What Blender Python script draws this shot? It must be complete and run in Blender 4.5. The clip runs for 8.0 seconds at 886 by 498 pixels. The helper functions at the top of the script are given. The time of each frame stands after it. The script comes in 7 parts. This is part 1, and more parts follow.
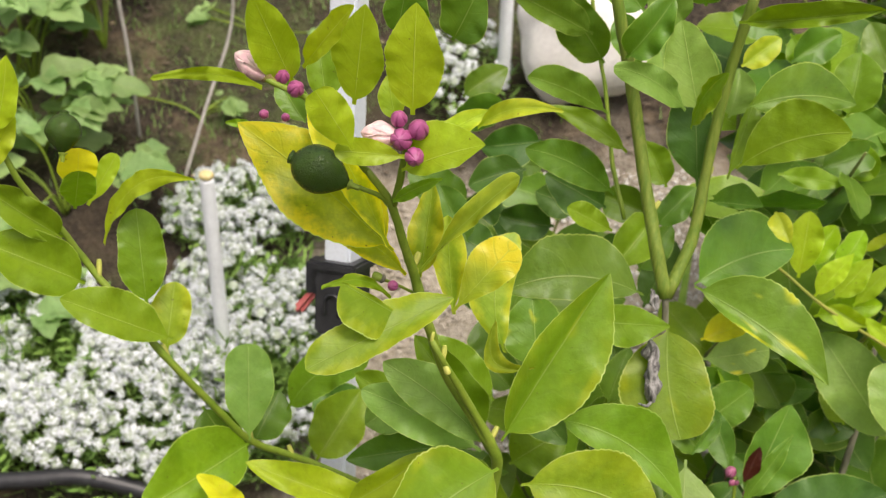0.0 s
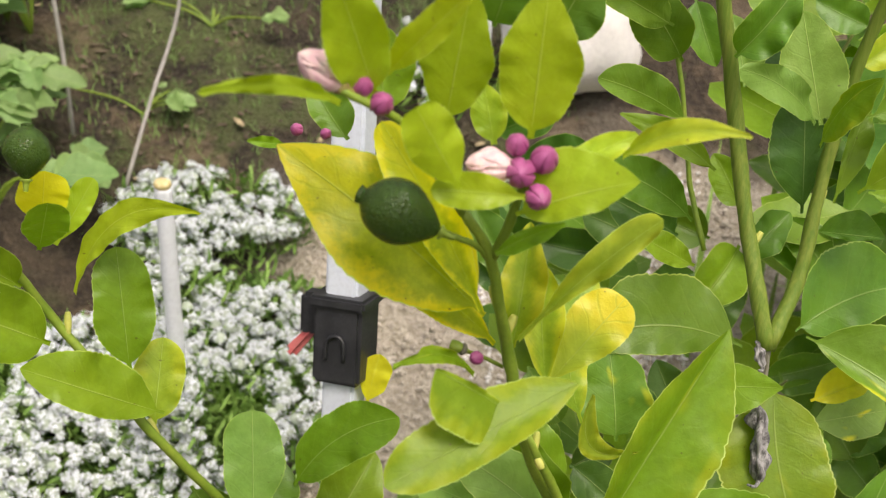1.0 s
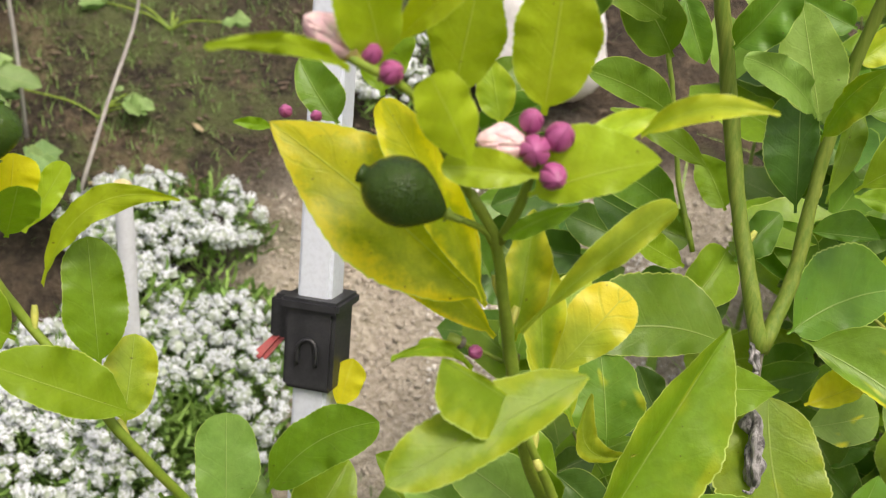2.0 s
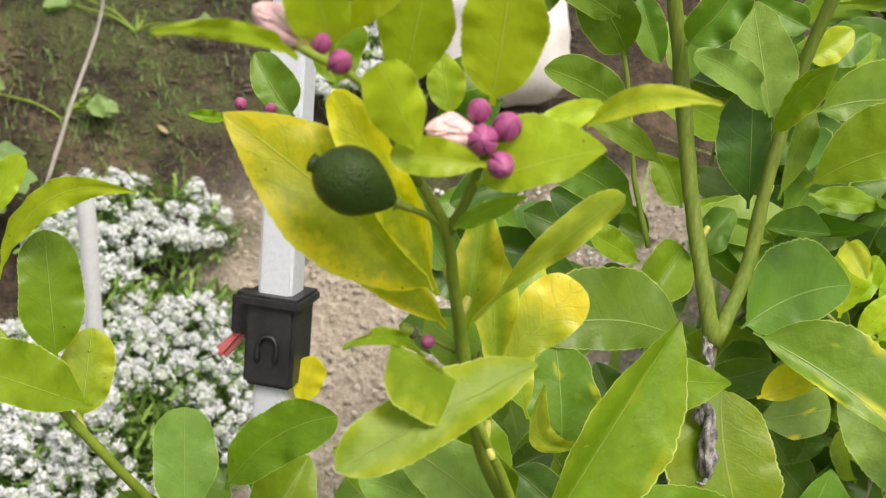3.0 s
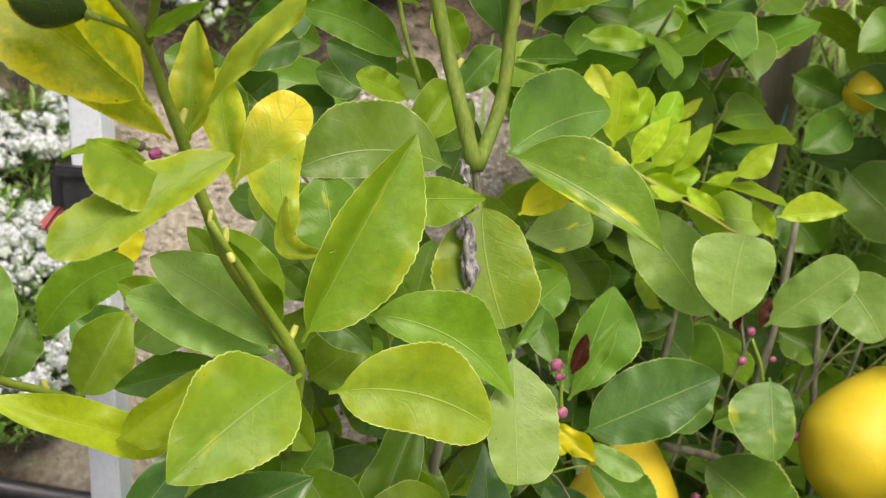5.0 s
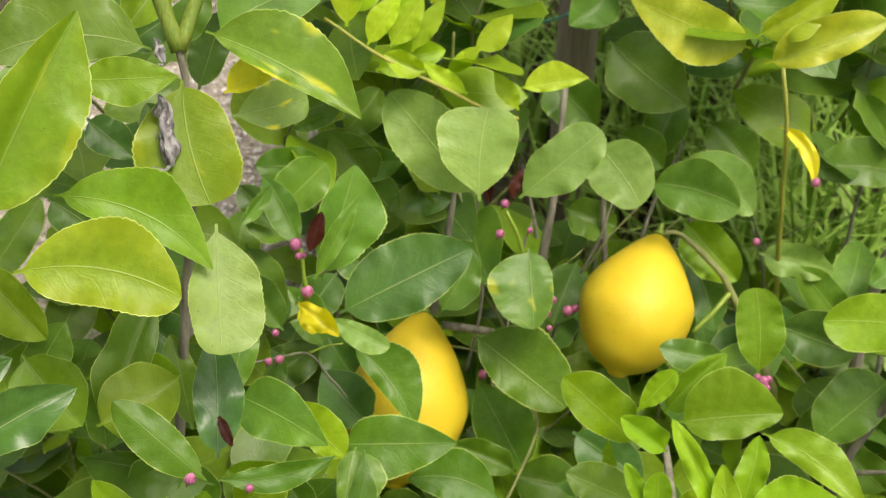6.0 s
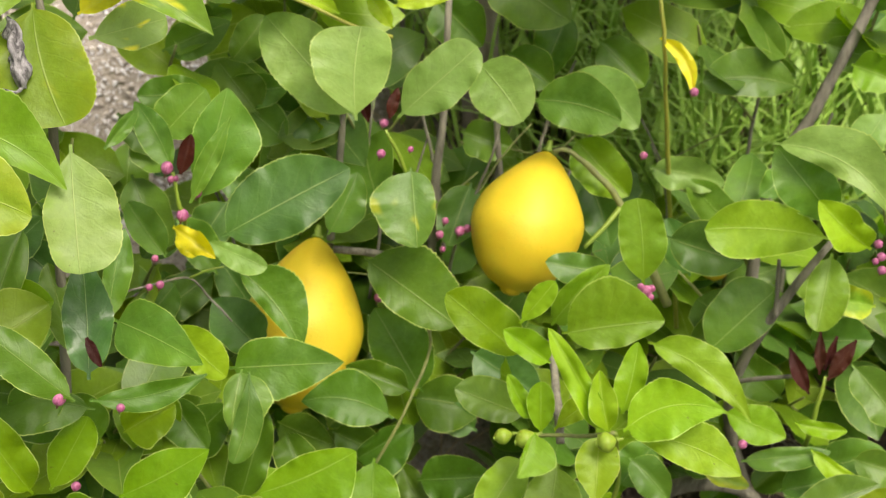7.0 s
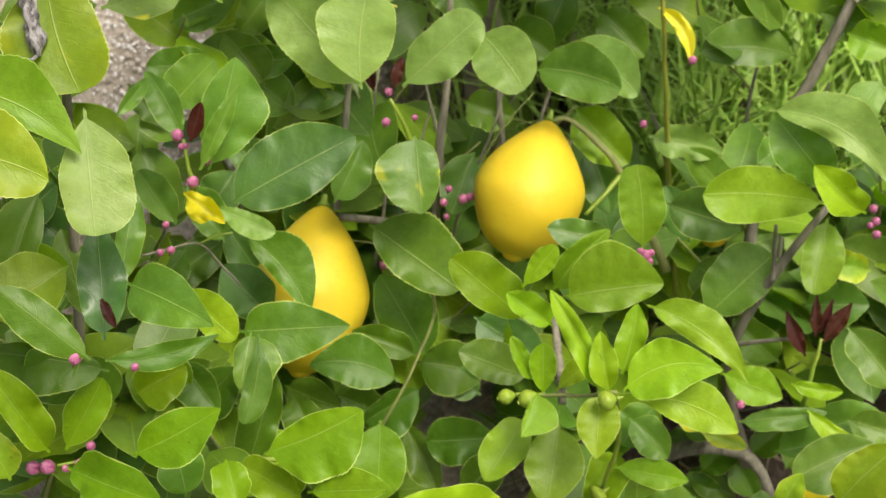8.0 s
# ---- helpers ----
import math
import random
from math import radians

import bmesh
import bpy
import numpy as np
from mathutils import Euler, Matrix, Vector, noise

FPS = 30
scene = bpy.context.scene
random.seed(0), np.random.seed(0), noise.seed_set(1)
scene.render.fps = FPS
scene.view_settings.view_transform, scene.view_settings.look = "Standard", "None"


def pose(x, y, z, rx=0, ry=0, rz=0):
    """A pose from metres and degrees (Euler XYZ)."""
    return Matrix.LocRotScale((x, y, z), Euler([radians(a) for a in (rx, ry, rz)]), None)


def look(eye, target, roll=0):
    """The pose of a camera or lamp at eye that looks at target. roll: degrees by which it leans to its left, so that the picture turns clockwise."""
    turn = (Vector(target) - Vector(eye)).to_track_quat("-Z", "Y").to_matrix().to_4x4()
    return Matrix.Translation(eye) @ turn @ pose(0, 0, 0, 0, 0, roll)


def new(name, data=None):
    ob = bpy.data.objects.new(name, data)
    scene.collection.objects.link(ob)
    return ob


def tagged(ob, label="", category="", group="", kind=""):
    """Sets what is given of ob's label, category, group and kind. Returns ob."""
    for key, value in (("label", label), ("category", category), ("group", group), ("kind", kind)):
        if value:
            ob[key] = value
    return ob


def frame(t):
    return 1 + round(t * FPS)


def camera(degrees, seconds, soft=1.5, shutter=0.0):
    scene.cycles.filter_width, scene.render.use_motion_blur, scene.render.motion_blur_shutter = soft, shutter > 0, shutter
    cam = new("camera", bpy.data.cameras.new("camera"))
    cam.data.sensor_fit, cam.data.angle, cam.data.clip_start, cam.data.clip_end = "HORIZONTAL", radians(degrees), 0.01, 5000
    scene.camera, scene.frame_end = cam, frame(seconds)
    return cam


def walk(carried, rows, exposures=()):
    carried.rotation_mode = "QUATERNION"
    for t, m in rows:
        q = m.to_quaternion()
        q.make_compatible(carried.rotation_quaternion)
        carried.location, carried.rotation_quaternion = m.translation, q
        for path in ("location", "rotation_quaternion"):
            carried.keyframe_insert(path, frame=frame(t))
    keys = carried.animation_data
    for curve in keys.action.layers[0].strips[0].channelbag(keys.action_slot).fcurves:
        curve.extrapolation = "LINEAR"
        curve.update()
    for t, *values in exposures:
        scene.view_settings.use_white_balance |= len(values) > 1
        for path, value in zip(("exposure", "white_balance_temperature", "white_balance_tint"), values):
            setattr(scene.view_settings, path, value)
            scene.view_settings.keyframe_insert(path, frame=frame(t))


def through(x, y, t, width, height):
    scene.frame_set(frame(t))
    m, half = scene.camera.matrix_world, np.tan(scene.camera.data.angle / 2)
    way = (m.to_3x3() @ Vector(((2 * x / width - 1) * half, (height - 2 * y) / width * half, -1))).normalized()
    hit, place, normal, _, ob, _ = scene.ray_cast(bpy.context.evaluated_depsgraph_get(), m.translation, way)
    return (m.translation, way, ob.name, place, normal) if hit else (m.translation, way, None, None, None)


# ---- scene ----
cam = camera(38.5, 8.0, 1.15)
cam.data.dof.use_dof, cam.data.dof.focus_distance, cam.data.dof.aperture_fstop = True, 0.62, 18.0
METRES, EYE, TILT, LEAN, TURN = 0.6, 1.2, -30.0, 0.0, 0.0
ROWS = [
    (0.0, 0.0, 0.0, 0.0, -0.0, 0.0, 0.0),
    (0.5, -0.0488, 0.1359, 0.0475, -1.83, -0.79, 0.3),
    (1.0, -0.1252, 0.2671, 0.0496, -4.18, -0.68, 0.16),
    (2.5, -0.156, 0.3142, 0.0267, -7.27, 0.62, -0.5),
    (3.0, -0.1446, 0.3012, 0.0177, -7.97, 0.65, -0.35),
    (3.5, -0.1396, 0.2826, 0.0073, -8.65, 0.3, 0.04),
    (4.0, -0.1287, 0.2652, -0.0129, -9.23, -0.23, 0.76),
    (5.5, 0.0964, 0.1575, -0.1128, -11.32, -3.89, 5.64),
    (6.0, 0.2148, 0.1297, -0.155, -12.13, -5.39, 7.28),
    (6.5, 0.2785, 0.1089, -0.1823, -13.02, -6.74, 8.55),
    (7.0, 0.3108, 0.0969, -0.2105, -13.39, -7.56, 9.23),
    (7.5, 0.3126, 0.0823, -0.2238, -13.43, -8.12, 9.47),
    (8.0, 0.2983, 0.0634, -0.2252, -13.32, -8.32, 9.49),
]
EXPOSURE = [(0.0, -0.06, 7000, 16), (3.0, 0.0, 7000, 16), (5.5, 0.08, 7000, 16), (6.5, 0.26, 7000, 16), (7.3, 0.23, 7000, 16), (8.0, 0.22, 7000, 16)]
walk(cam, [(t, pose(0, 0, EYE, TILT, LEAN, TURN) @ pose(METRES * x, METRES * y, METRES * z, 90 + pitch, roll, yaw)) for t, x, y, z, yaw, pitch, roll in ROWS], EXPOSURE)

# ---- light: a bright overcast day, the sun a wide soft patch behind the camera's shoulder ----
SUN_HEIGHT, SUN_TURN = 64.0, 150.0
world = bpy.data.worlds.new("overcast_sky")
scene.world = world
world.use_nodes = True
wn = world.node_tree
sky = wn.nodes.new("ShaderNodeTexSky")
sky.sky_type, sky.sun_disc = "NISHITA", False
sky.sun_elevation, sky.sun_rotation = radians(SUN_HEIGHT), radians(SUN_TURN)
sky.air_density, sky.dust_density, sky.ozone_density = 1.0, 6.0, 0.6
cloud = wn.nodes.new("ShaderNodeHueSaturation")
cloud.inputs["Saturation"].default_value = 0.35
wn.links.new(sky.outputs[0], cloud.inputs["Color"])
wn.links.new(cloud.outputs[0], wn.nodes["Background"].inputs[0])
wn.nodes["Background"].inputs[1].default_value = 0.175
sun_data = bpy.data.lights.new("sun", "SUN")
sun_data.energy, sun_data.angle, sun_data.color = 2.45, radians(22), (1.0, 0.96, 0.87)
sun = new("sun", sun_data)
a, h = radians(SUN_TURN), radians(SUN_HEIGHT)
sun.matrix_world = look((0, 0, 0), (-math.sin(a) * math.cos(h), -math.cos(a) * math.cos(h), -math.sin(h)))


# ---- materials ----
class Net:
    """A small helper to wire shader nodes."""

    def __init__(self, name):
        self.mat = bpy.data.materials.new(name)
        self.mat.use_nodes = True
        self.tree = self.mat.node_tree
        self.bsdf = self.tree.nodes["Principled BSDF"]
        self.out = self.tree.nodes["Material Output"]

    def node(self, kind, **ins):
        n = self.tree.nodes.new(kind)
        for key, value in ins.items():
            self.feed(n.inputs[key.replace("_", " ")], value)
        return n

    def feed(self, socket, value):
        if isinstance(value, bpy.types.NodeSocket):
            self.tree.links.new(value, socket)
        else:
            socket.default_value = value

    def math(self, op, x, y=0.0, z=0.0):
        n = self.tree.nodes.new("ShaderNodeMath")
        n.operation = op
        for i, value in enumerate((x, y, z)):
            self.feed(n.inputs[i], value)
        return n.outputs[0]

    def ramp(self, x, lo, hi, to_lo=0.0, to_hi=1.0):
        n = self.tree.nodes.new("ShaderNodeMapRange")
        n.interpolation_type = "SMOOTHSTEP"
        for i, value in enumerate((x, lo, hi, to_lo, to_hi)):
            self.feed(n.inputs[i], value)
        return n.outputs[0]

    def mix(self, f, x, y):
        n = self.tree.nodes.new("ShaderNodeMix")
        n.data_type = "RGBA"
        self.feed(n.inputs[0], f)
        for i, value in ((6, x), (7, y)):
            self.feed(n.inputs[i], (*value, 1.0) if isinstance(value, tuple) and len(value) == 3 else value)
        return n.outputs[2]

    def noise(self, scale, detail=3.0, rough=0.55, at=None):
        n = self.node("ShaderNodeTexNoise", Scale=scale, Detail=detail, Roughness=rough)
        self.tree.links.new(at if at else self.place(), n.inputs["Vector"])
        return n.outputs["Fac"]

    def place(self):
        return self.node("ShaderNodeTexCoord").outputs["Object"]

    def bump(self, height, strength, distance=0.001):
        n = self.node("ShaderNodeBump", Strength=strength, Distance=distance, Height=height)
        self.feed(self.bsdf.inputs["Normal"], n.outputs[0])
        return n.outputs[0]

    def chance(self):
        a = self.node("ShaderNodeObjectInfo").outputs["Random"]
        b = self.node("ShaderNodeNewGeometry").outputs["Random Per Island"]
        return self.math("FRACT", self.math("ADD", a, b))


YELLOW = (0.86, 0.80, 0.035)


def leaf_material(name, base, alt, edge=0.0, tip=0.0, spot=0.0, rough=0.42, vein=0.5, rim=0.5, through=0.36, scar=0.0, spec=0.42):
    """edge, tip, spot: how far the blade has yellowed along its rim, at its tip, in spots."""
    n = Net(name)
    uv = n.node("ShaderNodeUVMap")
    split = n.node("ShaderNodeSeparateXYZ", Vector=uv.outputs[0])
    u = split.outputs[0]
    across = n.math("MULTIPLY", n.math("ABSOLUTE", n.math("SUBTRACT", split.outputs[1], 0.5)), 2.0)
    luck = n.chance()
    where = n.place()
    coarse, fine = n.noise(22.0, 3.0, 0.6, where), n.noise(190.0, 3.0, 0.6, where)
    deep = tuple(0.70 * k for k in alt)
    c = n.mix(n.ramp(coarse, 0.3, 0.7), base, alt)
    c = n.mix(n.math("MULTIPLY", n.ramp(n.noise(75.0, 4.0, 0.65, where), 0.45, 0.72), 0.32), c, deep)
    c = n.mix(n.math("MULTIPLY", n.ramp(fine, 0.40, 0.72), 0.20), c, tuple(min(1.0, 1.6 * k + 0.02) for k in alt))
    # side veins run forward from the midrib
    phase = n.math("FRACT", n.math("SUBTRACT", n.math("MULTIPLY", n.math("ADD", u, n.math("MULTIPLY", n.math("SUBTRACT", n.noise(48.0, 2.0, 0.5, where), 0.5), 0.22)), 6.5), n.math("MULTIPLY", across, 1.5)))
    dist = n.math("ABSOLUTE", n.math("SUBTRACT", phase, 0.5))
    side = n.ramp(dist, 0.0, 0.11, 1.0, 0.0)
    side = n.math("MULTIPLY", side, n.ramp(across, 0.75, 1.0, 1.0, 0.2))
    mid = n.ramp(across, 0.006, 0.028, 1.0, 0.0)
    pale = tuple(0.55 * k + 0.45 * w for k, w in zip(base, (0.62, 0.70, 0.28)))
    if edge or tip or spot:
        y = n.math("MULTIPLY", n.ramp(n.math("ADD", n.math("ADD", across, n.math("MULTIPLY", n.math("SUBTRACT", coarse, 0.5), 1.4)), n.math("MULTIPLY", n.math("SUBTRACT", n.noise(130.0, 3.0, 0.7, where), 0.5), 1.1)), 0.25, 1.0), edge)
        y = n.math("ADD", y, n.math("MULTIPLY", n.ramp(n.math("ADD", u, n.math("MULTIPLY", n.math("SUBTRACT", coarse, 0.5), 0.7)), 0.45, 0.8), tip))
        if spot:
            far = n.node("ShaderNodeTexNoise", Scale=3.2, Detail=1.0, Vector=uv.outputs[0], Distortion=0.4)
            y = n.math("ADD", y, n.math("MULTIPLY", n.ramp(n.math("ADD", far.outputs["Fac"], n.math("MULTIPLY", luck, 0.06)), 0.62, 0.80), spot))
        y = n.math("MULTIPLY", n.math("MINIMUM", y, 1.0), n.math("SUBTRACT", 1.0, n.math("MULTIPLY", side, 0.22)))
        c = n.mix(y, c, YELLOW)
    # blade a shade deeper beside the veins, with pale oil glands
    near = n.math("MULTIPLY", n.ramp(dist, 0.05, 0.4, 1.0, 0.0), 0.05)
    c = n.mix(near, c, tuple(0.66 * k for k in base))
    gland = n.node("ShaderNodeTexVoronoi", Scale=900.0, Vector=where)
    c = n.mix(n.ramp(gland.outputs["Distance"], 0.05, 0.22, 0.12, 0.0), c, pale)
    c = n.mix(n.math("MULTIPLY", side, 0.08 * vein), c, pale)
    c = n.mix(n.math("MULTIPLY", mid, 0.72 * min(1.0, 1.4 * vein)), c, pale)
    c = n.mix(n.math("MULTIPLY", n.ramp(across, 0.962, 0.99), min(1.0, rim + 0.05)), c, (0.62, 0.76, 0.20))
    # tiny brown flecks, as on any leaf that has lived outdoors
    fleck = n.node("ShaderNodeTexNoise", Scale=420.0, Detail=1.0, Vector=where)
    c = n.mix(n.math("MULTIPLY", n.ramp(fleck.outputs["Fac"], 0.76, 0.80), 0.55), c, (0.10, 0.07, 0.02))
    if scar:
        mark = n.node("ShaderNodeTexNoise", Scale=11.0, Detail=3.0, Roughness=0.7, Vector=n.node("ShaderNodeVectorMath").outputs[0])
        shift = mark.inputs["Vector"].links[0].from_node
        n.feed(shift.inputs[0], uv.outputs[0])
        n.feed(shift.inputs[1], n.node("ShaderNodeCombineXYZ", X=n.math("MULTIPLY", luck, 37.0)).outputs[0])
        c = n.mix(n.math("MULTIPLY", n.ramp(mark.outputs["Fac"], 0.70, 0.745), scar), c, (0.17, 0.12, 0.05))
    hsv = n.node("ShaderNodeHueSaturation", Color=c)
    n.feed(hsv.inputs["Hue"], n.math("ADD", 0.488, n.math("MULTIPLY", luck, 0.022)))
    n.feed(hsv.inputs["Value"], n.math("ADD", 0.82, n.math("MULTIPLY", n.math("FRACT", n.math("MULTIPLY", luck, 7.31)), 0.36)))
    c = hsv.outputs[0]
    n.feed(n.bsdf.inputs["Base Color"], c)
    n.feed(n.bsdf.inputs["Roughness"], n.math("ADD", rough - 0.09, n.math("MULTIPLY", coarse, 0.14)))
    n.bsdf.inputs["Specular IOR Level"].default_value = spec
    relief = n.math("SUBTRACT", n.math("MULTIPLY", fine, 0.40), n.math("ADD", n.math("MULTIPLY", side, 0.05), n.math("MULTIPLY", mid, -0.15)))
    quilt = n.math("MULTIPLY", n.math("COSINE", n.math("MULTIPLY", phase, 6.2832)), n.math("MULTIPLY", across, n.math("SUBTRACT", 1.0, across)))
    relief = n.math("SUBTRACT", relief, n.math("MULTIPLY", quilt, 0.13))
    relief = n.math("ADD", relief, n.math("MULTIPLY", n.noise(52.0, 2.0, 0.45, where), 1.1))
    nor = n.bump(relief, 0.95, 0.0010)
    trans = n.node("ShaderNodeBsdfTranslucent", Normal=nor)
    lit = n.node("ShaderNodeHueSaturation", Color=c, Saturation=1.15, Value=1.25)
    n.feed(trans.inputs[0], lit.outputs[0])
    blend = n.node("ShaderNodeMixShader", Fac=through)
    n.tree.links.new(n.bsdf.outputs[0], blend.inputs[1])
    n.tree.links.new(trans.outputs[0], blend.inputs[2])
    n.tree.links.new(blend.outputs[0], n.out.inputs[0])
    return n.mat


LIME, FRESH, MID, DARK, PALE = (0.45, 0.60, 0.026), (0.207, 0.352, 0.016), (0.137, 0.268, 0.022), (0.086, 0.195, 0.024), (0.25, 0.405, 0.078)
LEAF = {
    "l": leaf_material("young_lime_leaf", LIME, (0.36, 0.52, 0.022), vein=0.7, through=0.46),
    "k": leaf_material("vivid_young_leaf", (0.265, 0.455, 0.013), (0.195, 0.37, 0.008), vein=0.6, rim=0.7, spec=0.26),
    "g": leaf_material("fresh_leaf", FRESH, (0.165, 0.31, 0.012), scar=0.5, spec=0.34),
    "m": leaf_material("grown_leaf", MID, (0.092, 0.205, 0.022), rough=0.42, scar=0.4),
    "d": leaf_material("old_dark_leaf", DARK, (0.055, 0.135, 0.020), rough=0.42, through=0.2),
    "dg": leaf_material("glossy_dark_leaf", (0.055, 0.15, 0.022), (0.04, 0.115, 0.018), rough=0.34, through=0.1, rim=0.2),
    "p": leaf_material("pale_matt_leaf", PALE, (0.195, 0.35, 0.06), rough=0.46, scar=0.5),
    "c": leaf_material("yellowing_leaf", (0.33, 0.45, 0.014), (0.58, 0.61, 0.018), edge=1.25, tip=0.45, rim=0.8, through=0.66, scar=0.5),
    "cg": leaf_material("half_yellowed_leaf", (0.19, 0.36, 0.02), (0.31, 0.44, 0.025), edge=0.4, rim=0.7),
    "cl": leaf_material("yellow_green_leaf", (0.33, 0.49, 0.025), (0.42, 0.52, 0.03), edge=0.2, rim=0.8),
    "e": leaf_material("yellow_rimmed_leaf", (0.21, 0.33, 0.018), (0.27, 0.37, 0.02), edge=0.22, rim=0.9, scar=0.8, spec=0.26),
    "e2": leaf_material("bright_rimmed_leaf", (0.24, 0.39, 0.015), (0.185, 0.335, 0.013), edge=0.1, rim=0.9, scar=0.9, spec=0.28),
    "Y": leaf_material("yellow_leaf", (0.86, 0.77, 0.03), (0.74, 0.70, 0.03), edge=0.5, rim=0.4, through=0.5),
    "yt": leaf_material("yellow_tipped_leaf", (0.30, 0.45, 0.02), (0.40, 0.50, 0.025), edge=0.12, tip=1.1, through=0.4),
    "lb": leaf_material("twisted_leaf", (0.23, 0.33, 0.022), (0.27, 0.34, 0.03), edge=0.15, rim=0.9, scar=1.0, spec=0.3),
    "gb": leaf_material("spotted_fresh_leaf", FRESH, (0.18, 0.30, 0.03), spot=0.75, rim=0.7, scar=0.9),
    "ge": leaf_material("fresh_leaf_with_yellow_rim", (0.190, 0.345, 0.013), (0.15, 0.29, 0.012), edge=0.08, spot=0.2, rim=0.8, scar=0.7, spec=0.3),
    "mb": leaf_material("spotted_grown_leaf", MID, (0.11, 0.24, 0.03), spot=0.42),
    "my": leaf_material("grown_leaf_with_yellow_blotch", MID, (0.16, 0.28, 0.03), spot=0.5, edge=0.12),
    "pb": leaf_material("spotted_pale_leaf", PALE, (0.20, 0.34, 0.07), spot=0.9),
    "s": leaf_material("sappy_green_leaf", (0.185, 0.335, 0.006), (0.130, 0.262, 0.005), vein=0.35, rim=0.8, scar=0.4, spec=0.22),
    # darker sappy leaf, with the shade low in the bush put into its colour
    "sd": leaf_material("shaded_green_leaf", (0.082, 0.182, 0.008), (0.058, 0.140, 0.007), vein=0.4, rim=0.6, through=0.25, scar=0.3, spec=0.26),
    "r": leaf_material("dark_red_shoot_leaf", (0.046, 0.010, 0.004), (0.026, 0.007, 0.003), vein=0.05, rim=-0.05, rough=0.55, through=0.1, spec=0.14),
    "w": leaf_material("weed_leaf", (0.30, 0.45, 0.17), (0.22, 0.37, 0.12), rough=0.6, rim=0.2),
}


def plain(name, base, alt, scale=40.0, fine=300.0, rough=0.6, bump=0.4, depth=0.001, metal=0.0, streak=None, spec=0.5):
    """A surface of two tones at two scales, with fine relief. streak: squeezes the pattern along z."""
    n = Net(name)
    where = n.place()
    if streak:
        where = n.node("ShaderNodeMapping", Vector=where, Scale=streak).outputs[0]
    a, b = n.noise(scale, 4.0, 0.6, where), n.noise(fine, 3.0, 0.6, where)
    c = n.mix(n.ramp(a, 0.35, 0.68), base, alt)
    c = n.mix(n.math("MULTIPLY", n.ramp(b, 0.4, 0.7), 0.35), c, tuple(0.72 * k for k in base))
    n.feed(n.bsdf.inputs["Base Color"], c)
    n.feed(n.bsdf.inputs["Roughness"], n.math("ADD", rough - 0.1, n.math("MULTIPLY", b, 0.2)))
    n.bsdf.inputs["Metallic"].default_value = metal
    n.bsdf.inputs["Specular IOR Level"].default_value = spec
    n.bump(n.math("ADD", a, n.math("MULTIPLY", b, 0.6)), bump, depth)
    return n.mat


STEM_GREEN = plain("green_stem", (0.165, 0.265, 0.022), (0.225, 0.31, 0.032), 60, 500, 0.5, 0.3, 0.0006)
STEM_LIME = plain("yellow_green_stem", (0.30, 0.31, 0.045), (0.19, 0.24, 0.03), 60, 500, 0.5, 0.3, 0.0006)
STEM_STRIPE = plain("striped_green_stem", (0.115, 0.195, 0.015), (0.20, 0.26, 0.035), 330, 800, 0.6, 0.6, 0.0008, streak=(1, 1, 0.06))
JOINT = plain("pale_leaf_joint", (0.50, 0.50, 0.11), (0.36, 0.40, 0.07), 200, 700, 0.55, 0.4, 0.0006)
STEM_TWIG = plain("olive_twig", (0.22, 0.25, 0.07), (0.14, 0.16, 0.05), 120, 500, 0.7, 0.6, 0.0008, streak=(1, 1, 0.2))
STEM_BARK = plain("grey_brown_bark", (0.25, 0.235, 0.175), (0.10, 0.096, 0.066), 110, 420, 0.9, 1.0, 0.002, streak=(1, 1, 0.22))
BUD = {
    "magenta": plain("magenta_bud_skin", (0.42, 0.105, 0.26), (0.29, 0.055, 0.165), 160, 900, 0.42, 0.3, 0.0005),
    "pink": plain("pink_bud_skin", (0.50, 0.17, 0.30), (0.30, 0.055, 0.14), 260, 900, 0.45, 0.3, 0.0005),
    "open": plain("blush_petal", (0.72, 0.44, 0.48), (0.80, 0.66, 0.60), 210, 800, 0.5, 0.5, 0.0008),
}
CALYX = plain("olive_calyx", (0.30, 0.27, 0.07), (0.22, 0.10, 0.08), 300, 900, 0.6, 0.4, 0.0005)
STAMEN = plain("cream_stamen", (0.75, 0.66, 0.36), (0.62, 0.50, 0.20), 300, 900, 0.6, 0.3, 0.0005)


def peel(name, base, alt, pits, rough, deep):
    n = Net(name)
    where = n.place()
    cell = n.node("ShaderNodeTexVoronoi", Scale=pits, Vector=where)
    pit = n.ramp(cell.outputs["Distance"], 0.0, 0.45)
    c = n.mix(n.ramp(n.noise(28.0, 3.0, 0.5, where), 0.35, 0.7), base, alt)
    c = n.mix(n.math("MULTIPLY", n.ramp(n.noise(120.0, 4.0, 0.7, where), 0.52, 0.75), 0.35), c, tuple(0.72 * k for k in alt))
    c = n.mix(n.ramp(pit, 0.0, 0.5, 0.25, 0.0), c, tuple(0.55 * k for k in base))
    n.feed(n.bsdf.inputs["Base Color"], c)
    n.bsdf.inputs["Roughness"].default_value = rough
    n.bsdf.inputs["Specular IOR Level"].default_value = 0.35
    n.bsdf.inputs["Subsurface Weight"].default_value = 0.08
    n.bsdf.inputs["Subsurface Scale"].default_value = 0.004
    n.bump(n.math("ADD", n.math("MULTIPLY", pit, 0.5), n.math("ADD", n.math("MULTIPLY", n.noise(0.5 * pits, 3.0, 0.6, where), 0.6), n.math("MULTIPLY", n.noise(60.0, 2.0, 0.5, where), 2.0))), deep, 0.0012)
    return n.mat


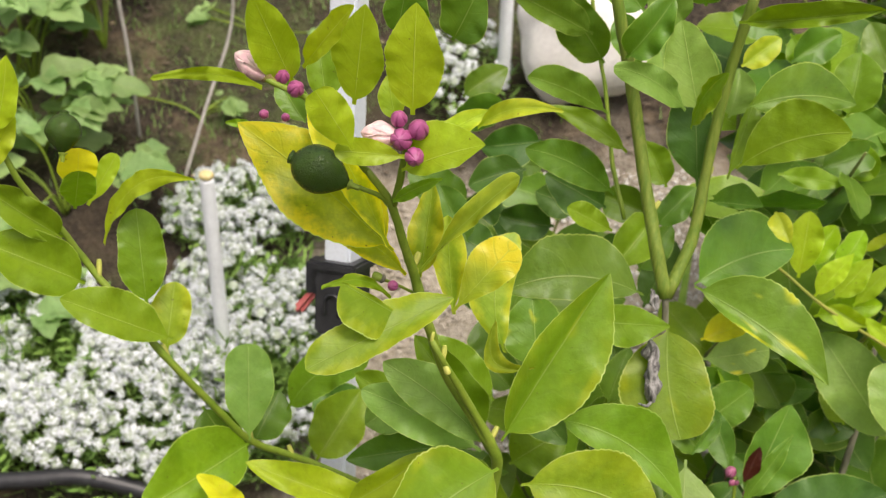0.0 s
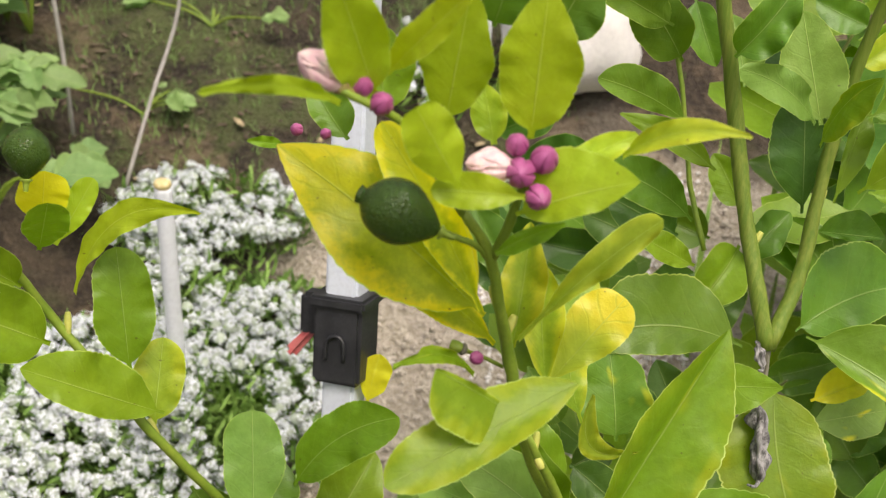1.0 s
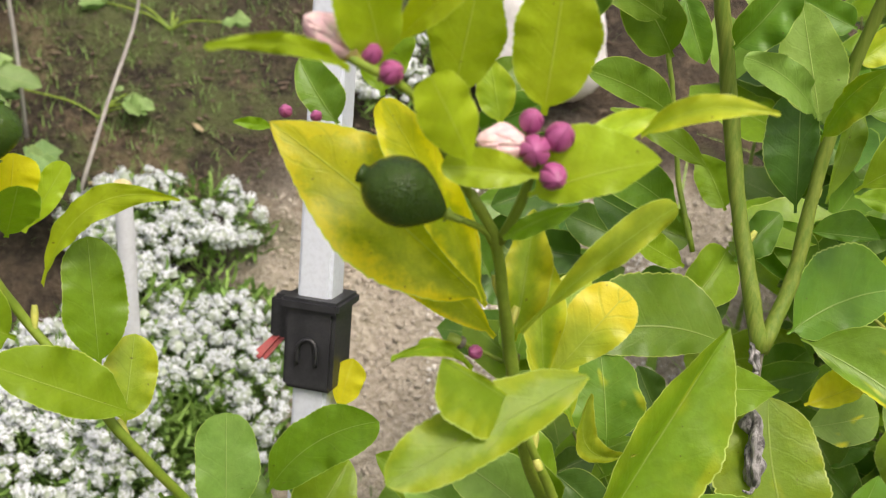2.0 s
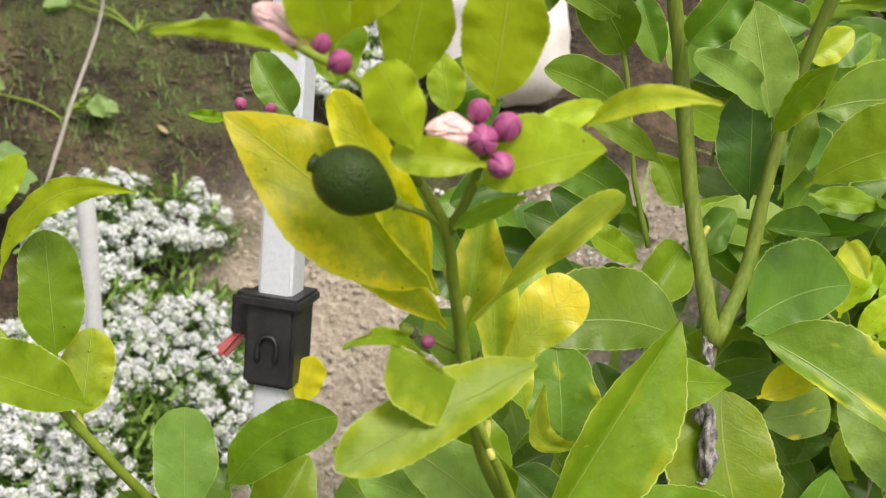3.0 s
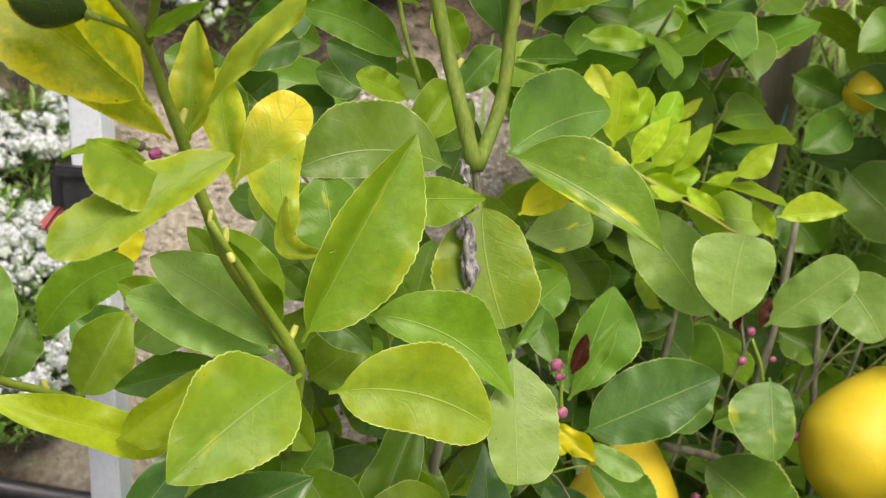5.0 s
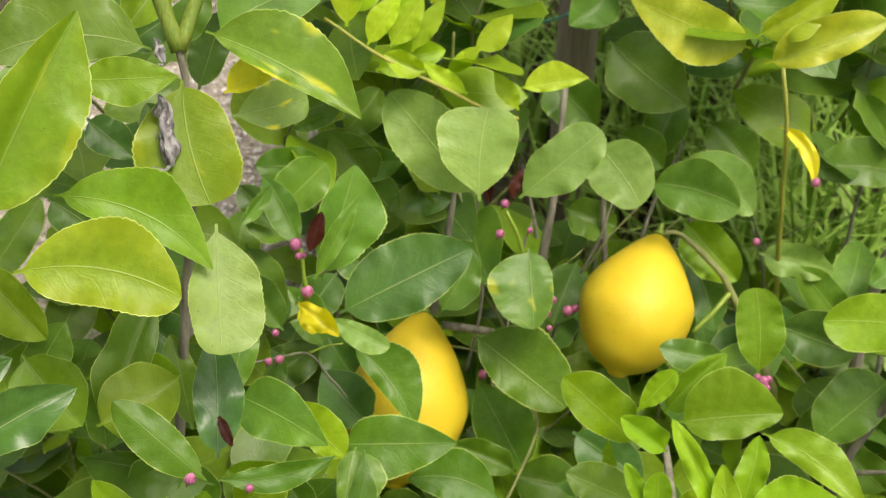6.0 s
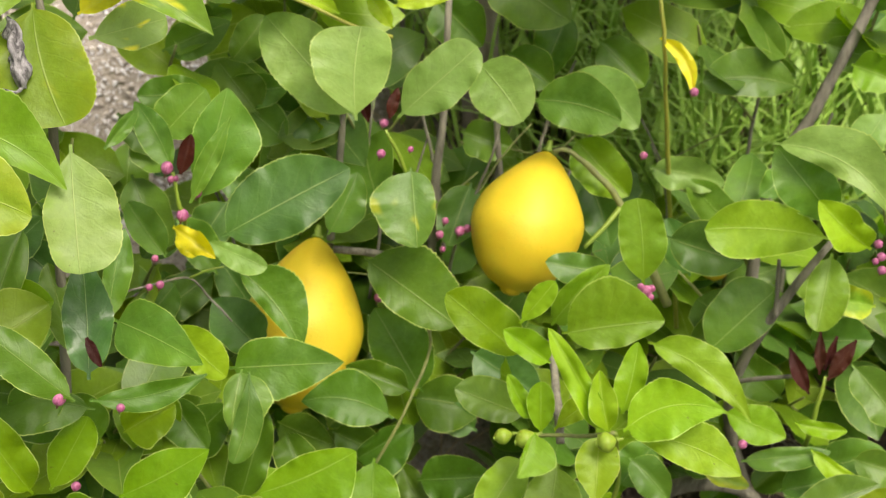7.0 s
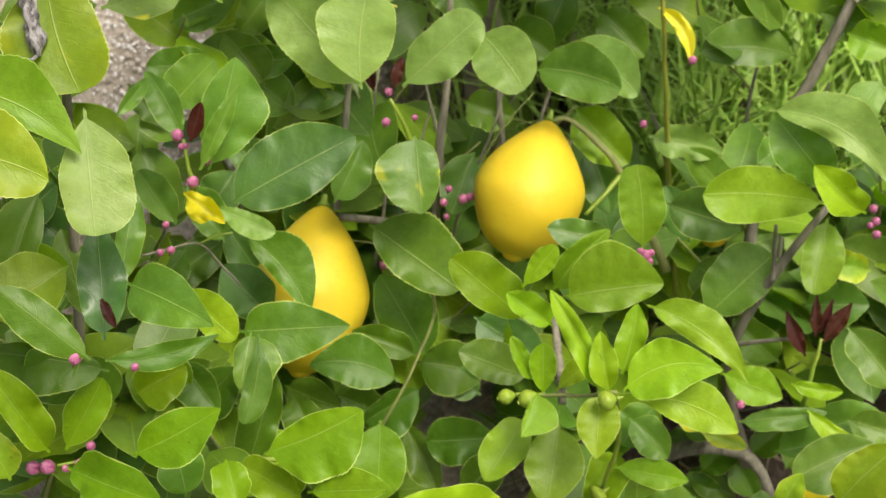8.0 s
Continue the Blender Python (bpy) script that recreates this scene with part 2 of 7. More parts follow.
PEEL = {
    "ripe": peel("ripe_lemon_peel", (0.60, 0.45, 0.020), (0.56, 0.45, 0.028), 520.0, 0.50, 0.20),
    "unripe": peel("green_lemon_peel", (0.024, 0.060, 0.008), (0.042, 0.085, 0.010), 1150.0, 0.24, 0.9),
    "tiny": peel("fruitlet_peel", (0.24, 0.34, 0.03), (0.17, 0.27, 0.025), 900.0, 0.45, 0.3),
}
WHITE_METAL = plain("white_coated_metal", (0.64, 0.69, 0.76), (0.57, 0.62, 0.70), 12, 260, 0.38, 0.1, 0.0004)
BLACK_PLASTIC = plain("black_moulded_plastic", (0.018, 0.019, 0.022), (0.035, 0.036, 0.04), 60, 700, 0.42, 0.3, 0.0005)
RED_PLASTIC = plain("faded_red_plastic", (0.62, 0.13, 0.13), (0.55, 0.17, 0.16), 60, 500, 0.45, 0.2, 0.0004)
WHITE_PIPE = plain("white_plastic_pipe", (0.80, 0.84, 0.88), (0.74, 0.78, 0.82), 18, 260, 0.4, 0.15, 0.0005)
PALE_STONE = plain("pale_limestone", (0.82, 0.81, 0.79), (0.74, 0.72, 0.69), 14, 160, 0.8, 0.5, 0.003)
GREY_WOOD = plain("weathered_grey_wood", (0.36, 0.30, 0.25), (0.22, 0.18, 0.15), 60, 300, 0.9, 0.8, 0.002, streak=(1, 1, 0.12))
GREY_CANE = plain("bleached_grey_cane", (0.42, 0.40, 0.37), (0.30, 0.28, 0.26), 60, 300, 0.9, 0.5, 0.001)
DRY_HUSK = plain("grey_dried_husk", (0.36, 0.35, 0.34), (0.035, 0.033, 0.03), 300, 900, 0.85, 1.0, 0.002, streak=(1, 1, 0.25))
TWINE = plain("teal_twine", (0.05, 0.28, 0.25), (0.04, 0.20, 0.18), 200, 800, 0.7, 0.4, 0.0005)
FLOWER_HEART = plain("alyssum_heart", (0.46, 0.52, 0.44), (0.36, 0.44, 0.32), 200, 700, 0.7, 0.2, 0.0004)
PETAL = plain("white_petal", (0.68, 0.72, 0.75), (0.58, 0.63, 0.65), 60, 400, 0.6, 0.1, 0.0004)
HERB = plain("alyssum_green", (0.26, 0.42, 0.09), (0.15, 0.30, 0.06), 30, 300, 0.6, 0.2, 0.0005)
GRASS = plain("grass_green", (0.36, 0.56, 0.09), (0.20, 0.40, 0.05), 60, 200, 0.5, 0.2, 0.0005)
LOW_GRASS = plain("low_weed_green", (0.20, 0.32, 0.08), (0.12, 0.22, 0.05), 14, 200, 0.6, 0.2, 0.0005)
DRY_GRASS = plain("dry_straw", (0.42, 0.34, 0.20), (0.28, 0.22, 0.13), 30, 300, 0.8, 0.3, 0.0005)
CHIP = plain("mulch_chip", (0.075, 0.052, 0.035), (0.19, 0.145, 0.10), 9, 260, 0.9, 0.6, 0.001)
PEBBLE = plain("pebble", (0.55, 0.50, 0.42), (0.42, 0.37, 0.30), 8, 220, 0.85, 0.5, 0.001)


def soil_material():
    n = Net("garden_soil")
    where = n.place()
    big, mid, fine = n.noise(3.5, 4.0, 0.6, where), n.noise(24.0, 5.0, 0.65, where), n.noise(150.0, 4.0, 0.65, where)
    c = n.mix(n.ramp(mid, 0.35, 0.68), (0.026, 0.019, 0.012), (0.075, 0.054, 0.034))
    c = n.mix(n.math("MULTIPLY", n.ramp(fine, 0.42, 0.7), 0.6), c, (0.13, 0.10, 0.066))
    c = n.mix(n.math("MULTIPLY", n.ramp(big, 0.46, 0.60), n.ramp(mid, 0.35, 0.6, 0.0, 0.55)), c, (0.10, 0.15, 0.035))
    c = n.mix(n.math("MULTIPLY", n.ramp(n.noise(9.0, 4.0, 0.65, where), 0.53, 0.66), 0.7), c, (0.21, 0.155, 0.095))
    split = n.node("ShaderNodeSeparateXYZ", Vector=where)
    # the trodden path between the bed and the trees is paler and gritty
    edge = n.math("MULTIPLY", n.math("SUBTRACT", big, 0.5), 0.5)
    along, off = n.math("ADD", split.outputs[0], edge), n.math("ADD", split.outputs[1], edge)
    path = n.math("MULTIPLY", n.math("MULTIPLY", n.ramp(along, -0.22, -0.06), n.ramp(along, 0.38, 0.55, 1.0, 0.0)), n.math("MULTIPLY", n.ramp(off, 0.62, 0.85), n.ramp(off, 1.34, 1.46, 1.0, 0.0)))
    grit = n.mix(n.ramp(fine, 0.35, 0.7), (0.46, 0.40, 0.31), (0.70, 0.64, 0.54))
    c = n.mix(n.math("MULTIPLY", path, 0.85), c, grit)
    n.feed(n.bsdf.inputs["Base Color"], c)
    n.bsdf.inputs["Roughness"].default_value = 0.95
    n.bump(n.math("ADD", n.math("MULTIPLY", mid, 1.5), fine), 1.0, 0.014)
    return n.mat


SOIL = soil_material()

# ---- helpers that build meshes ----
ORIGIN = {}


def mesh_of(name, verts, faces, mat, uvs=None, smooth=True):
    me = bpy.data.meshes.new(name)
    me.from_pydata([tuple(v) for v in verts], [], faces)
    for m in mat if isinstance(mat, (list, tuple)) else [mat]:
        me.materials.append(m)
    if uvs is not None:
        layer = me.uv_layers.new(name="UVMap")
        flat = np.empty((len(me.loops), 2))
        loop_at = np.empty(len(me.loops), dtype=np.int32)
        me.loops.foreach_get("vertex_index", loop_at)
        flat[:] = np.asarray(uvs)[loop_at]
        layer.data.foreach_set("uv", flat.ravel())
    me.polygons.foreach_set("use_smooth", [smooth] * len(me.polygons))
    me.update()
    return me


def thing(name, at, label, category, group="", kind=""):
    """An Empty at a thing's base."""
    ob = new(name)
    ob.empty_display_size = 0.02
    ob.location = at
    ORIGIN[ob] = Vector(at)
    return tagged(ob, label, category, group, kind)


def part(name, me, parent, at=(0, 0, 0), label=""):
    """A mesh, given in the world's axes round the point at, under a thing or a part."""
    ob = new(name, me)
    ob.parent = parent
    ob.location = Vector(at) - ORIGIN[parent]
    ORIGIN[ob] = Vector(at)
    return tagged(ob, label)


def tube(points, sides=8, close=True):
    """Verts and faces of a tapered tube through (x, y, z, radius in metres), smoothly bent."""
    pts = np.array(points, float)
    if len(pts) > 2:
        t = np.arange(len(pts))
        fine = np.linspace(0, len(pts) - 1, (len(pts) - 1) * 4 + 1)
        ext = np.vstack([2 * pts[0] - pts[1], pts, 2 * pts[-1] - pts[-2]])
        rows = []
        for f in fine:
            i = min(int(f), len(pts) - 2)
            s = f - i
            p0, p1, p2, p3 = ext[i], ext[i + 1], ext[i + 2], ext[i + 3]
            rows.append(0.5 * (2 * p1 + (p2 - p0) * s + (2 * p0 - 5 * p1 + 4 * p2 - p3) * s * s + (3 * p1 - p0 - 3 * p2 + p3) * s**3))
        pts = np.array(rows)
    verts, faces = [], []
    ref = np.array([0.31, 0.87, 0.38])
    for i, p in enumerate(pts):
        way = pts[min(i + 1, len(pts) - 1), :3] - pts[max(i - 1, 0), :3]
        way /= np.linalg.norm(way) + 1e-9
        x = np.cross(way, ref)
        x /= np.linalg.norm(x) + 1e-9
        y = np.cross(way, x)
        for k in range(sides):
            w = 2 * math.pi * k / sides
            verts.append(p[:3] + max(p[3], 1e-4) * (math.cos(w) * x + math.sin(w) * y))
        if i:
            for k in range(sides):
                q = (i - 1) * sides
                faces.append((q + k, q + (k + 1) % sides, q + sides + (k + 1) % sides, q + sides + k))
    if close:
        faces.append(tuple(range(sides))[::-1])
        faces.append(tuple(len(verts) - sides + k for k in range(sides)))
    return verts, faces


def stem(name, tree, mat, points):
    """A branch through (x, y, z, radius in mm), knobbly at its nodes."""
    at = Vector(points[0][:3])
    verts, faces = tube([(x - at.x, y - at.y, z - at.z, r / 1000) for x, y, z, r in points], 10)
    out = []
    for p in verts:
        q = Vector(p)
        k = noise.noise((q + at) * 90.0) * 0.00055 + noise.noise((q + at) * 260.0) * 0.0003
        out.append(q + Vector((k, -k, k)))
    return part(name, mesh_of(name, out, faces, mat), tree, at)


def blade(a, n, wl, wr, bow=0.0, sag=0.02, cup=0.2, shape=0.45, wave=0.03, twist=0.0, rows=34, cols=8, seed=0, teeth=True, stalk=0.06, point=0.0, cups=None, calm=1.0):
    """Verts, faces and uvs of a leaf from the origin along a, its face towards n; half-widths in metres."""
    a, n = Vector(a), Vector(n)
    size = a.length
    way = a.normalized()
    n = (n - way * n.dot(way)).normalized()
    left = n.cross(way)
    rnd = random.Random(seed)
    p = math.log(0.5) / math.log(shape)
    f1, f2, s1, s2 = rnd.uniform(0.9, 1.6), rnd.uniform(1.8, 3.0), rnd.uniform(0, 6.28), rnd.uniform(0, 6.28)
    tipbend = rnd.uniform(-0.11, 0.05) * calm
    tip_q, tip_e, ripple = rnd.uniform(1.8, 2.7), rnd.uniform(0.62, 0.90), rnd.uniform(4.0, 6.5)
    tip_e = point or tip_e
    tip_q = 1.45 if point > 0.78 else tip_q
    fold_l, fold_r = (cup * rnd.uniform(0.6, 1.7), cup * rnd.uniform(0.6, 1.7)) if cups is None else cups
    verts, uvs, faces = [], [], []
    for i in range(rows + 1):
        u = i / rows
        arch = 4 * u * (1 - u)
        s = min(1.0, max(0.0, (u - stalk) / (1 - stalk)))
        k = 2 * s**p - 1
        w = (1 - abs(k) ** 2.3) ** 0.66 if k < 0 else (1 - k**tip_q) ** tip_e
        w = max(w, 0.0011 / max(wl, wr, 0.002) if i < rows else 0.0)
        turn = radians(twist) * (u - 0.5)
        side_way, face_way = left * math.cos(turn) + n * math.sin(turn), n * math.cos(turn) - left * math.sin(turn)
        mid = a * u + left * size * (bow * arch) + n * size * (sag * arch + tipbend * u * u)
        for j in range(cols + 1):
            v = 2 * j / cols - 1
            full = (wl if v < 0 else wr) * w
            if teeth:
                full *= 1.0 + 0.20 * calm * noise.noise(Vector((u * 3.6 + 3.7 * seed, 1.3 if v < 0 else 5.9, 0.31 * seed)))
            if teeth and abs(v) == 1 and 0 < i < rows:
                full *= 1.0 + ((0.013, 0.004, -0.014)[(i + j) % 3] * rnd.uniform(0.3, 1.7) if rows > 40 else 0.011 if i % 2 else -0.007) + 0.035 * math.sin(u * 9 + s1 * (1 if v < 0 else 2))
            side = -v * full
            lift = (fold_l if v < 0 else fold_r) * (1.15 * abs(v) - 0.25 * v * v) * full
            lift += wave * size * v * v * math.sin(6.28 * (f1 if v < 0 else f2) * u + (s1 if v < 0 else s2)) * w
            lift += 0.012 * size * abs(v) ** 4 * math.sin(6.28 * ripple * u + s2 + v) * w
            lift += 0.044 * calm * size * noise.noise(Vector((u * 3.4 + seed, v * 1.4, 0.7 * seed))) * (0.25 + abs(v)) * w
            verts.append(mid + side_way * side + face_way * lift)
            uvs.append((u, 0.5 + v / 2))
        if i:
            q, r = (i - 1) * (cols + 1), i * (cols + 1)
            for j in range(cols):
                faces.append((q + j, q + j + 1, r + j + 1, r + j))
    return verts, faces, uvs


COUNT = [0]


def leaf(branch, base, tip, face, wl, wr, kind, **how):
    """One leaf with its stalk's end at base; half-widths wl and wr in mm."""
    COUNT[0] += 1
    b = Vector(base)
    rnd = random.Random(COUNT[0] * 13)
    if how.pop("exact", False):
        how["calm"], how["rows"] = 0.45, 60
        how["twist"] = how.get("twist", 0.0) + rnd.uniform(-6, 6)
    else:
        how["cup"] = how.get("cup", 0.2) + rnd.uniform(0.08, 0.35)
        how["sag"] = how.get("sag", 0.02) + rnd.uniform(-0.02, 0.05)
        how["twist"] = how.get("twist", 0.0) + rnd.uniform(-16, 16)
        how["bow"] = how.get("bow", 0.0) + rnd.uniform(-0.035, 0.035)
        how["wave"] = how.get("wave", 0.03) + rnd.uniform(0.0, 0.03)
    verts, faces, uvs = blade(Vector(tip) - b, face, wl / 1000, wr / 1000, seed=COUNT[0], **how)
    return part("leaf", mesh_of("leaf", verts, faces, LEAF[kind], uvs), branch, b)


def stub(branch, a, b, r):
    """The swollen pale joint between a twig and a leaf."""
    a, b = Vector(a), Vector(b)
    v, f = tube([(0, 0, 0, 0.8 * r / 1000), (*((b - a) * 0.3), 1.15 * r / 1000), (*((b - a) * 0.75), r / 1000), (*(b - a), 0.7 * r / 1000)], 8)
    part("leaf_joint", mesh_of("leaf_joint", v, f, JOINT), branch, a)


def turned(profile, axis, sides=24, wobble=0.0, seed=0):
    """Verts and faces of a shape turned about axis: profile of (along, radius) in metres."""
    w = Vector(axis).normalized()
    x = w.orthogonal().normalized()
    y = w.cross(x)
    verts, faces = [], []
    for i, (s, r) in enumerate(profile):
        for k in range(sides):
            t = 2 * math.pi * k / sides
            d = math.cos(t) * x + math.sin(t) * y
            rr = r * (1 + wobble * noise.noise(Vector((math.cos(t) * 1.3, math.sin(t) * 1.3, i * 0.12 + seed * 7.1))))
            verts.append(w * s + d * rr)
        if i:
            q = (i - 1) * sides
            for k in range(sides):
                faces.append((q + k, q + (k + 1) % sides, q + sides + (k + 1) % sides, q + sides + k))
    return verts, faces


def fruit(branch, blossom, stalk, radius, kind):
    """A lemon from its nippled blossom end to its stalk; radius in mm."""
    b, s = Vector(blossom), Vector(stalk)
    size, r = (s - b).length, radius / 1000
    prof = []
    for i in range(45):
        u = (i / 44) ** 1.35
        core, span = (0.518, 0.964) if kind == "ripe" else (0.535, 0.93)
        body = math.sqrt(max(0.0, 1 - (2 * (u - core) / span) ** 2)) if 1 - span < u < 1.0 else 0.0
        body = body**1.05 * (1.0 + 0.10 * (0.45 - u)) if u < 0.45 else body**1.1 * (1.0 - 0.50 * ((u - 0.45) / 0.55) ** 1.7)
        nip = (0.19 if kind == "ripe" else 0.30) * max(0.0, 1 - (u / 0.13) ** 2) ** 0.5 if u < 0.13 else 0.0
        nip *= min(1.0, (u / 0.03) ** 0.5)
        body = (body**4 + nip**4) ** 0.25
        prof.append((u * size, r * 1.02 * max(body, nip, 0.0 if i == 0 else 0.01)))
    verts, faces = turned(prof, s - b, 36, 0.05, COUNT[0])
    ob = part("lemon" if kind != "tiny" else "fruitlet", mesh_of("lemon", verts, faces, PEEL[kind]), branch, b,
              {"ripe": "ripe yellow lemon with finely pitted peel", "unripe": "small dark green unripe lemon", "tiny": "tiny lime-green set fruit"}[kind])
    way = (s - b).normalized()
    k = (0.045 if kind == "ripe" else 0.08) * r + 0.0010
    cup_v, cup_f = turned([(0.0, 0.4 * k), (0.0002, 1.3 * k), (0.35 * k, 1.5 * k), (0.8 * k, 0.9 * k), (1.4 * k, 0.75 * k), (3.0 * k, 0.6 * k)], way, 10, 0.3, 3)
    part("calyx", mesh_of("calyx", cup_v, cup_f, STEM_GREEN), ob, s - way * 0.3 * k)
    return ob


def bud(branch, at, way, radius, kind):
    """A flower bud: overlapping petals with seams, seated in a small calyx; radius in mm."""
    r, at, way = radius / 1000, Vector(at), Vector(way).normalized()
    x = way.orthogonal().normalized()
    y = way.cross(x)
    tall = 1.45 if kind == "open" else 1.2
    verts, faces = [], []
    rows, sides = 12, 60
    for i in range(rows + 1):
        u = i / rows
        rad = r * (math.sin(math.pi * min(1.0, 0.06 + 0.94 * u)) ** 0.62)
        for k in range(sides):
            t = 2 * math.pi * k / sides
            seam = abs((5 * t / (2 * math.pi) + 0.35 * u) % 1.0 - 0.5) * 2
            q = rad * (1.0 - 0.30 * (max(0.0, seam - 0.76) / 0.24) ** 1.3) * (0.94 if kind == "open" else 1.0)
            verts.append(way * (u - 0.5) * 2 * r * tall + (x * math.cos(t) + y * math.sin(t)) * q)
        if i:
            o = (i - 1) * sides
            for k in range(sides):
                faces.append((o + k, o + (k + 1) % sides, o + sides + (k + 1) % sides, o + sides + k))
    ob = part("flower_bud", mesh_of("flower_bud", verts, faces, BUD[kind]), branch, at)
    v, f = turned([(-2.4 * r, 0.16 * r), (-1.5 * r * tall * 0.8, 0.2 * r), (-1.02 * r * tall, 0.5 * r), (-0.86 * r * tall, 0.62 * r), (-0.8 * r * tall, 0.5 * r)], way, 10, 0.2, 1)
    part("calyx", mesh_of("calyx", v, f, CALYX), ob, at)
    if kind == "open":
        for k in range(5):
            t = 2 * math.pi * k / 5 + 0.4
            d = x * math.cos(t) + y * math.sin(t)
            reach, out = (2.15, 2.0, 2.30, 1.85, 2.1)[k], (-0.42, -0.25, -0.5, -0.2, -0.38)[k]
            bv, bf, bu = blade(way * reach * r + d * out * r, d, 0.88 * r, 0.94 * r, sag=0.30, cup=-0.70, shape=0.55, wave=0.015, rows=14, cols=8, seed=k + 3, teeth=False, point=0.45, calm=0.08)
            part("petal", mesh_of("petal", bv, bf, BUD["open"], bu), ob, at - way * 1.05 * r + d * 0.52 * r)
    return ob


# ---- the ground ----
def ground_at(x, y):
    """The garden's bank: nearly level under the camera, rising away from it, easing off far up."""
    s = y - 0.36
    if s < 0:
        z = 0.02 * s
    elif s < 2.4:
        z = 0.5 * (math.sqrt(s * s + 0.0064) - 0.08)
    else:
        z = 1.16 + 0.5 * 3.0 * (1 - math.exp(-(s - 2.4) / 3.0))
    return z + 0.012 * noise.noise(Vector((x * 3.1, y * 3.1, 0.3)))


def build_ground():
    def steps(lo, hi, fine):
        inner = np.arange(lo, hi + 1e-6, fine)
        far = np.array([0.2, 0.5, 1.0, 2.0, 4.0, 8.0, 20.0, 60.0, 200.0, 600.0])
        return np.concatenate([lo - far[::-1], inner, hi + far])

    xs, ys = steps(-1.2, 1.6, 0.02), steps(-0.4, 2.6, 0.02)
    verts = []
    for y in ys:
        for x in xs:
            z = ground_at(x, min(y, 60.0))
            if -1.2 < x < 1.6 and 0.3 < y < 2.6:
                z += 0.007 * noise.noise(Vector((x * 22, y * 22, 1.7))) + 0.004 * noise.noise(Vector((x * 55, y * 55, 4.7)))
            verts.append((x, y, z))
    w = len(xs)
    faces = [(j * w + i, j * w + i + 1, (j + 1) * w + i + 1, (j + 1) * w + i) for j in range(len(ys) - 1) for i in range(w - 1)]
    tagged(new("ground", mesh_of("ground", verts, faces, SOIL)), "brown sloping garden soil with a gritty trodden path", "ground", kind="structure")


build_ground()


def stuff(name, verts, faces, mats, label, category, uvs=None, slots=None, smooth=True):
    me = mesh_of(name, verts, faces, mats, uvs, smooth)
    if slots is not None:
        me.polygons.foreach_set("material_index", slots)
    return tagged(new(name, me), label, category, kind="stuff")


def build_litter(name, mat, count, box, size, flat, label, category, seed):
    """Chips or pebbles strewn over the soil."""
    rnd = random.Random(seed)
    verts, faces = [], []
    for _ in range(count):
        x, y = rnd.uniform(box[0], box[1]), rnd.uniform(box[2], box[3])
        s = size * rnd.uniform(0.35, 1.0) ** 1.5
        m = Matrix.Rotation(rnd.uniform(0, 6.28), 3, "Z") @ Matrix.Rotation(rnd.uniform(-0.4, 0.4), 3, "X")
        c = Vector((x, y, ground_at(x, y) + s * 0.12 + 0.003))
        o = len(verts)
        long = rnd.uniform(1.0, 3.2) if flat else rnd.uniform(1.0, 1.5)
        for dz, k in ((-0.5, 0.8), (0.1, 1.0), (0.5, 0.62)):
            for i in range(6):
                t = 6.2832 * i / 6
                r = 0.5 * s * k * rnd.uniform(0.75, 1.15)
                verts.append(c + m @ Vector((math.cos(t) * r * long, math.sin(t) * r, dz * s * (0.3 if flat else 0.7))))
        for k in (0, 6):
            faces += [(o + k + i, o + k + (i + 1) % 6, o + k + 6 + (i + 1) % 6, o + k + 6 + i) for i in range(6)]
        faces.append(tuple(o + 12 + i for i in range(6)))
    stuff(name, verts, faces, mat, label, category, smooth=False)


build_litter("mulch_chips", CHIP, 5200, (-0.9, 0.3, 1.42, 2.4), 0.006, True, "brown wood chips and crumbs lying on soil", "mulch", 5)
build_litter("leaf_litter", DRY_GRASS, 130, (-0.9, 0.3, 1.40, 2.4), 0.011, True, "dry tan scraps of leaves lying on the soil", "litter", 7)
# pale pebbles, lightened in colour where the crowns keep light off the path
build_litter("pale_gravel", PALE_STONE, 2600, (0.04, 0.32, 1.06, 1.42), 0.0050, False, "pale limestone pebbles heaped on the path", "gravel", 9)
build_litter("gravel", PEBBLE, 3900, (-0.13, 0.45, 0.85, 1.41), 0.0065, False, "grey and tan grit on the trodden path", "gravel", 6)


def build_twigs(name, count, box, label, seed):
    """Fallen twigs and stalks, criss-cross, on the soil."""
    rnd = random.Random(seed)
    verts, faces, slots = [], [], []
    for _ in range(count):
        x, y = rnd.uniform(box[0], box[1]), rnd.uniform(box[2], box[3])
        t, long, r = rnd.uniform(0, 6.28), rnd.uniform(0.02, 0.09), rnd.uniform(0.0006, 0.0018)
        c, d = Vector((x, y, ground_at(x, y) + rnd.uniform(0.002, 0.03))), Vector((math.cos(t), math.sin(t), rnd.uniform(-0.2, 0.35)))
        k = Vector((rnd.uniform(-1, 1), rnd.uniform(-1, 1), rnd.uniform(-1, 1))) * 0.12 * long
        v, f = tube([(*(c - d * long / 2), r), (*(c + k), r * 0.9), (*(c + d * long / 2), r * 0.5)], 5)
        o = len(verts)
        verts += v
        faces += [tuple(o + q for q in w) for w in f]
        slots += [rnd.choice((0, 0, 1))] * len(f)
    stuff(name, verts, faces, [STEM_BARK, DRY_GRASS], label, "twigs", slots=slots)


build_twigs("fallen_twigs", 900, (0.40, 1.0, 0.40, 0.95), "dead brown twigs and straw lying under the trees", 8)


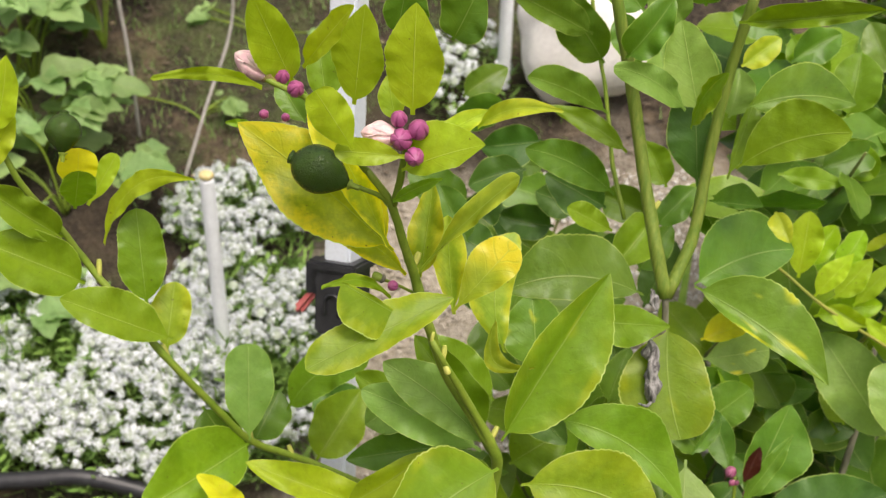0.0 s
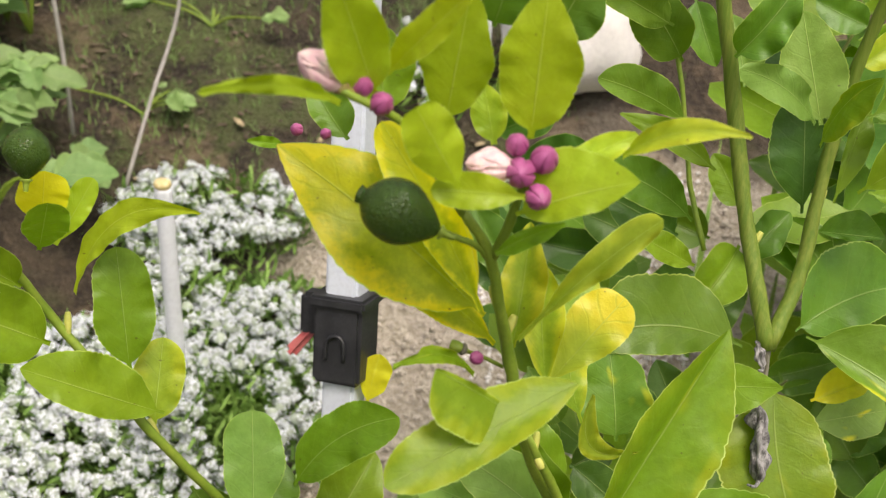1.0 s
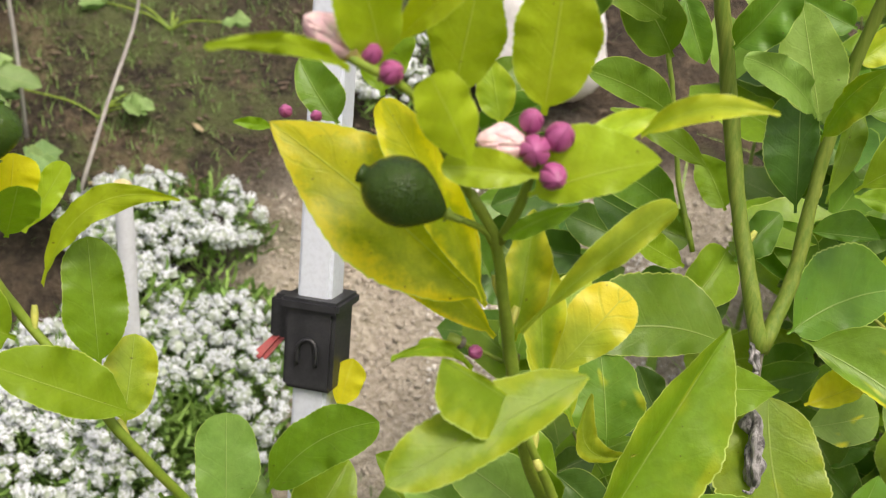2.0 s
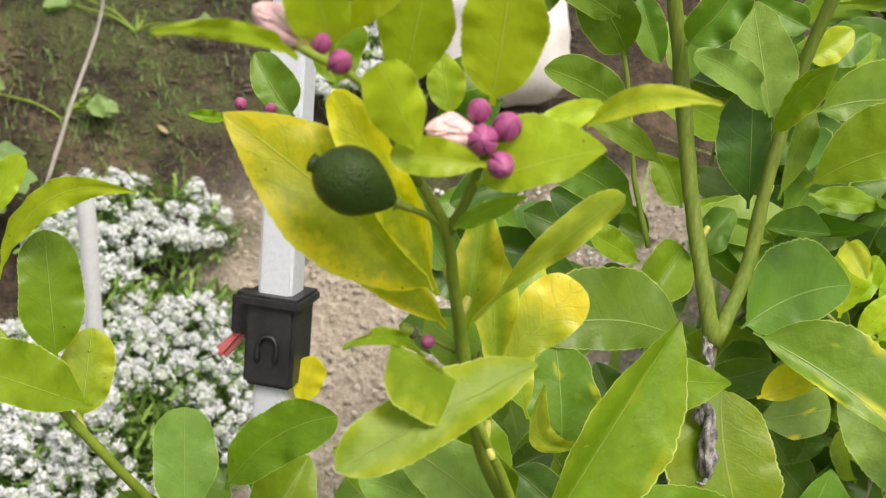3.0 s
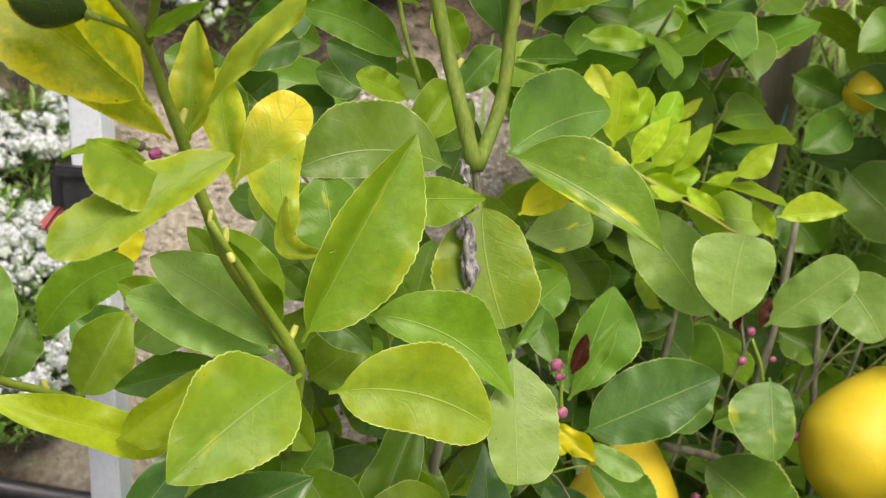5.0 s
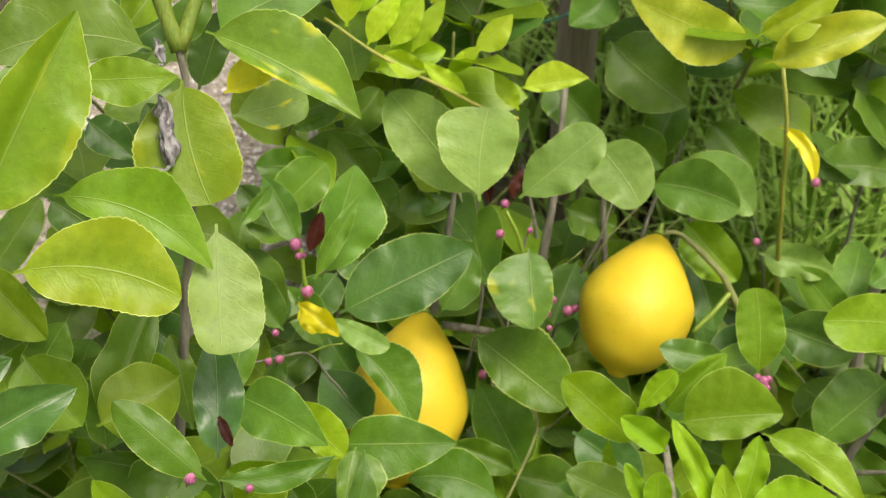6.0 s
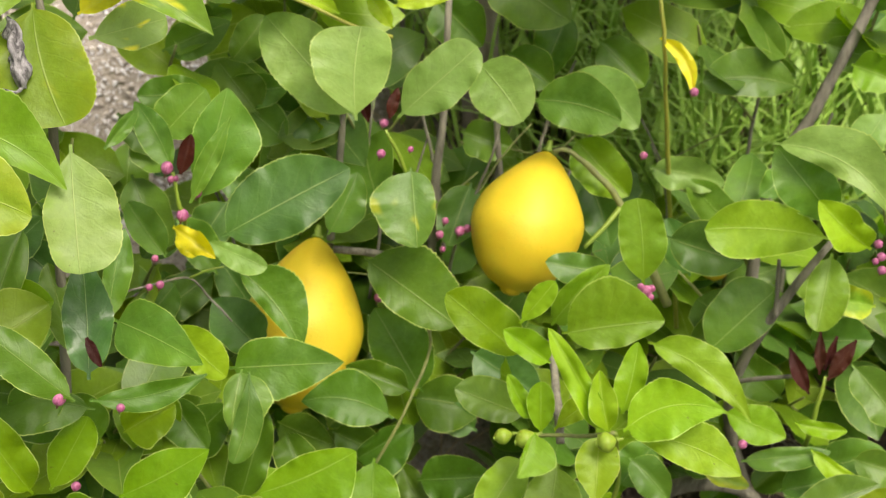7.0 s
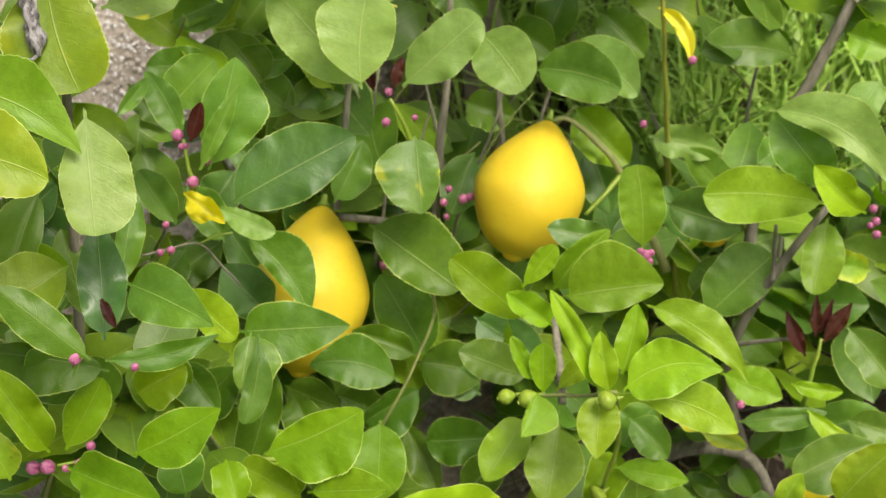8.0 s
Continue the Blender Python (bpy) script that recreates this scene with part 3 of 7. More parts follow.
def grass_patch(name, count, spots, tall, mat, label, seed, wide=0.0016):
    """Bent blades. spots: (x, y, spread) to grow round."""
    rnd = random.Random(seed)
    verts, faces = [], []
    for _ in range(count):
        cx, cy, sp = rnd.choice(spots)
        x, y = rnd.gauss(cx, sp), rnd.gauss(cy, sp * 0.7)
        h = tall * rnd.uniform(0.4, 1.15)
        t, bend = rnd.uniform(0, 6.28), rnd.uniform(0.15, 1.1)
        d = Vector((math.cos(t), math.sin(t), 0))
        s = Vector((-d.y, d.x, 0)) * wide * rnd.uniform(0.6, 1.4)
        if tall > 0.1 and min(y, y + d.y * h * bend) < 0.80:
            continue
        o, b = len(verts), Vector((x, y, ground_at(x, y) - 0.004))
        for i in range(5):
            u = i / 4
            p = b + d * h * bend * u * u + Vector((0, 0, h * (u - 0.32 * bend * u * u)))
            verts += [p - s * (1 - u * 0.92), p + s * (1 - u * 0.92)]
            if i:
                q = o + 2 * i
                faces.append((q - 2, q - 1, q + 1, q))
    stuff(name, verts, faces, mat, label, "grass")


grass_patch("grass", 1500, [(0.85, 1.0, 0.13), (0.98, 1.15, 0.16), (0.72, 0.93, 0.08), (1.1, 0.95, 0.15), (0.62, 1.2, 0.12)], 0.28, GRASS, "long green grass growing behind the lemon trees", 11, 0.0046)
grass_patch("dry_grass", 700, [(0.9, 1.0, 0.2), (0.6, 1.0, 0.15), (0.45, 0.95, 0.15)], 0.12, DRY_GRASS, "dead straw-coloured blades among the grass", 12, 0.001)
grass_patch("low_grass", 6500, [(-0.35, 1.75, 0.16), (-0.1, 1.6, 0.16), (-0.3, 1.5, 0.1), (-0.2, 1.7, 0.12), (0.0, 1.75, 0.12), (0.02, 1.05, 0.04), (-0.35, 0.97, 0.1), (-0.55, 1.6, 0.12), (0.02, 0.7, 0.06)], 0.020, LOW_GRASS, "short green weeds and grass in the soil", 13, 0.0010)


def build_alyssum(name, mounds, heads, seed, label, bare=-0.42, leafy=1.7):
    """A carpet of white flower heads over thin leaves. mounds: (x, y, rx, ry, height)."""
    rnd = random.Random(seed)
    verts, faces, slots = [], [], []
    taken = set()

    def petal4(c, up, s, slot):
        x = up.orthogonal().normalized()
        x = Matrix.Rotation(rnd.uniform(0, 6.28), 3, up) @ x
        y = up.cross(x)
        o = len(verts)
        verts.append(c)
        for k in range(8):
            t = 6.2832 * k / 8
            r = s * (1.0 if k % 2 else 0.42)
            verts.append(c + (x * math.cos(t) + y * math.sin(t)) * r + up * s * (0.22 if k % 2 else 0.05))
        for k in range(8):
            faces.append((o, o + 1 + k, o + 1 + (k + 1) % 8))
            slots.append(slot)

    total = sum(m[2] * m[3] for m in mounds)
    for mx, my, rx, ry, tall in mounds:
        for _ in range(int(heads * rx * ry / total)):
            t, q = rnd.uniform(0, 6.28), math.sqrt(rnd.random())
            x, y = mx + rx * q * math.cos(t), my + ry * q * math.sin(t)
            lump = noise.noise(Vector((x * 13, y * 13, seed)))
            if lump < bare + 0.2 * q * q:
                continue
            cell = (int(x / 0.0135), int(y / 0.0135))
            if cell in taken and rnd.random() < 0.8:
                continue
            taken.add(cell)
            if rnd.random() < 0.12:
                continue
            z = ground_at(x, y) + tall * (0.55 + 0.45 * math.sqrt(max(0.0, 1 - q * q))) + 0.018 * lump + rnd.uniform(-0.010, 0.008)
            out = Vector((0.5 * q * math.cos(t) + rnd.uniform(-0.35, 0.35), 0.5 * q * math.sin(t) - 0.35 + rnd.uniform(-0.35, 0.35), 1)).normalized()
            c, r = Vector((x, y, z)), rnd.uniform(0.0050, 0.0098)
            # the domed heart of the head, then its open florets
            sx = out.orthogonal().normalized()
            sy, o = out.cross(sx), len(verts)
            verts.append(c + out * 0.72 * r)
            for ring, (up, wide) in enumerate(((0.42, 0.58), (-0.1, 0.8))):
                for k in range(6):
                    w = 6.2832 * k / 6
                    verts.append(c + out * up * r + (sx * math.cos(w) + sy * math.sin(w)) * wide * r * rnd.uniform(0.85, 1.1))
            for k in range(6):
                faces.append((o, o + 1 + k, o + 1 + (k + 1) % 6))
                faces.append((o + 1 + k, o + 7 + k, o + 7 + (k + 1) % 6, o + 1 + (k + 1) % 6))
                slots.extend((2, 2))
            for _ in range(22):
                d = Vector((rnd.gauss(0, 1), rnd.gauss(0, 1), rnd.gauss(0, 1))).normalized()
                d = (d + out * 0.9).normalized()
                petal4(c + d * r, d, rnd.uniform(0.0018, 0.0028), 0)
        for _ in range(int(leafy * heads * rx * ry / total)):
            t, q = rnd.uniform(0, 6.28), math.sqrt(rnd.random()) * 1.06
            x, y = mx + rx * q * math.cos(t), my + ry * q * math.sin(t)
            z = ground_at(x, y) + tall * (0.5 + 0.45 * math.sqrt(max(0.0, 1 - min(1.0, q * q)))) * rnd.uniform(0.25, 1.02)
            d = Vector((rnd.uniform(-1, 1), rnd.uniform(-1, 0.6), rnd.uniform(0.0, 1.0))).normalized()
            n = d.orthogonal().normalized()
            v, f, _ = blade(d * rnd.uniform(0.012, 0.030), n, 0.0021, 0.0021, rows=4, cols=2, seed=rnd.randrange(999), teeth=False)
            o = len(verts)
            verts += [p + Vector((x, y, z)) for p in v]
            faces.extend(tuple(o + k for k in face) for face in f)
            slots.extend([1] * len(f))
    stuff(name, verts, faces, [PETAL, HERB, FLOWER_HEART], label, "alyssum", slots=slots)


build_alyssum("alyssum_carpet", [(-0.34, 1.115, 0.18, 0.10, 0.080), (-0.50, 1.14, 0.16, 0.115, 0.085), (-0.250, 1.165, 0.105, 0.065, 0.065), (-0.215, 1.10, 0.10, 0.065, 0.085), (-0.232, 1.085, 0.05, 0.04, 0.12), (-0.165, 1.225, 0.075, 0.05, 0.055), (-0.250, 1.235, 0.070, 0.045, 0.060), (-0.140, 1.155, 0.045, 0.060, 0.055)], 7600, 21, "dense carpet of white flowering alyssum over green leaves", -0.30)
build_alyssum("alyssum_clump", [(-0.220, 1.340, 0.095, 0.050, 0.06), (-0.285, 1.345, 0.05, 0.04, 0.05)], 1150, 22, "rounded clump of white flowering alyssum on soil", -0.5, 0.8)
build_alyssum("alyssum_clump", [(0.025, 1.53, 0.06, 0.06, 0.06)], 300, 23, "small white flowering alyssum clump by a pale boulder", -0.6, 0.8)

# ---- posts, pipes and stones ----
def box_mesh(name, size, mat, bevel=0.002, taper=1.0):
    bm = bmesh.new()
    bmesh.ops.create_cube(bm, size=1.0)
    for v in bm.verts:
        k = taper if v.co.z > 0 else 1.0
        v.co = Vector((v.co.x * size[0] * k, v.co.y * size[1] * k, v.co.z * size[2]))
    bmesh.ops.bevel(bm, geom=list(bm.edges), offset=bevel, segments=2, affect="EDGES")
    me = bpy.data.meshes.new(name)
    bm.to_mesh(me)
    bm.free()
    me.materials.append(mat)
    return me


def placed(name, me, parent, m, label=""):
    """A part at the world pose m."""
    ob = part(name, me, parent, m.translation, label)
    ob.rotation_mode = "QUATERNION"
    ob.rotation_quaternion = m.to_quaternion()
    return ob


POST_A, POST_B, POST_SPIN, CLAMP_AT = Vector((-0.0815, 0.815, 0.60)), Vector((-0.0745, 0.862, 0.76)), 24.0, 0.675
post_way = (POST_B - POST_A).normalized()


def post_point(z):
    return POST_A + post_way * ((z - POST_A.z) / post_way.z)


foot_z = 0.24
post_x = Vector((math.cos(radians(POST_SPIN)), -math.sin(radians(POST_SPIN)), 0))
post_y = post_way.cross(post_x).normalized()
post_turn = Matrix((post_y.cross(post_way), post_y, post_way)).transposed().to_4x4()
post = thing("metal_post", post_point(foot_z), "white square metal post with a black sliding clamp, leaning", "post")
mid = post_point(0.5 * (foot_z + 1.35))
placed("tube", box_mesh("tube", (0.0225, 0.0225, (1.35 - foot_z) / post_way.z), WHITE_METAL, 0.002), post, Matrix.Translation(mid) @ post_turn)
clamp_m = Matrix.Translation(post_point(CLAMP_AT)) @ post_turn
clamp = placed("clamp", box_mesh("clamp", (0.033, 0.033, 0.058), BLACK_PLASTIC, 0.0025), post, clamp_m, "black moulded plastic clamp")
collar = placed("collar", box_mesh("collar", (0.039, 0.039, 0.008), BLACK_PLASTIC, 0.002), post, clamp_m @ Matrix.Translation((0, 0, 0.026)), "black plastic rim")
shoulder = placed("lever_housing", box_mesh("lever_housing", (0.022, 0.016, 0.030), BLACK_PLASTIC, 0.003), post, clamp_m @ Matrix.Translation((-0.021, 0.004, 0.011)), "black lever housing")
lever = placed("lever", box_mesh("lever", (0.009, 0.011, 0.026), RED_PLASTIC, 0.003, 0.7), post, clamp_m @ Matrix.Translation((-0.031, 0.0, -0.008)) @ Matrix.Rotation(radians(40), 4, "Y"), "faded red release lever")
v, f = tube([(-0.006, -0.0180, -0.012, 0.0013), (-0.006, -0.0180, -0.001, 0.0013), (-0.002, -0.0180, 0.004, 0.0013), (0.003, -0.0180, 0.004, 0.0013), (0.006, -0.0180, -0.001, 0.0013), (0.006, -0.0180, -0.012, 0.0013)], 6)
placed("embossed_rib", mesh_of("embossed_rib", v, f, BLACK_PLASTIC), post, clamp_m)


def pipe(name, foot, top, r, mat, label, category, cap=None):
    ob = thing(name, foot, label, category)
    a, b = Vector(foot), Vector(top)
    way = (b - a)
    prof = [(0, r), (way.length * 0.5, r * 1.01), (way.length - 0.004, r), (way.length - 0.0005, r * 0.94), (way.length, r * 0.78), (way.length - 0.006, r * 0.74)]
    v, f = turned(prof, way, 18)
    f.append(tuple(range(len(v) - 18, len(v))))
    part("shaft", mesh_of("shaft", v, f, mat), ob, a)
    if cap:
        v, f = turned([(0, r * 0.8), (0.003, r * 1.05), (0.006, r * 0.9), (0.0075, r * 0.3)], way, 14, 0.15)
        f.append(tuple(range(len(v) - 14, len(v))))
        part("cap", mesh_of("cap", v, f, cap), ob, b, "yellowed plug in the pipe's mouth")
    return ob


pipe("garden_stake", (-0.236, 1.130, 0.400), (-0.235, 1.128, 0.630), 0.0076, WHITE_PIPE, "white plastic pipe standing in the alyssum", "stake", STAMEN)
pipe("garden_stake", (0.078, 1.53, 0.56), (0.084, 1.50, 0.95), 0.0085, WHITE_PIPE, "white plastic pipe by the pale boulder", "stake")
for pts, label in (([(-0.378, 1.44, 0.53, 0.0024), (-0.385, 1.46, 0.66, 0.0023), (-0.395, 1.44, 0.85, 0.0022)], "grey weathered rod standing upright in the soil"),
                   ([(-0.315, 1.375, 0.50, 0.0023), (-0.29, 1.44, 0.575, 0.0022), (-0.262, 1.50, 0.655, 0.0021), (-0.255, 1.50, 0.75, 0.002)], "thin grey bent cane leaning over the soil")):
    ob = thing("cane", pts[0][:3], label, "cane")
    v, f = tube([(p[0] - pts[0][0], p[1] - pts[0][1], p[2] - pts[0][2], p[3]) for p in pts], 8)
    part("shaft", mesh_of("shaft", v, f, GREY_CANE), ob, pts[0][:3])

v, f = tube([(x, y, ground_at(x, y) + h, 0.009) for x, y, h in ((-0.75, 0.99, 0.045), (-0.55, 1.0, 0.05), (-0.42, 1.008, 0.052), (-0.35, 1.012, 0.048), (-0.2, 1.0, 0.012), (-0.1, 0.98, 0.006), (0.02, 0.96, 0.006))], 10)
tagged(new("drip_hose", mesh_of("drip_hose", v, f, BLACK_PLASTIC)), "black plastic hose lying along the alyssum bed", "hose")


def boulder(at, size, label, seed):
    bm = bmesh.new()
    bmesh.ops.create_icosphere(bm, subdivisions=4, radius=1.0)
    for v in bm.verts:
        k = 1 + 0.22 * noise.noise(v.co * 1.4 + Vector((seed, 0, 0))) + 0.06 * noise.noise(v.co * 4 + Vector((0, seed, 0)))
        v.co = Vector((v.co.x * size[0], v.co.y * size[1], v.co.z * size[2])) * k
    me = bpy.data.meshes.new("boulder")
    bm.to_mesh(me)
    bm.free()
    me.materials.append(PALE_STONE)
    me.polygons.foreach_set("use_smooth", [True] * len(me.polygons))
    ob = new("boulder", me)
    ob.location = at
    tagged(ob, label, "boulder")


boulder((0.175, 1.52, 0.63), (0.085, 0.06, 0.085), "large smooth pale limestone boulder on the bank", 3.0)


def weed(at, count, spread, seed, big):
    """A broad-leaved weed: soft stems, each with a drooping leaf."""
    rnd = random.Random(seed)
    base = Vector((at[0], at[1], ground_at(at[0], at[1])))
    ob = thing("broadleaf_weed", base, "pale green broad-leaved weed growing in the soil", "weed", "weeds on the bank")
    for i in range(count):
        t = rnd.uniform(0, 6.28)
        d = Vector((math.cos(t), math.sin(t), 0))
        reach, h = spread * rnd.uniform(0.3, 1.0), at[2] * rnd.uniform(0.45, 1.0)
        p1, p2 = base + d * reach * 0.35 + Vector((0, 0, h * 0.7)), base + d * reach + Vector((0, 0, h))
        v, f = tube([(*(q - base), r) for q, r in ((base, 0.0016), (p1, 0.0014), (p2, 0.001))], 6)
        st = part("stalk", mesh_of("stalk", v, f, STEM_GREEN), ob, base)
        for k in range(3):
            e = Matrix.Rotation(rnd.uniform(-1.4, 1.4), 3, "Z") @ d
            s = big * rnd.uniform(0.7, 1.5)
            tip = p2 + e * s + Vector((0, 0, s * rnd.uniform(-0.35, 0.2)))
            leaf(st, p2 - e * 0.004 * k, tip, (0.2 * rnd.uniform(-1, 1), -0.45, 0.85), 320 * s, 320 * s, "w", shape=0.34, wave=0.05)


WEEDS = ((-0.46, 1.36, 0.14, 10, 0.046), (-0.55, 1.50, 0.17, 10, 0.05), (-0.62, 1.30, 0.15, 9, 0.05),
         (-0.52, 1.22, 0.10, 7, 0.035), (-0.70, 1.62, 0.16, 8, 0.05), (-0.48, 1.62, 0.14, 9, 0.045), (-0.58, 1.40, 0.13, 9, 0.045), (-0.33, 1.78, 0.06, 6, 0.03), (-0.12, 1.80, 0.06, 6, 0.03),
         (-0.40, 1.72, 0.12, 8, 0.04), (-0.50, 1.44, 0.12, 8, 0.04), (-0.24, 1.62, 0.03, 5, 0.022), (-0.31, 1.50, 0.025, 5, 0.020),
         (-0.45, 1.60, 0.15, 9, 0.05), (-0.53, 1.53, 0.17, 9, 0.05), (-0.60, 1.66, 0.19, 9, 0.05), (-0.47, 1.78, 0.15, 8, 0.045), (-0.66, 1.46, 0.17, 9, 0.05), (-0.36, 1.90, 0.13, 8, 0.04))
for k, (x, y, h, n, big) in enumerate(WEEDS):
    weed((x, y, h), n, 0.10, 40 + k, big)

stake = thing("wooden_stake", (0.535, 1.10, 0.32), "weathered grey-brown wooden stake behind the trees", "stake")
part("shaft", mesh_of("shaft", *tube([(0, 0, 0, 0.021), (-0.002, 0.003, 0.15, 0.0205), (0.002, -0.004, 0.34, 0.020)], 9), GREY_WOOD), stake, (0.535, 1.10, 0.32))
v, f = tube([(0.30, 0.95, 0.635, 0.0011), (0.366, 0.963, 0.626, 0.0011), (0.42, 0.972, 0.6225, 0.0011), (0.477, 0.983, 0.622, 0.0011), (0.536, 1.078, 0.60, 0.0011)], 6)
tagged(new("garden_twine", mesh_of("garden_twine", v, f, TWINE)), "thin teal garden twine tied to a wooden stake", "twine")

# ---- the lemon trees ----
young = thing("lemon_tree", (0.14, 0.72, ground_at(0.14, 0.72)), "young lemon tree with yellowing leaves, purple buds and a green fruit", "tree")
bush = thing("lemon_tree", (0.66, 0.70, ground_at(0.66, 0.70)), "bushy lemon tree with two ripe yellow lemons and pink buds", "tree")
c_stem = stem("branch", young, STEM_GREEN, [(0.028, 0.569, 0.740, 3.3), (0.013, 0.569, 0.770, 3.2), (0.001, 0.564, 0.798, 3.04), (-0.009, 0.558, 0.836, 2.76), (-0.014, 0.556, 0.861, 2.58), (-0.020, 0.548, 0.888, 2.3), (-0.025, 0.542, 0.912, 2.12), (-0.036, 0.536, 0.934, 1.75)])
leaf(c_stem, (-0.025, 0.549, 0.882), (-0.102, 0.576, 0.940), (0.10, -0.84, 0.53), 22, 24, "c", exact=True, bow=-0.020, shape=0.5, cups=(0.2,0.15), point=0.9)
leaf(c_stem, (-0.019, 0.559, 0.862), (-0.059, 0.569, 0.889), (0.04, -0.91, 0.42), 9, 7, "c", exact=True, bow=-0.061, shape=0.58, cups=(0.2,0.2), point=0.5)
leaf(c_stem, (-0.012, 0.558, 0.861), (-0.005, 0.580, 0.905), (-0.17, -0.88, 0.45), 8, 9, "cg")
leaf(c_stem, (-0.011, 0.550, 0.870), (0.037, 0.544, 0.926), (-0.42, -0.87, 0.26), 7, 5, "lb", exact=True, bow=0.028, shape=0.72, cups=(0.1,0.9), point=0.42, wave=0.07)
leaf(c_stem, (0.005, 0.573, 0.830), (0.039, 0.591, 0.862), (-0.15, -0.78, 0.60), 14, 11, "yt", exact=True, shape=0.68, cups=(0.15,0.1), point=0.42)
leaf(c_stem, (0.006, 0.574, 0.828), (0.003, 0.596, 0.877), (-0.17, -0.91, 0.38), 9, 9, "cg", shape=0.6)
leaf(c_stem, (0.005, 0.511, 0.878), (-0.064, 0.483, 0.856), (0.01, -0.62, 0.78), 10, 14, "e", exact=True, shape=0.55, cups=(0.15,0.1), point=0.6, wave=0.03, stalk=0.0)
leaf(c_stem, (-0.027, 0.555, 0.850), (-0.059, 0.529, 0.872), (0.70, -0.69, 0.18), 3, 3, "ge", exact=True, bow=-0.151, shape=0.55, cups=(0.5,-0.3), point=0.8, wave=0.04)
leaf(c_stem, (-0.016, 0.507, 0.867), (-0.046, 0.497, 0.895), (0.56, -0.77, 0.32), 18, 2, "e", exact=True, shape=0.6, cups=(0.1,0.2), point=0.6, stalk=0.0)
fruit(c_stem, (-0.073, 0.542, 0.938), (-0.044, 0.532, 0.928), 11.7, "unripe")
stem("fruit_stalk", young, STEM_GREEN, [(-0.045, 0.532, 0.9285, 1.3), (-0.037, 0.534, 0.924, 1.15), (-0.030, 0.539, 0.918, 1.2), (-0.026, 0.542, 0.912, 1.5)])
stub(c_stem, (-0.022, 0.554, 0.892), (-0.020, 0.549, 0.885), 1.7)
stub(c_stem, (-0.012, 0.558, 0.876), (-0.016, 0.554, 0.868), 1.6)
stub(c_stem, (-0.014, 0.561, 0.867), (-0.014, 0.556, 0.858), 1.4)
stub(c_stem, (-0.016, 0.563, 0.869), (-0.013, 0.556, 0.857), 1.2)
bud(c_stem, (-0.026, 0.558, 0.856), (-0.60, -0.67, 0.44), 2.8, "magenta")
stem("twig", young, STEM_GREEN, [(-0.0363, 0.5615, 0.8603, 2.0), (-0.0345, 0.561, 0.8598, 2.4), (-0.0325, 0.5603, 0.8590, 2.1), (-0.0300, 0.5605, 0.8578, 0.9), (-0.0205, 0.5600, 0.8536, 0.8), (-0.0150, 0.5606, 0.8496, 0.8)])
stem("collar", young, STEM_BARK, [(-0.0322, 0.5602, 0.8592, 2.3), (-0.0312, 0.5602, 0.8586, 2.5), (-0.0306, 0.5603, 0.8582, 1.8)])
c_top = stem("branch", young, STEM_GREEN, [(-0.024, 0.542, 0.912, 1.9), (-0.020, 0.534, 0.931, 1.7), (-0.017, 0.528, 0.949, 1.5), (-0.017, 0.528, 0.955, 1.2)])
leaf(c_top, (-0.014, 0.540, 0.960), (-0.012, 0.538, 1.014), (-0.19, -0.98, -0.02), 14, 14, "l", exact=True, shape=0.5, cups=(0.1,0.12), point=0.8)
leaf(c_top, (-0.017, 0.520, 0.948), (-0.049, 0.516, 0.953), (0.16, -0.91, 0.38), 6, 7, "l", exact=True, bow=-0.012, shape=0.6, cups=(0.2,0.3), point=0.5)
leaf(c_top, (-0.019, 0.526, 0.938), (0.019, 0.514, 0.957), (-0.47, -0.73, 0.50), 16, 8, "l", exact=True, bow=0.023, shape=0.5, cups=(0.15,0.3), point=0.8)
leaf(c_top, (-0.009, 0.532, 0.950), (0.021, 0.533, 0.965), (-0.16, -0.89, 0.42), 5, 5, "cl", exact=True, shape=0.55, cups=(0.2,0.2), point=0.7)
leaf(c_top, (0.016, 0.530, 0.958), (0.053, 0.512, 0.974), (-0.52, -0.80, 0.29), 5, 4, "cl", exact=True, bow=0.115, shape=0.45, cups=(0.2,0.8), point=0.95, sag=0.06)
leaf(c_top, (-0.023, 0.566, 0.945), (-0.027, 0.576, 0.965), (-0.15, -0.90, 0.41), 7, 7, "cl", exact=True, shape=0.5, cups=(0.15,0.2), point=0.8)
leaf(c_top, (-0.024, 0.536, 0.917), (0.000, 0.534, 0.930), (-0.30, -0.87, 0.40), 3, 4, "g")
bud(c_top, (-0.020, 0.529, 0.963), (0.00, -0.50, 0.87), 3.9, "magenta")
bud(c_top, (-0.011, 0.526, 0.959), (0.23, -0.56, 0.79), 4.8, "magenta")
bud(c_top, (-0.019, 0.524, 0.955), (-0.17, -0.90, 0.41), 5.2, "magenta")
bud(c_top, (-0.013, 0.520, 0.948), (0.15, -0.98, 0.13), 4.5, "magenta")
bud(c_top, (-0.029, 0.527, 0.956), (-0.96, -0.18, 0.21), 6.1, "open")
c_left = stem("branch", young, STEM_GREEN, [(-0.036, 0.536, 0.933, 1.6), (-0.048, 0.532, 0.954, 1.5), (-0.058, 0.526, 0.972, 1.4), (-0.069, 0.521, 0.981, 1.4), (-0.078, 0.520, 0.986, 1.3)])
leaf(c_left, (-0.042, 0.554, 0.959), (-0.035, 0.553, 1.009), (-0.18, -0.98, 0.02), 13, 12, "l", exact=True, shape=0.5, cups=(0.12,0.15), point=0.8)
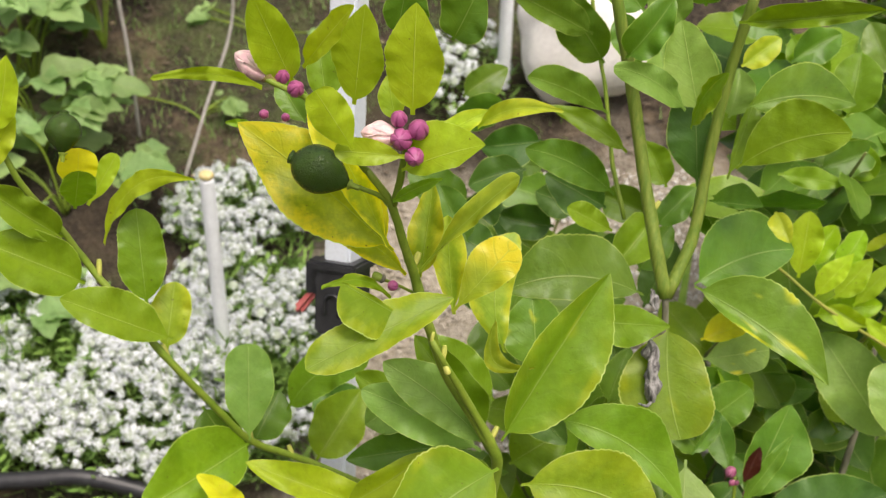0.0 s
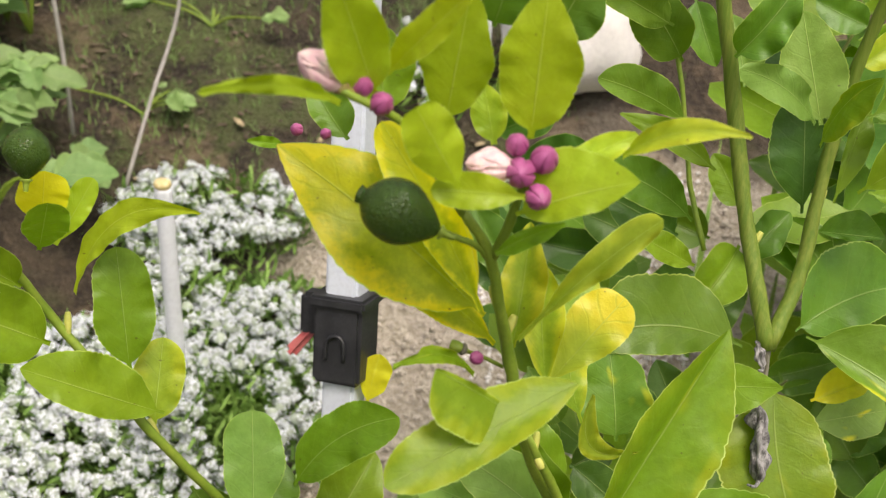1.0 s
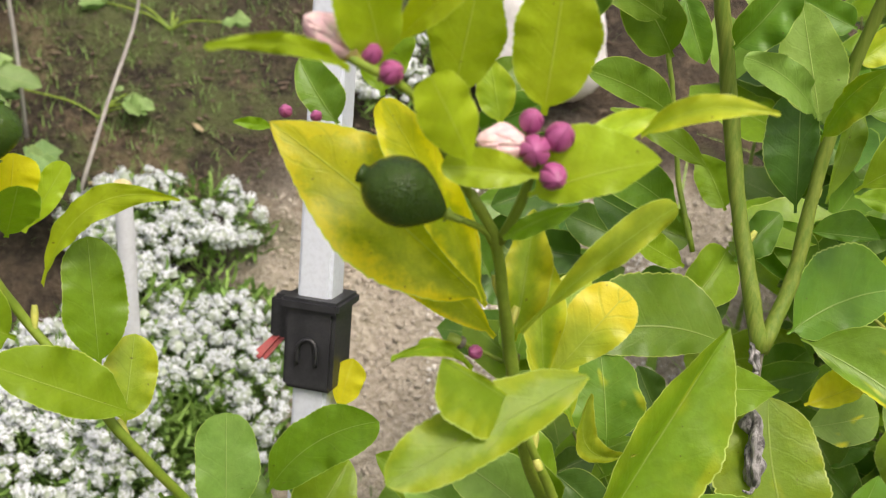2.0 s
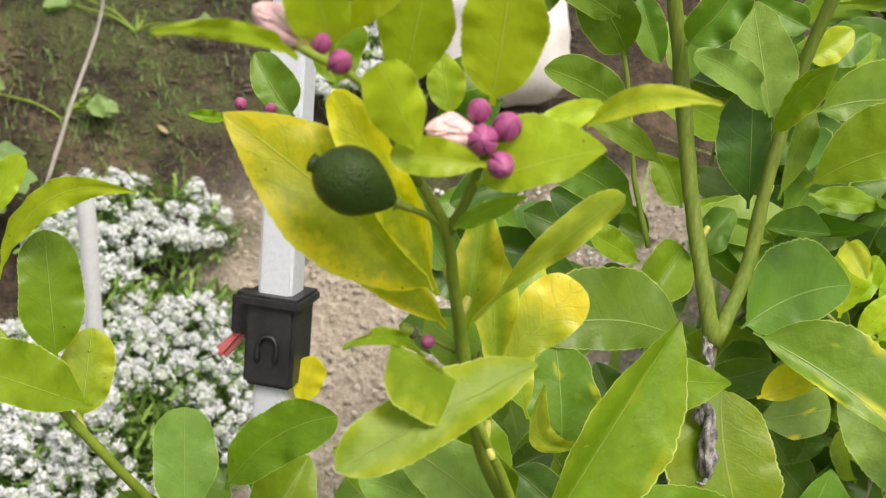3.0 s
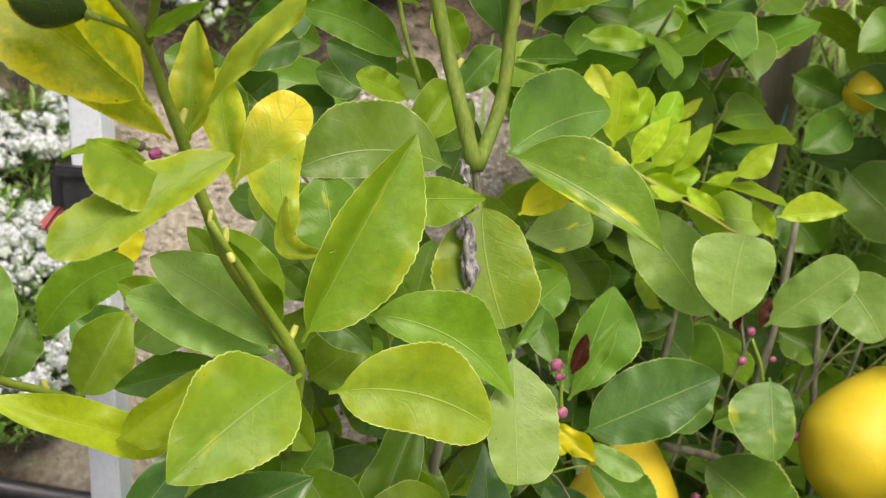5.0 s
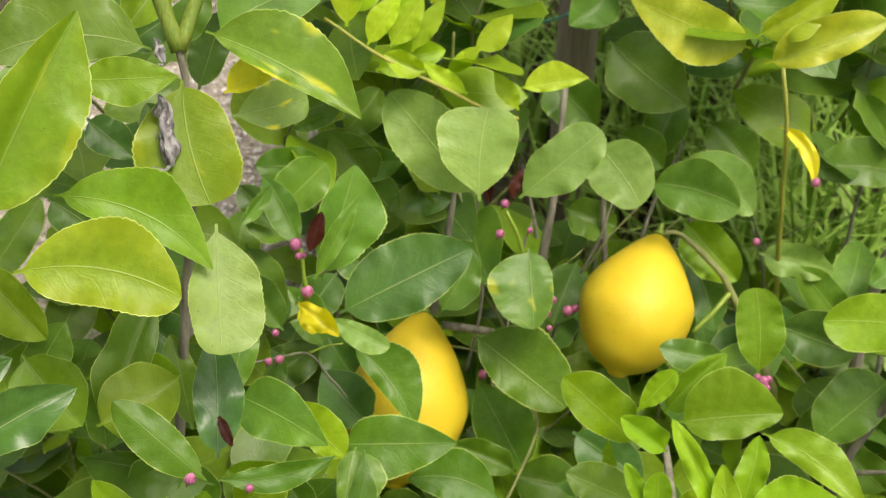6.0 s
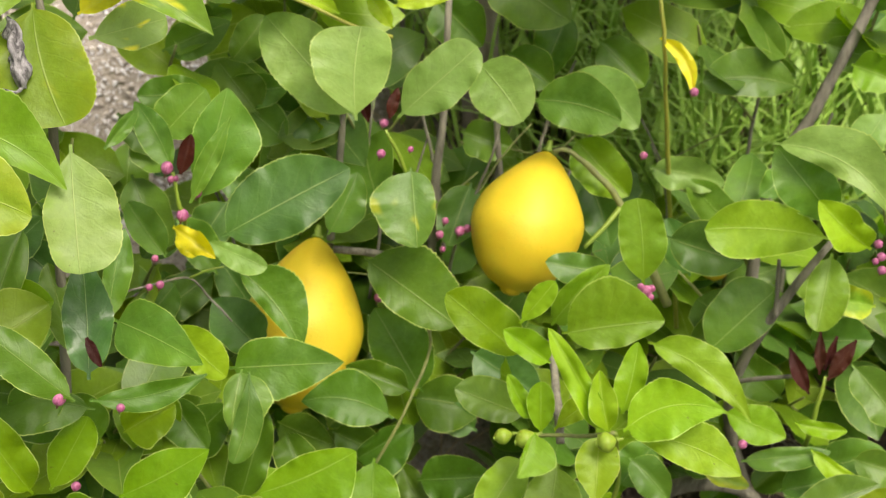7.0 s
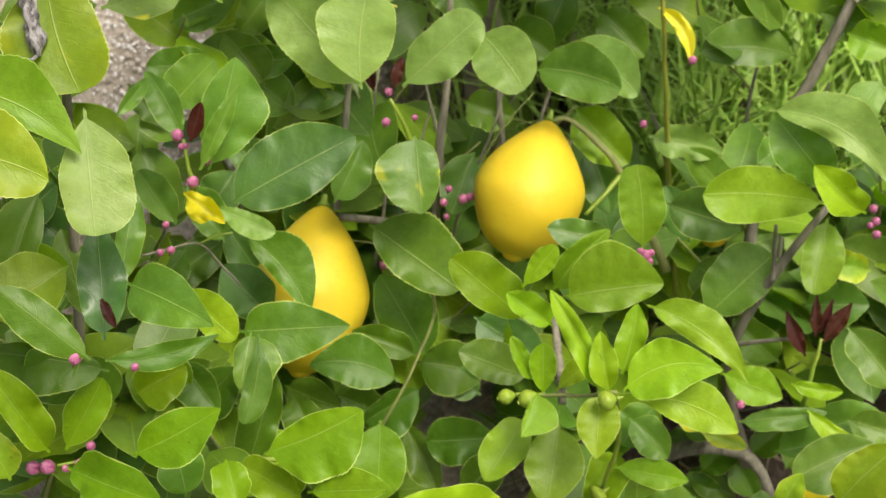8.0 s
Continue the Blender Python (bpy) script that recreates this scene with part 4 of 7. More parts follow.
leaf(c_left, (-0.067, 0.527, 0.981), (-0.080, 0.510, 1.029), (0.30, -0.92, -0.25), 11, 10, "l", exact=True, shape=0.5, cups=(0.15,0.15), point=0.8)
leaf(c_left, (-0.063, 0.536, 0.985), (-0.038, 0.513, 1.022), (-0.67, -0.75, -0.01), 6, 5, "l", exact=True, shape=0.5, cups=(0.3,0.2), point=0.7)
leaf(c_left, (-0.078, 0.508, 0.987), (-0.116, 0.467, 1.008), (0.77, -0.59, 0.23), 3, 3, "l", exact=True, bow=-0.066, shape=0.5, cups=(0.2,0.5), point=0.95)
leaf(c_left, (-0.040, 0.513, 0.955), (-0.055, 0.507, 0.986), (0.32, -0.95, -0.03), 9, 9, "l", exact=True, shape=0.58, cups=(-0.2,-0.2), point=0.4)
leaf(c_left, (-0.027, 0.543, 0.888), (-0.064, 0.570, 0.952), (-0.03, -0.93, 0.37), 10, 9, "c", exact=True, bow=-0.023, shape=0.58, cups=(0.2,0.25), point=0.42)
leaf(c_left, (-0.023, 0.590, 0.981), (-0.017, 0.584, 1.011), (-0.07, -0.98, -0.17), 8, 14, "m")
leaf(c_left, (0.005, 0.626, 0.964), (0.019, 0.621, 0.996), (-0.21, -0.98, -0.05), 14, 12, "m")
leaf(c_left, (-0.061, 0.610, 0.936), (-0.066, 0.628, 0.967), (0.08, -0.86, 0.51), 8, 12, "g")
leaf(c_left, (-0.076, 0.644, 0.909), (-0.092, 0.659, 0.931), (-0.10, -0.86, 0.51), 7, 10, "m")
leaf(c_left, (-0.103, 0.629, 0.914), (-0.116, 0.622, 0.919), (0.50, -0.81, 0.31), 2, 3, "g")
bud(c_left, (-0.084, 0.522, 0.992), (-0.79, 0.06, 0.61), 6.1, "open")
bud(c_left, (-0.071, 0.523, 0.986), (0.25, -0.62, 0.74), 3.4, "magenta")
bud(c_left, (-0.065, 0.521, 0.981), (0.34, -0.75, 0.56), 3.9, "magenta")
bud(c_left, (-0.097, 0.631, 0.920), (-0.27, -0.74, 0.62), 2.7, "magenta")
bud(c_left, (-0.085, 0.629, 0.919), (0.26, -0.75, 0.61), 2.4, "magenta")
c_low = stem("branch", young, STEM_GREEN, [(0.023, 0.579, 0.667, 3.0), (0.031, 0.575, 0.719, 3.4), (0.028, 0.569, 0.741, 3.4), (0.020, 0.566, 0.762, 2.4), (-0.006, 0.551, 0.826, 1.5)])
leaf(c_low, (0.033, 0.570, 0.745), (0.095, 0.614, 0.830), (-0.02, -0.88, 0.48), 15, 30, "ge", exact=True, bow=0.010, shape=0.5, cups=(1.1,0.12), point=0.95, wave=0.02)
leaf(c_low, (0.051, 0.581, 0.788), (0.029, 0.586, 0.816), (0.16, -0.94, 0.31), 5, 6, "e", exact=True, bow=0.414, shape=0.5, cups=(0.3,0.5), point=0.7)
leaf(c_low, (0.025, 0.572, 0.740), (-0.033, 0.579, 0.793), (0.26, -0.88, 0.40), 13, 15, "p", exact=True, bow=-0.042, shape=0.55, cups=(0.2,0.3), point=0.7)
leaf(c_low, (0.022, 0.582, 0.728), (-0.047, 0.588, 0.768), (0.23, -0.83, 0.51), 14, 13, "p", exact=True, bow=-0.029, shape=0.55, cups=(0.2,0.2), point=0.6)
leaf(c_low, (0.031, 0.553, 0.739), (-0.032, 0.503, 0.725), (0.35, -0.63, 0.70), 23, 28, "ge", exact=True, bow=-0.028, shape=0.48, cups=(0.25,0.2), point=0.8, wave=0.035)
leaf(c_low, (0.045, 0.566, 0.716), (0.124, 0.552, 0.696), (0.00, -0.81, 0.59), 25, 20, "e2", exact=True, bow=0.103, shape=0.5, cups=(0.25,0.2), point=0.6, wave=0.035)
leaf(c_low, (0.067, 0.603, 0.735), (0.142, 0.576, 0.693), (-0.00, -0.84, 0.54), 23, 12, "g", exact=True, bow=0.127, shape=0.48, cups=(0.2,0.25), point=0.95)
leaf(c_low, (0.087, 0.645, 0.777), (0.139, 0.647, 0.772), (0.09, -0.89, 0.45), 12, 14, "g", exact=True, shape=0.45, cups=(0.15,0.15), point=0.95)
leaf(c_low, (0.058, 0.647, 0.740), (0.055, 0.670, 0.781), (-0.07, -0.87, 0.49), 18, 19, "mb")
leaf(c_low, (0.023, 0.599, 0.724), (-0.016, 0.618, 0.784), (0.17, -0.91, 0.39), 11, 15, "g", cup=0.3)
leaf(c_low, (0.023, 0.606, 0.716), (-0.055, 0.633, 0.747), (-0.04, -0.80, 0.60), 14, 16, "g", cup=0.1)
leaf(c_low, (0.038, 0.639, 0.758), (0.044, 0.679, 0.820), (0.05, -0.84, 0.54), 17, 11, "cg", exact=True, bow=0.124, shape=0.55, cups=(0.12,0.15), point=0.5)
leaf(c_low, (0.013, 0.661, 0.714), (-0.030, 0.654, 0.706), (0.05, -0.85, 0.52), 14, 14, "g")
leaf(c_low, (0.012, 0.670, 0.653), (0.043, 0.639, 0.618), (-0.00, -0.75, 0.66), 13, 15, "g")
leaf(c_low, (-0.011, 0.667, 0.713), (-0.051, 0.658, 0.687), (-0.08, -0.91, 0.42), 16, 14, "p")
leaf(c_low, (0.052, 0.718, 0.665), (0.086, 0.695, 0.642), (-0.11, -0.77, 0.62), 14, 14, "d")
leaf(c_low, (0.036, 0.674, 0.630), (0.006, 0.650, 0.603), (0.05, -0.78, 0.62), 13, 13, "m")
leaf(c_low, (0.061, 0.744, 0.744), (0.041, 0.764, 0.766), (-0.12, -0.80, 0.59), 12, 12, "m")
leaf(c_low, (0.081, 0.757, 0.696), (0.106, 0.737, 0.675), (-0.14, -0.80, 0.59), 13, 13, "d")
leaf(c_low, (0.030, 0.645, 0.585), (0.054, 0.659, 0.614), (-0.10, -0.86, 0.50), 14, 14, "m")
leaf(c_low, (0.082, 0.700, 0.576), (0.113, 0.706, 0.595), (-0.18, -0.82, 0.54), 15, 15, "d")
leaf(c_low, (0.130, 0.727, 0.595), (0.104, 0.711, 0.564), (-0.14, -0.84, 0.52), 15, 16, "m")
leaf(c_low, (0.013, 0.812, 0.754), (0.043, 0.817, 0.773), (-0.05, -0.94, 0.35), 14, 13, "d")
leaf(c_low, (0.099, 0.820, 0.759), (0.068, 0.833, 0.768), (-0.23, -0.86, 0.46), 13, 13, "d")
leaf(c_low, (-0.055, 0.547, 0.630), (0.035, 0.555, 0.672), (-0.19, -0.81, 0.55), 21, 21, "dg", cup=0.3)
leaf(c_low, (-0.000, 0.543, 0.624), (0.063, 0.552, 0.649), (-0.14, -0.78, 0.62), 14, 15, "dg", cup=0.3)
leaf(c_low, (-0.063, 0.540, 0.652), (-0.015, 0.570, 0.696), (0.04, -0.84, 0.54), 12, 12, "dg", cup=0.2)
leaf(c_low, (0.034, 0.604, 0.636), (0.060, 0.576, 0.602), (0.02, -0.75, 0.66), 19, 22, "g")
leaf(c_low, (0.066, 0.590, 0.588), (0.114, 0.609, 0.597), (0.14, -0.68, 0.72), 23, 20, "g")
leaf(c_low, (0.108, 0.654, 0.626), (0.069, 0.602, 0.571), (-0.01, -0.72, 0.70), 13, 17, "m")
leaf(c_low, (0.031, 0.624, 0.733), (-0.009, 0.642, 0.770), (0.16, -0.80, 0.57), 12, 13, "g", exact=True, shape=0.5, cups=(0.15,0.15), point=0.8)
leaf(c_low, (0.039, 0.787, 0.739), (-0.004, 0.795, 0.761), (0.13, -0.82, 0.55), 16, 16, "d", exact=True, shape=0.5, cups=(0.15,0.15), point=0.7)
leaf(c_low, (0.020, 0.838, 0.757), (-0.026, 0.844, 0.779), (0.15, -0.84, 0.52), 15, 15, "m", exact=True, shape=0.5, cups=(0.15,0.15), point=0.7)
leaf(c_low, (-0.012, 0.771, 0.566), (0.037, 0.808, 0.613), (0.03, -0.80, 0.61), 15, 15, "m", exact=True, shape=0.5, cups=(0.2,0.2))
stub(c_low, (0.031, 0.573, 0.753), (0.026, 0.568, 0.745), 1.6)
stub(c_low, (0.003, 0.552, 0.804), (0.001, 0.555, 0.808), 1.6)
stub(c_low, (0.001, 0.559, 0.818), (0.000, 0.555, 0.811), 1.4)
stub(c_low, (-0.005, 0.554, 0.830), (-0.006, 0.551, 0.826), 1.0)
l_stem = stem("branch", young, STEM_GREEN, [(-0.034, 0.691, 0.598, 2.22), (-0.093, 0.673, 0.646, 2.37), (-0.125, 0.656, 0.676, 2.37), (-0.144, 0.643, 0.714, 2.37), (-0.167, 0.637, 0.753, 2.37), (-0.182, 0.639, 0.776, 2.29), (-0.208, 0.651, 0.807, 2.22), (-0.225, 0.648, 0.842, 2.07), (-0.237, 0.637, 0.873, 1.92), (-0.244, 0.634, 0.898, 1.78), (-0.253, 0.636, 0.922, 1.48)])
leaf(l_stem, (-0.212, 0.653, 0.861), (-0.207, 0.653, 0.889), (0.24, -0.97, -0.04), 11, 11, "Y", exact=True, shape=0.62, cups=(0.3,0.3), point=0.34)
leaf(l_stem, (-0.212, 0.644, 0.855), (-0.201, 0.628, 0.888), (0.17, -0.88, -0.45), 9, 11, "g", exact=True, shape=0.6, cups=(0.2,0.2), point=0.42)
leaf(l_stem, (-0.206, 0.650, 0.854), (-0.188, 0.660, 0.882), (0.10, -0.96, 0.25), 7, 6, "l", exact=True, shape=0.6, cups=(0.2,0.2), point=0.5)
leaf(l_stem, (-0.202, 0.657, 0.824), (-0.139, 0.639, 0.876), (-0.50, -0.80, 0.33), 7, 7, "l", exact=True, bow=0.207, shape=0.5, cups=(0.3,0.3), point=0.85)
leaf(l_stem, (-0.179, 0.647, 0.787), (-0.183, 0.666, 0.843), (0.19, -0.93, 0.32), 14, 15, "g", exact=True, shape=0.52, cups=(0.25,0.2), point=0.55)
leaf(l_stem, (-0.163, 0.636, 0.770), (-0.217, 0.611, 0.815), (0.67, -0.58, 0.46), 11, 17, "g", exact=True, bow=0.010, shape=0.55, cups=(0.2,0.3), point=0.75)
leaf(l_stem, (-0.213, 0.644, 0.805), (-0.264, 0.626, 0.844), (0.53, -0.78, 0.34), 16, 17, "g", cup=0.3)
leaf(l_stem, (-0.222, 0.644, 0.836), (-0.257, 0.632, 0.875), (0.54, -0.81, 0.24), 10, 12, "g", cup=0.4)
leaf(l_stem, (-0.244, 0.629, 0.910), (-0.231, 0.631, 0.953), (0.23, -0.97, -0.03), 8, 8, "l")
leaf(l_stem, (-0.251, 0.628, 0.888), (-0.233, 0.634, 0.918), (0.15, -0.98, 0.10), 5, 7, "l")
leaf(l_stem, (-0.170, 0.645, 0.756), (-0.166, 0.670, 0.790), (0.11, -0.81, 0.58), 12, 13, "e", exact=True, shape=0.5, cups=(0.2,0.2), point=0.6)
leaf(l_stem, (-0.126, 0.652, 0.680), (-0.126, 0.680, 0.737), (0.16, -0.89, 0.43), 16, 16, "p", exact=True, shape=0.6, cups=(0.1,0.15), point=0.45)
leaf(l_stem, (-0.125, 0.656, 0.676), (-0.187, 0.595, 0.670), (0.47, -0.54, 0.70), 16, 24, "g", sag=0.05, cup=0.2)
leaf(l_stem, (-0.129, 0.687, 0.651), (-0.113, 0.713, 0.675), (0.17, -0.73, 0.66), 16, 16, "m")
leaf(l_stem, (-0.107, 0.700, 0.668), (-0.049, 0.695, 0.719), (-0.48, -0.74, 0.47), 16, 16, "g", exact=True, bow=0.107, shape=0.5, cups=(0.2,0.2), point=0.6)
leaf(l_stem, (-0.161, 0.683, 0.684), (-0.139, 0.670, 0.641), (0.29, -0.87, 0.41), 15, 19, "m")
leaf(l_stem, (-0.125, 0.610, 0.657), (-0.151, 0.606, 0.689), (0.53, -0.79, 0.32), 7, 8, "Y")
leaf(l_stem, (-0.028, 0.608, 0.654), (-0.117, 0.594, 0.709), (0.43, -0.76, 0.49), 11, 13, "l", sag=0.05)
leaf(l_stem, (-0.060, 0.589, 0.680), (-0.009, 0.590, 0.721), (-0.32, -0.85, 0.42), 9, 14, "l", cup=0.4)
leaf(l_stem, (-0.003, 0.654, 0.673), (-0.063, 0.642, 0.672), (0.14, -0.76, 0.64), 11, 12, "m")
leaf(l_stem, (-0.092, 0.720, 0.607), (-0.060, 0.754, 0.646), (0.08, -0.78, 0.62), 19, 19, "g")
leaf(l_stem, (-0.065, 0.814, 0.637), (-0.056, 0.829, 0.666), (-0.07, -0.88, 0.47), 9, 11, "Y", shape=0.6)
fruit(l_stem, (-0.208, 0.641, 0.918), (-0.209, 0.630, 0.897), 9.9, "unripe")
stub(l_stem, (-0.182, 0.643, 0.783), (-0.181, 0.639, 0.775), 1.6)
stub(l_stem, (-0.172, 0.642, 0.762), (-0.167, 0.637, 0.754), 1.8)
stub(l_stem, (-0.206, 0.655, 0.815), (-0.206, 0.650, 0.805), 1.5)
stub(l_stem, (-0.127, 0.660, 0.685), (-0.125, 0.655, 0.677), 1.6)
stub(l_stem, (-0.104, 0.672, 0.660), (-0.101, 0.669, 0.654), 1.6)
trunk = stem("trunk", young, STEM_BARK, [(0.079, 0.657, 0.340, 3.56), (0.107, 0.659, 0.500, 3.37), (0.126, 0.659, 0.622, 3.17), (0.136, 0.653, 0.684, 2.77), (0.143, 0.683, 0.742, 2.38), (0.142, 0.685, 0.769, 2.18)])
leaf(trunk, (0.157, 0.675, 0.783), (0.232, 0.620, 0.747), (-0.31, -0.78, 0.54), 29, 8, "gb", exact=True, bow=0.049, shape=0.5, cups=(0.12,0.5), point=0.95)
leaf(trunk, (0.164, 0.705, 0.766), (0.234, 0.729, 0.779), (0.18, -0.83, 0.53), 31, 16, "m", exact=True, bow=0.079, shape=0.46, cups=(0.12,0.15), point=0.7)
leaf(trunk, (0.141, 0.664, 0.761), (0.146, 0.616, 0.709), (-0.13, -0.73, 0.67), 26, 30, "ge", exact=True, bow=-0.052, shape=0.52, cups=(0.12,0.15), point=0.42)
leaf(trunk, (0.163, 0.666, 0.749), (0.194, 0.670, 0.760), (-0.07, -0.85, 0.53), 13, 6, "Y", exact=True, shape=0.55, cups=(0.3,0.8), point=0.55)
leaf(trunk, (0.166, 0.669, 0.732), (0.211, 0.678, 0.733), (0.15, -0.84, 0.52), 14, 13, "pb", exact=True, shape=0.6, cups=(0.1,0.1), point=0.45)
leaf(trunk, (0.147, 0.602, 0.705), (0.140, 0.552, 0.655), (0.08, -0.72, 0.69), 24, 16, "p", exact=True, bow=-0.006, shape=0.6, cups=(0.12,0.15), point=0.38)
leaf(trunk, (0.162, 0.649, 0.671), (0.186, 0.675, 0.680), (0.40, -0.60, 0.70), 4, 5, "m")
leaf(trunk, (0.124, 0.845, 0.903), (0.136, 0.825, 0.869), (-0.18, -0.88, 0.45), 9, 12, "m")
leaf(trunk, (0.159, 0.838, 0.851), (0.151, 0.860, 0.889), (-0.19, -0.87, 0.46), 12, 12, "p")
leaf(trunk, (0.162, 0.819, 0.779), (0.146, 0.836, 0.808), (-0.16, -0.89, 0.42), 11, 11, "g")
leaf(trunk, (0.143, 0.797, 0.721), (0.168, 0.814, 0.750), (-0.11, -0.82, 0.56), 12, 12, "m")
leaf(trunk, (0.222, 0.808, 0.739), (0.193, 0.824, 0.768), (-0.14, -0.91, 0.39), 12, 14, "m")
leaf(trunk, (0.255, 0.774, 0.740), (0.279, 0.788, 0.764), (-0.17, -0.77, 0.61), 10, 10, "k")
leaf(trunk, (0.279, 0.772, 0.736), (0.299, 0.786, 0.761), (-0.21, -0.76, 0.61), 9, 10, "k")
leaf(trunk, (0.269, 0.772, 0.698), (0.318, 0.776, 0.705), (-0.02, -0.81, 0.58), 11, 11, "k")
leaf(trunk, (0.282, 0.853, 0.777), (0.328, 0.861, 0.791), (-0.01, -0.85, 0.53), 14, 14, "m")
leaf(trunk, (0.261, 0.893, 0.846), (0.299, 0.903, 0.865), (-0.00, -0.86, 0.50), 13, 14, "m")
leaf(trunk, (0.328, 0.857, 0.765), (0.298, 0.872, 0.791), (-0.19, -0.93, 0.32), 13, 15, "g")
leaf(trunk, (0.244, 0.875, 0.875), (0.211, 0.883, 0.889), (-0.12, -0.95, 0.28), 11, 12, "m")
leaf(trunk, (0.083, 0.831, 0.740), (0.041, 0.836, 0.747), (-0.01, -0.88, 0.47), 14, 15, "d")
leaf(trunk, (0.093, 0.836, 0.708), (0.050, 0.845, 0.723), (-0.01, -0.88, 0.48), 16, 16, "m")
leaf(trunk, (0.037, 0.879, 0.783), (0.076, 0.871, 0.768), (-0.04, -0.90, 0.43), 15, 15, "m")
leaf(trunk, (0.015, 0.880, 0.824), (0.049, 0.891, 0.843), (0.05, -0.90, 0.43), 11, 13, "m")
leaf(trunk, (0.108, 0.817, 0.714), (0.142, 0.825, 0.729), (-0.03, -0.84, 0.55), 14, 14, "d")
leaf(trunk, (0.018, 0.782, 0.754), (-0.002, 0.802, 0.789), (-0.02, -0.87, 0.49), 12, 14, "m")
leaf(trunk, (0.026, 0.739, 0.720), (0.045, 0.723, 0.692), (0.00, -0.87, 0.50), 16, 16, "m")
leaf(trunk, (-0.061, 0.755, 0.608), (-0.095, 0.770, 0.634), (0.10, -0.80, 0.59), 19, 19, "d")
leaf(trunk, (0.048, 0.719, 0.605), (0.089, 0.731, 0.627), (-0.09, -0.78, 0.62), 19, 19, "g")
leaf(trunk, (0.121, 0.749, 0.637), (0.137, 0.769, 0.673), (-0.15, -0.82, 0.55), 11, 12, "m")
leaf(trunk, (0.134, 0.779, 0.648), (0.118, 0.798, 0.681), (-0.09, -0.88, 0.47), 12, 12, "d")
leaf(trunk, (0.199, 0.770, 0.574), (0.177, 0.785, 0.599), (-0.05, -0.88, 0.47), 12, 12, "m")
leaf(trunk, (0.171, 0.784, 0.618), (0.193, 0.767, 0.588), (-0.07, -0.89, 0.46), 11, 11, "d")
leaf(trunk, (0.050, 0.754, 0.646), (0.031, 0.764, 0.664), (0.03, -0.85, 0.52), 10, 10, "m")
leaf(trunk, (0.062, 0.764, 0.623), (0.091, 0.770, 0.634), (-0.05, -0.79, 0.61), 11, 11, "d")
leaf(trunk, (0.154, 0.823, 0.673), (0.178, 0.844, 0.720), (-0.12, -0.88, 0.46), 15, 13, "d", exact=True, shape=0.5, cups=(0.2,0.2))
r_stem1 = stem("branch", young, STEM_STRIPE, [(0.142, 0.685, 0.769, 4.73), (0.135, 0.697, 0.799, 4.44), (0.128, 0.714, 0.833, 4.14), (0.120, 0.729, 0.879, 4.04), (0.112, 0.735, 0.918, 3.85), (0.101, 0.741, 0.966, 3.64)])
leaf(r_stem1, (0.110, 0.716, 0.919), (0.135, 0.714, 0.957), (-0.29, -0.94, 0.17), 12, 12, "m", cup=0.5, wave=0.1)
leaf(r_stem1, (0.143, 0.756, 0.790), (0.113, 0.730, 0.764), (0.05, -0.72, 0.69), 14, 14, "g")
leaf(r_stem1, (0.143, 0.744, 0.788), (0.170, 0.757, 0.811), (-0.08, -0.82, 0.56), 10, 10, "m")
leaf(r_stem1, (0.127, 0.768, 0.930), (0.105, 0.780, 0.952), (-0.18, -0.92, 0.35), 13, 14, "m")
leaf(r_stem1, (0.127, 0.681, 0.773), (0.039, 0.672, 0.782), (0.14, -0.85, 0.51), 14, 29, "m", exact=True, bow=-0.117, shape=0.5, cups=(0.12,0.12), point=0.75)
stub(r_stem1, (0.117, 0.739, 0.915), (0.115, 0.733, 0.903), 1.9)
stub(r_stem1, (0.137, 0.710, 0.825), (0.131, 0.706, 0.818), 1.6)
stub(r_stem1, (0.123, 0.724, 0.856), (0.126, 0.718, 0.846), 1.7)
r_stem2 = stem("branch", young, STEM_STRIPE, [(0.142, 0.685, 0.769, 4.28), (0.158, 0.702, 0.800, 3.89), (0.165, 0.715, 0.836, 3.69), (0.170, 0.723, 0.871, 3.6), (0.177, 0.727, 0.912, 3.4), (0.185, 0.723, 0.959, 3.2)])
leaf(r_stem2, (0.154, 0.703, 0.889), (0.143, 0.726, 0.939), (-0.32, -0.88, 0.35), 15, 16, "p", exact=True, shape=0.42, cups=(0.25,0.25), point=0.7, wave=0.03)
leaf(r_stem2, (0.145, 0.678, 0.890), (0.156, 0.655, 0.934), (-0.95, -0.30, 0.07), 4, 13, "ge", exact=True, bow=0.084, shape=0.55, cups=(0.3,0.2), point=0.75)
leaf(r_stem2, (0.155, 0.728, 0.883), (0.148, 0.744, 0.929), (-0.30, -0.91, 0.28), 6, 20, "p", exact=True, shape=0.45, cups=(0.2,0.15), point=0.85)
leaf(r_stem2, (0.164, 0.728, 0.826), (0.159, 0.743, 0.889), (-0.20, -0.96, 0.21), 19, 10, "d", exact=True, shape=0.6, cups=(0.15,0.15), point=0.7)
leaf(r_stem2, (0.182, 0.707, 0.849), (0.240, 0.680, 0.886), (-0.55, -0.78, 0.28), 24, 13, "g", exact=True, bow=0.090, shape=0.6, cups=(0.15,0.15), point=0.6)
leaf(r_stem2, (0.191, 0.735, 0.878), (0.262, 0.740, 0.878), (0.06, -0.92, 0.38), 21, 12, "m", exact=True, bow=0.093, shape=0.5, cups=(0.15,0.2), point=0.8)
leaf(r_stem2, (0.287, 0.826, 0.831), (0.297, 0.849, 0.871), (-0.27, -0.80, 0.53), 17, 18, "g")
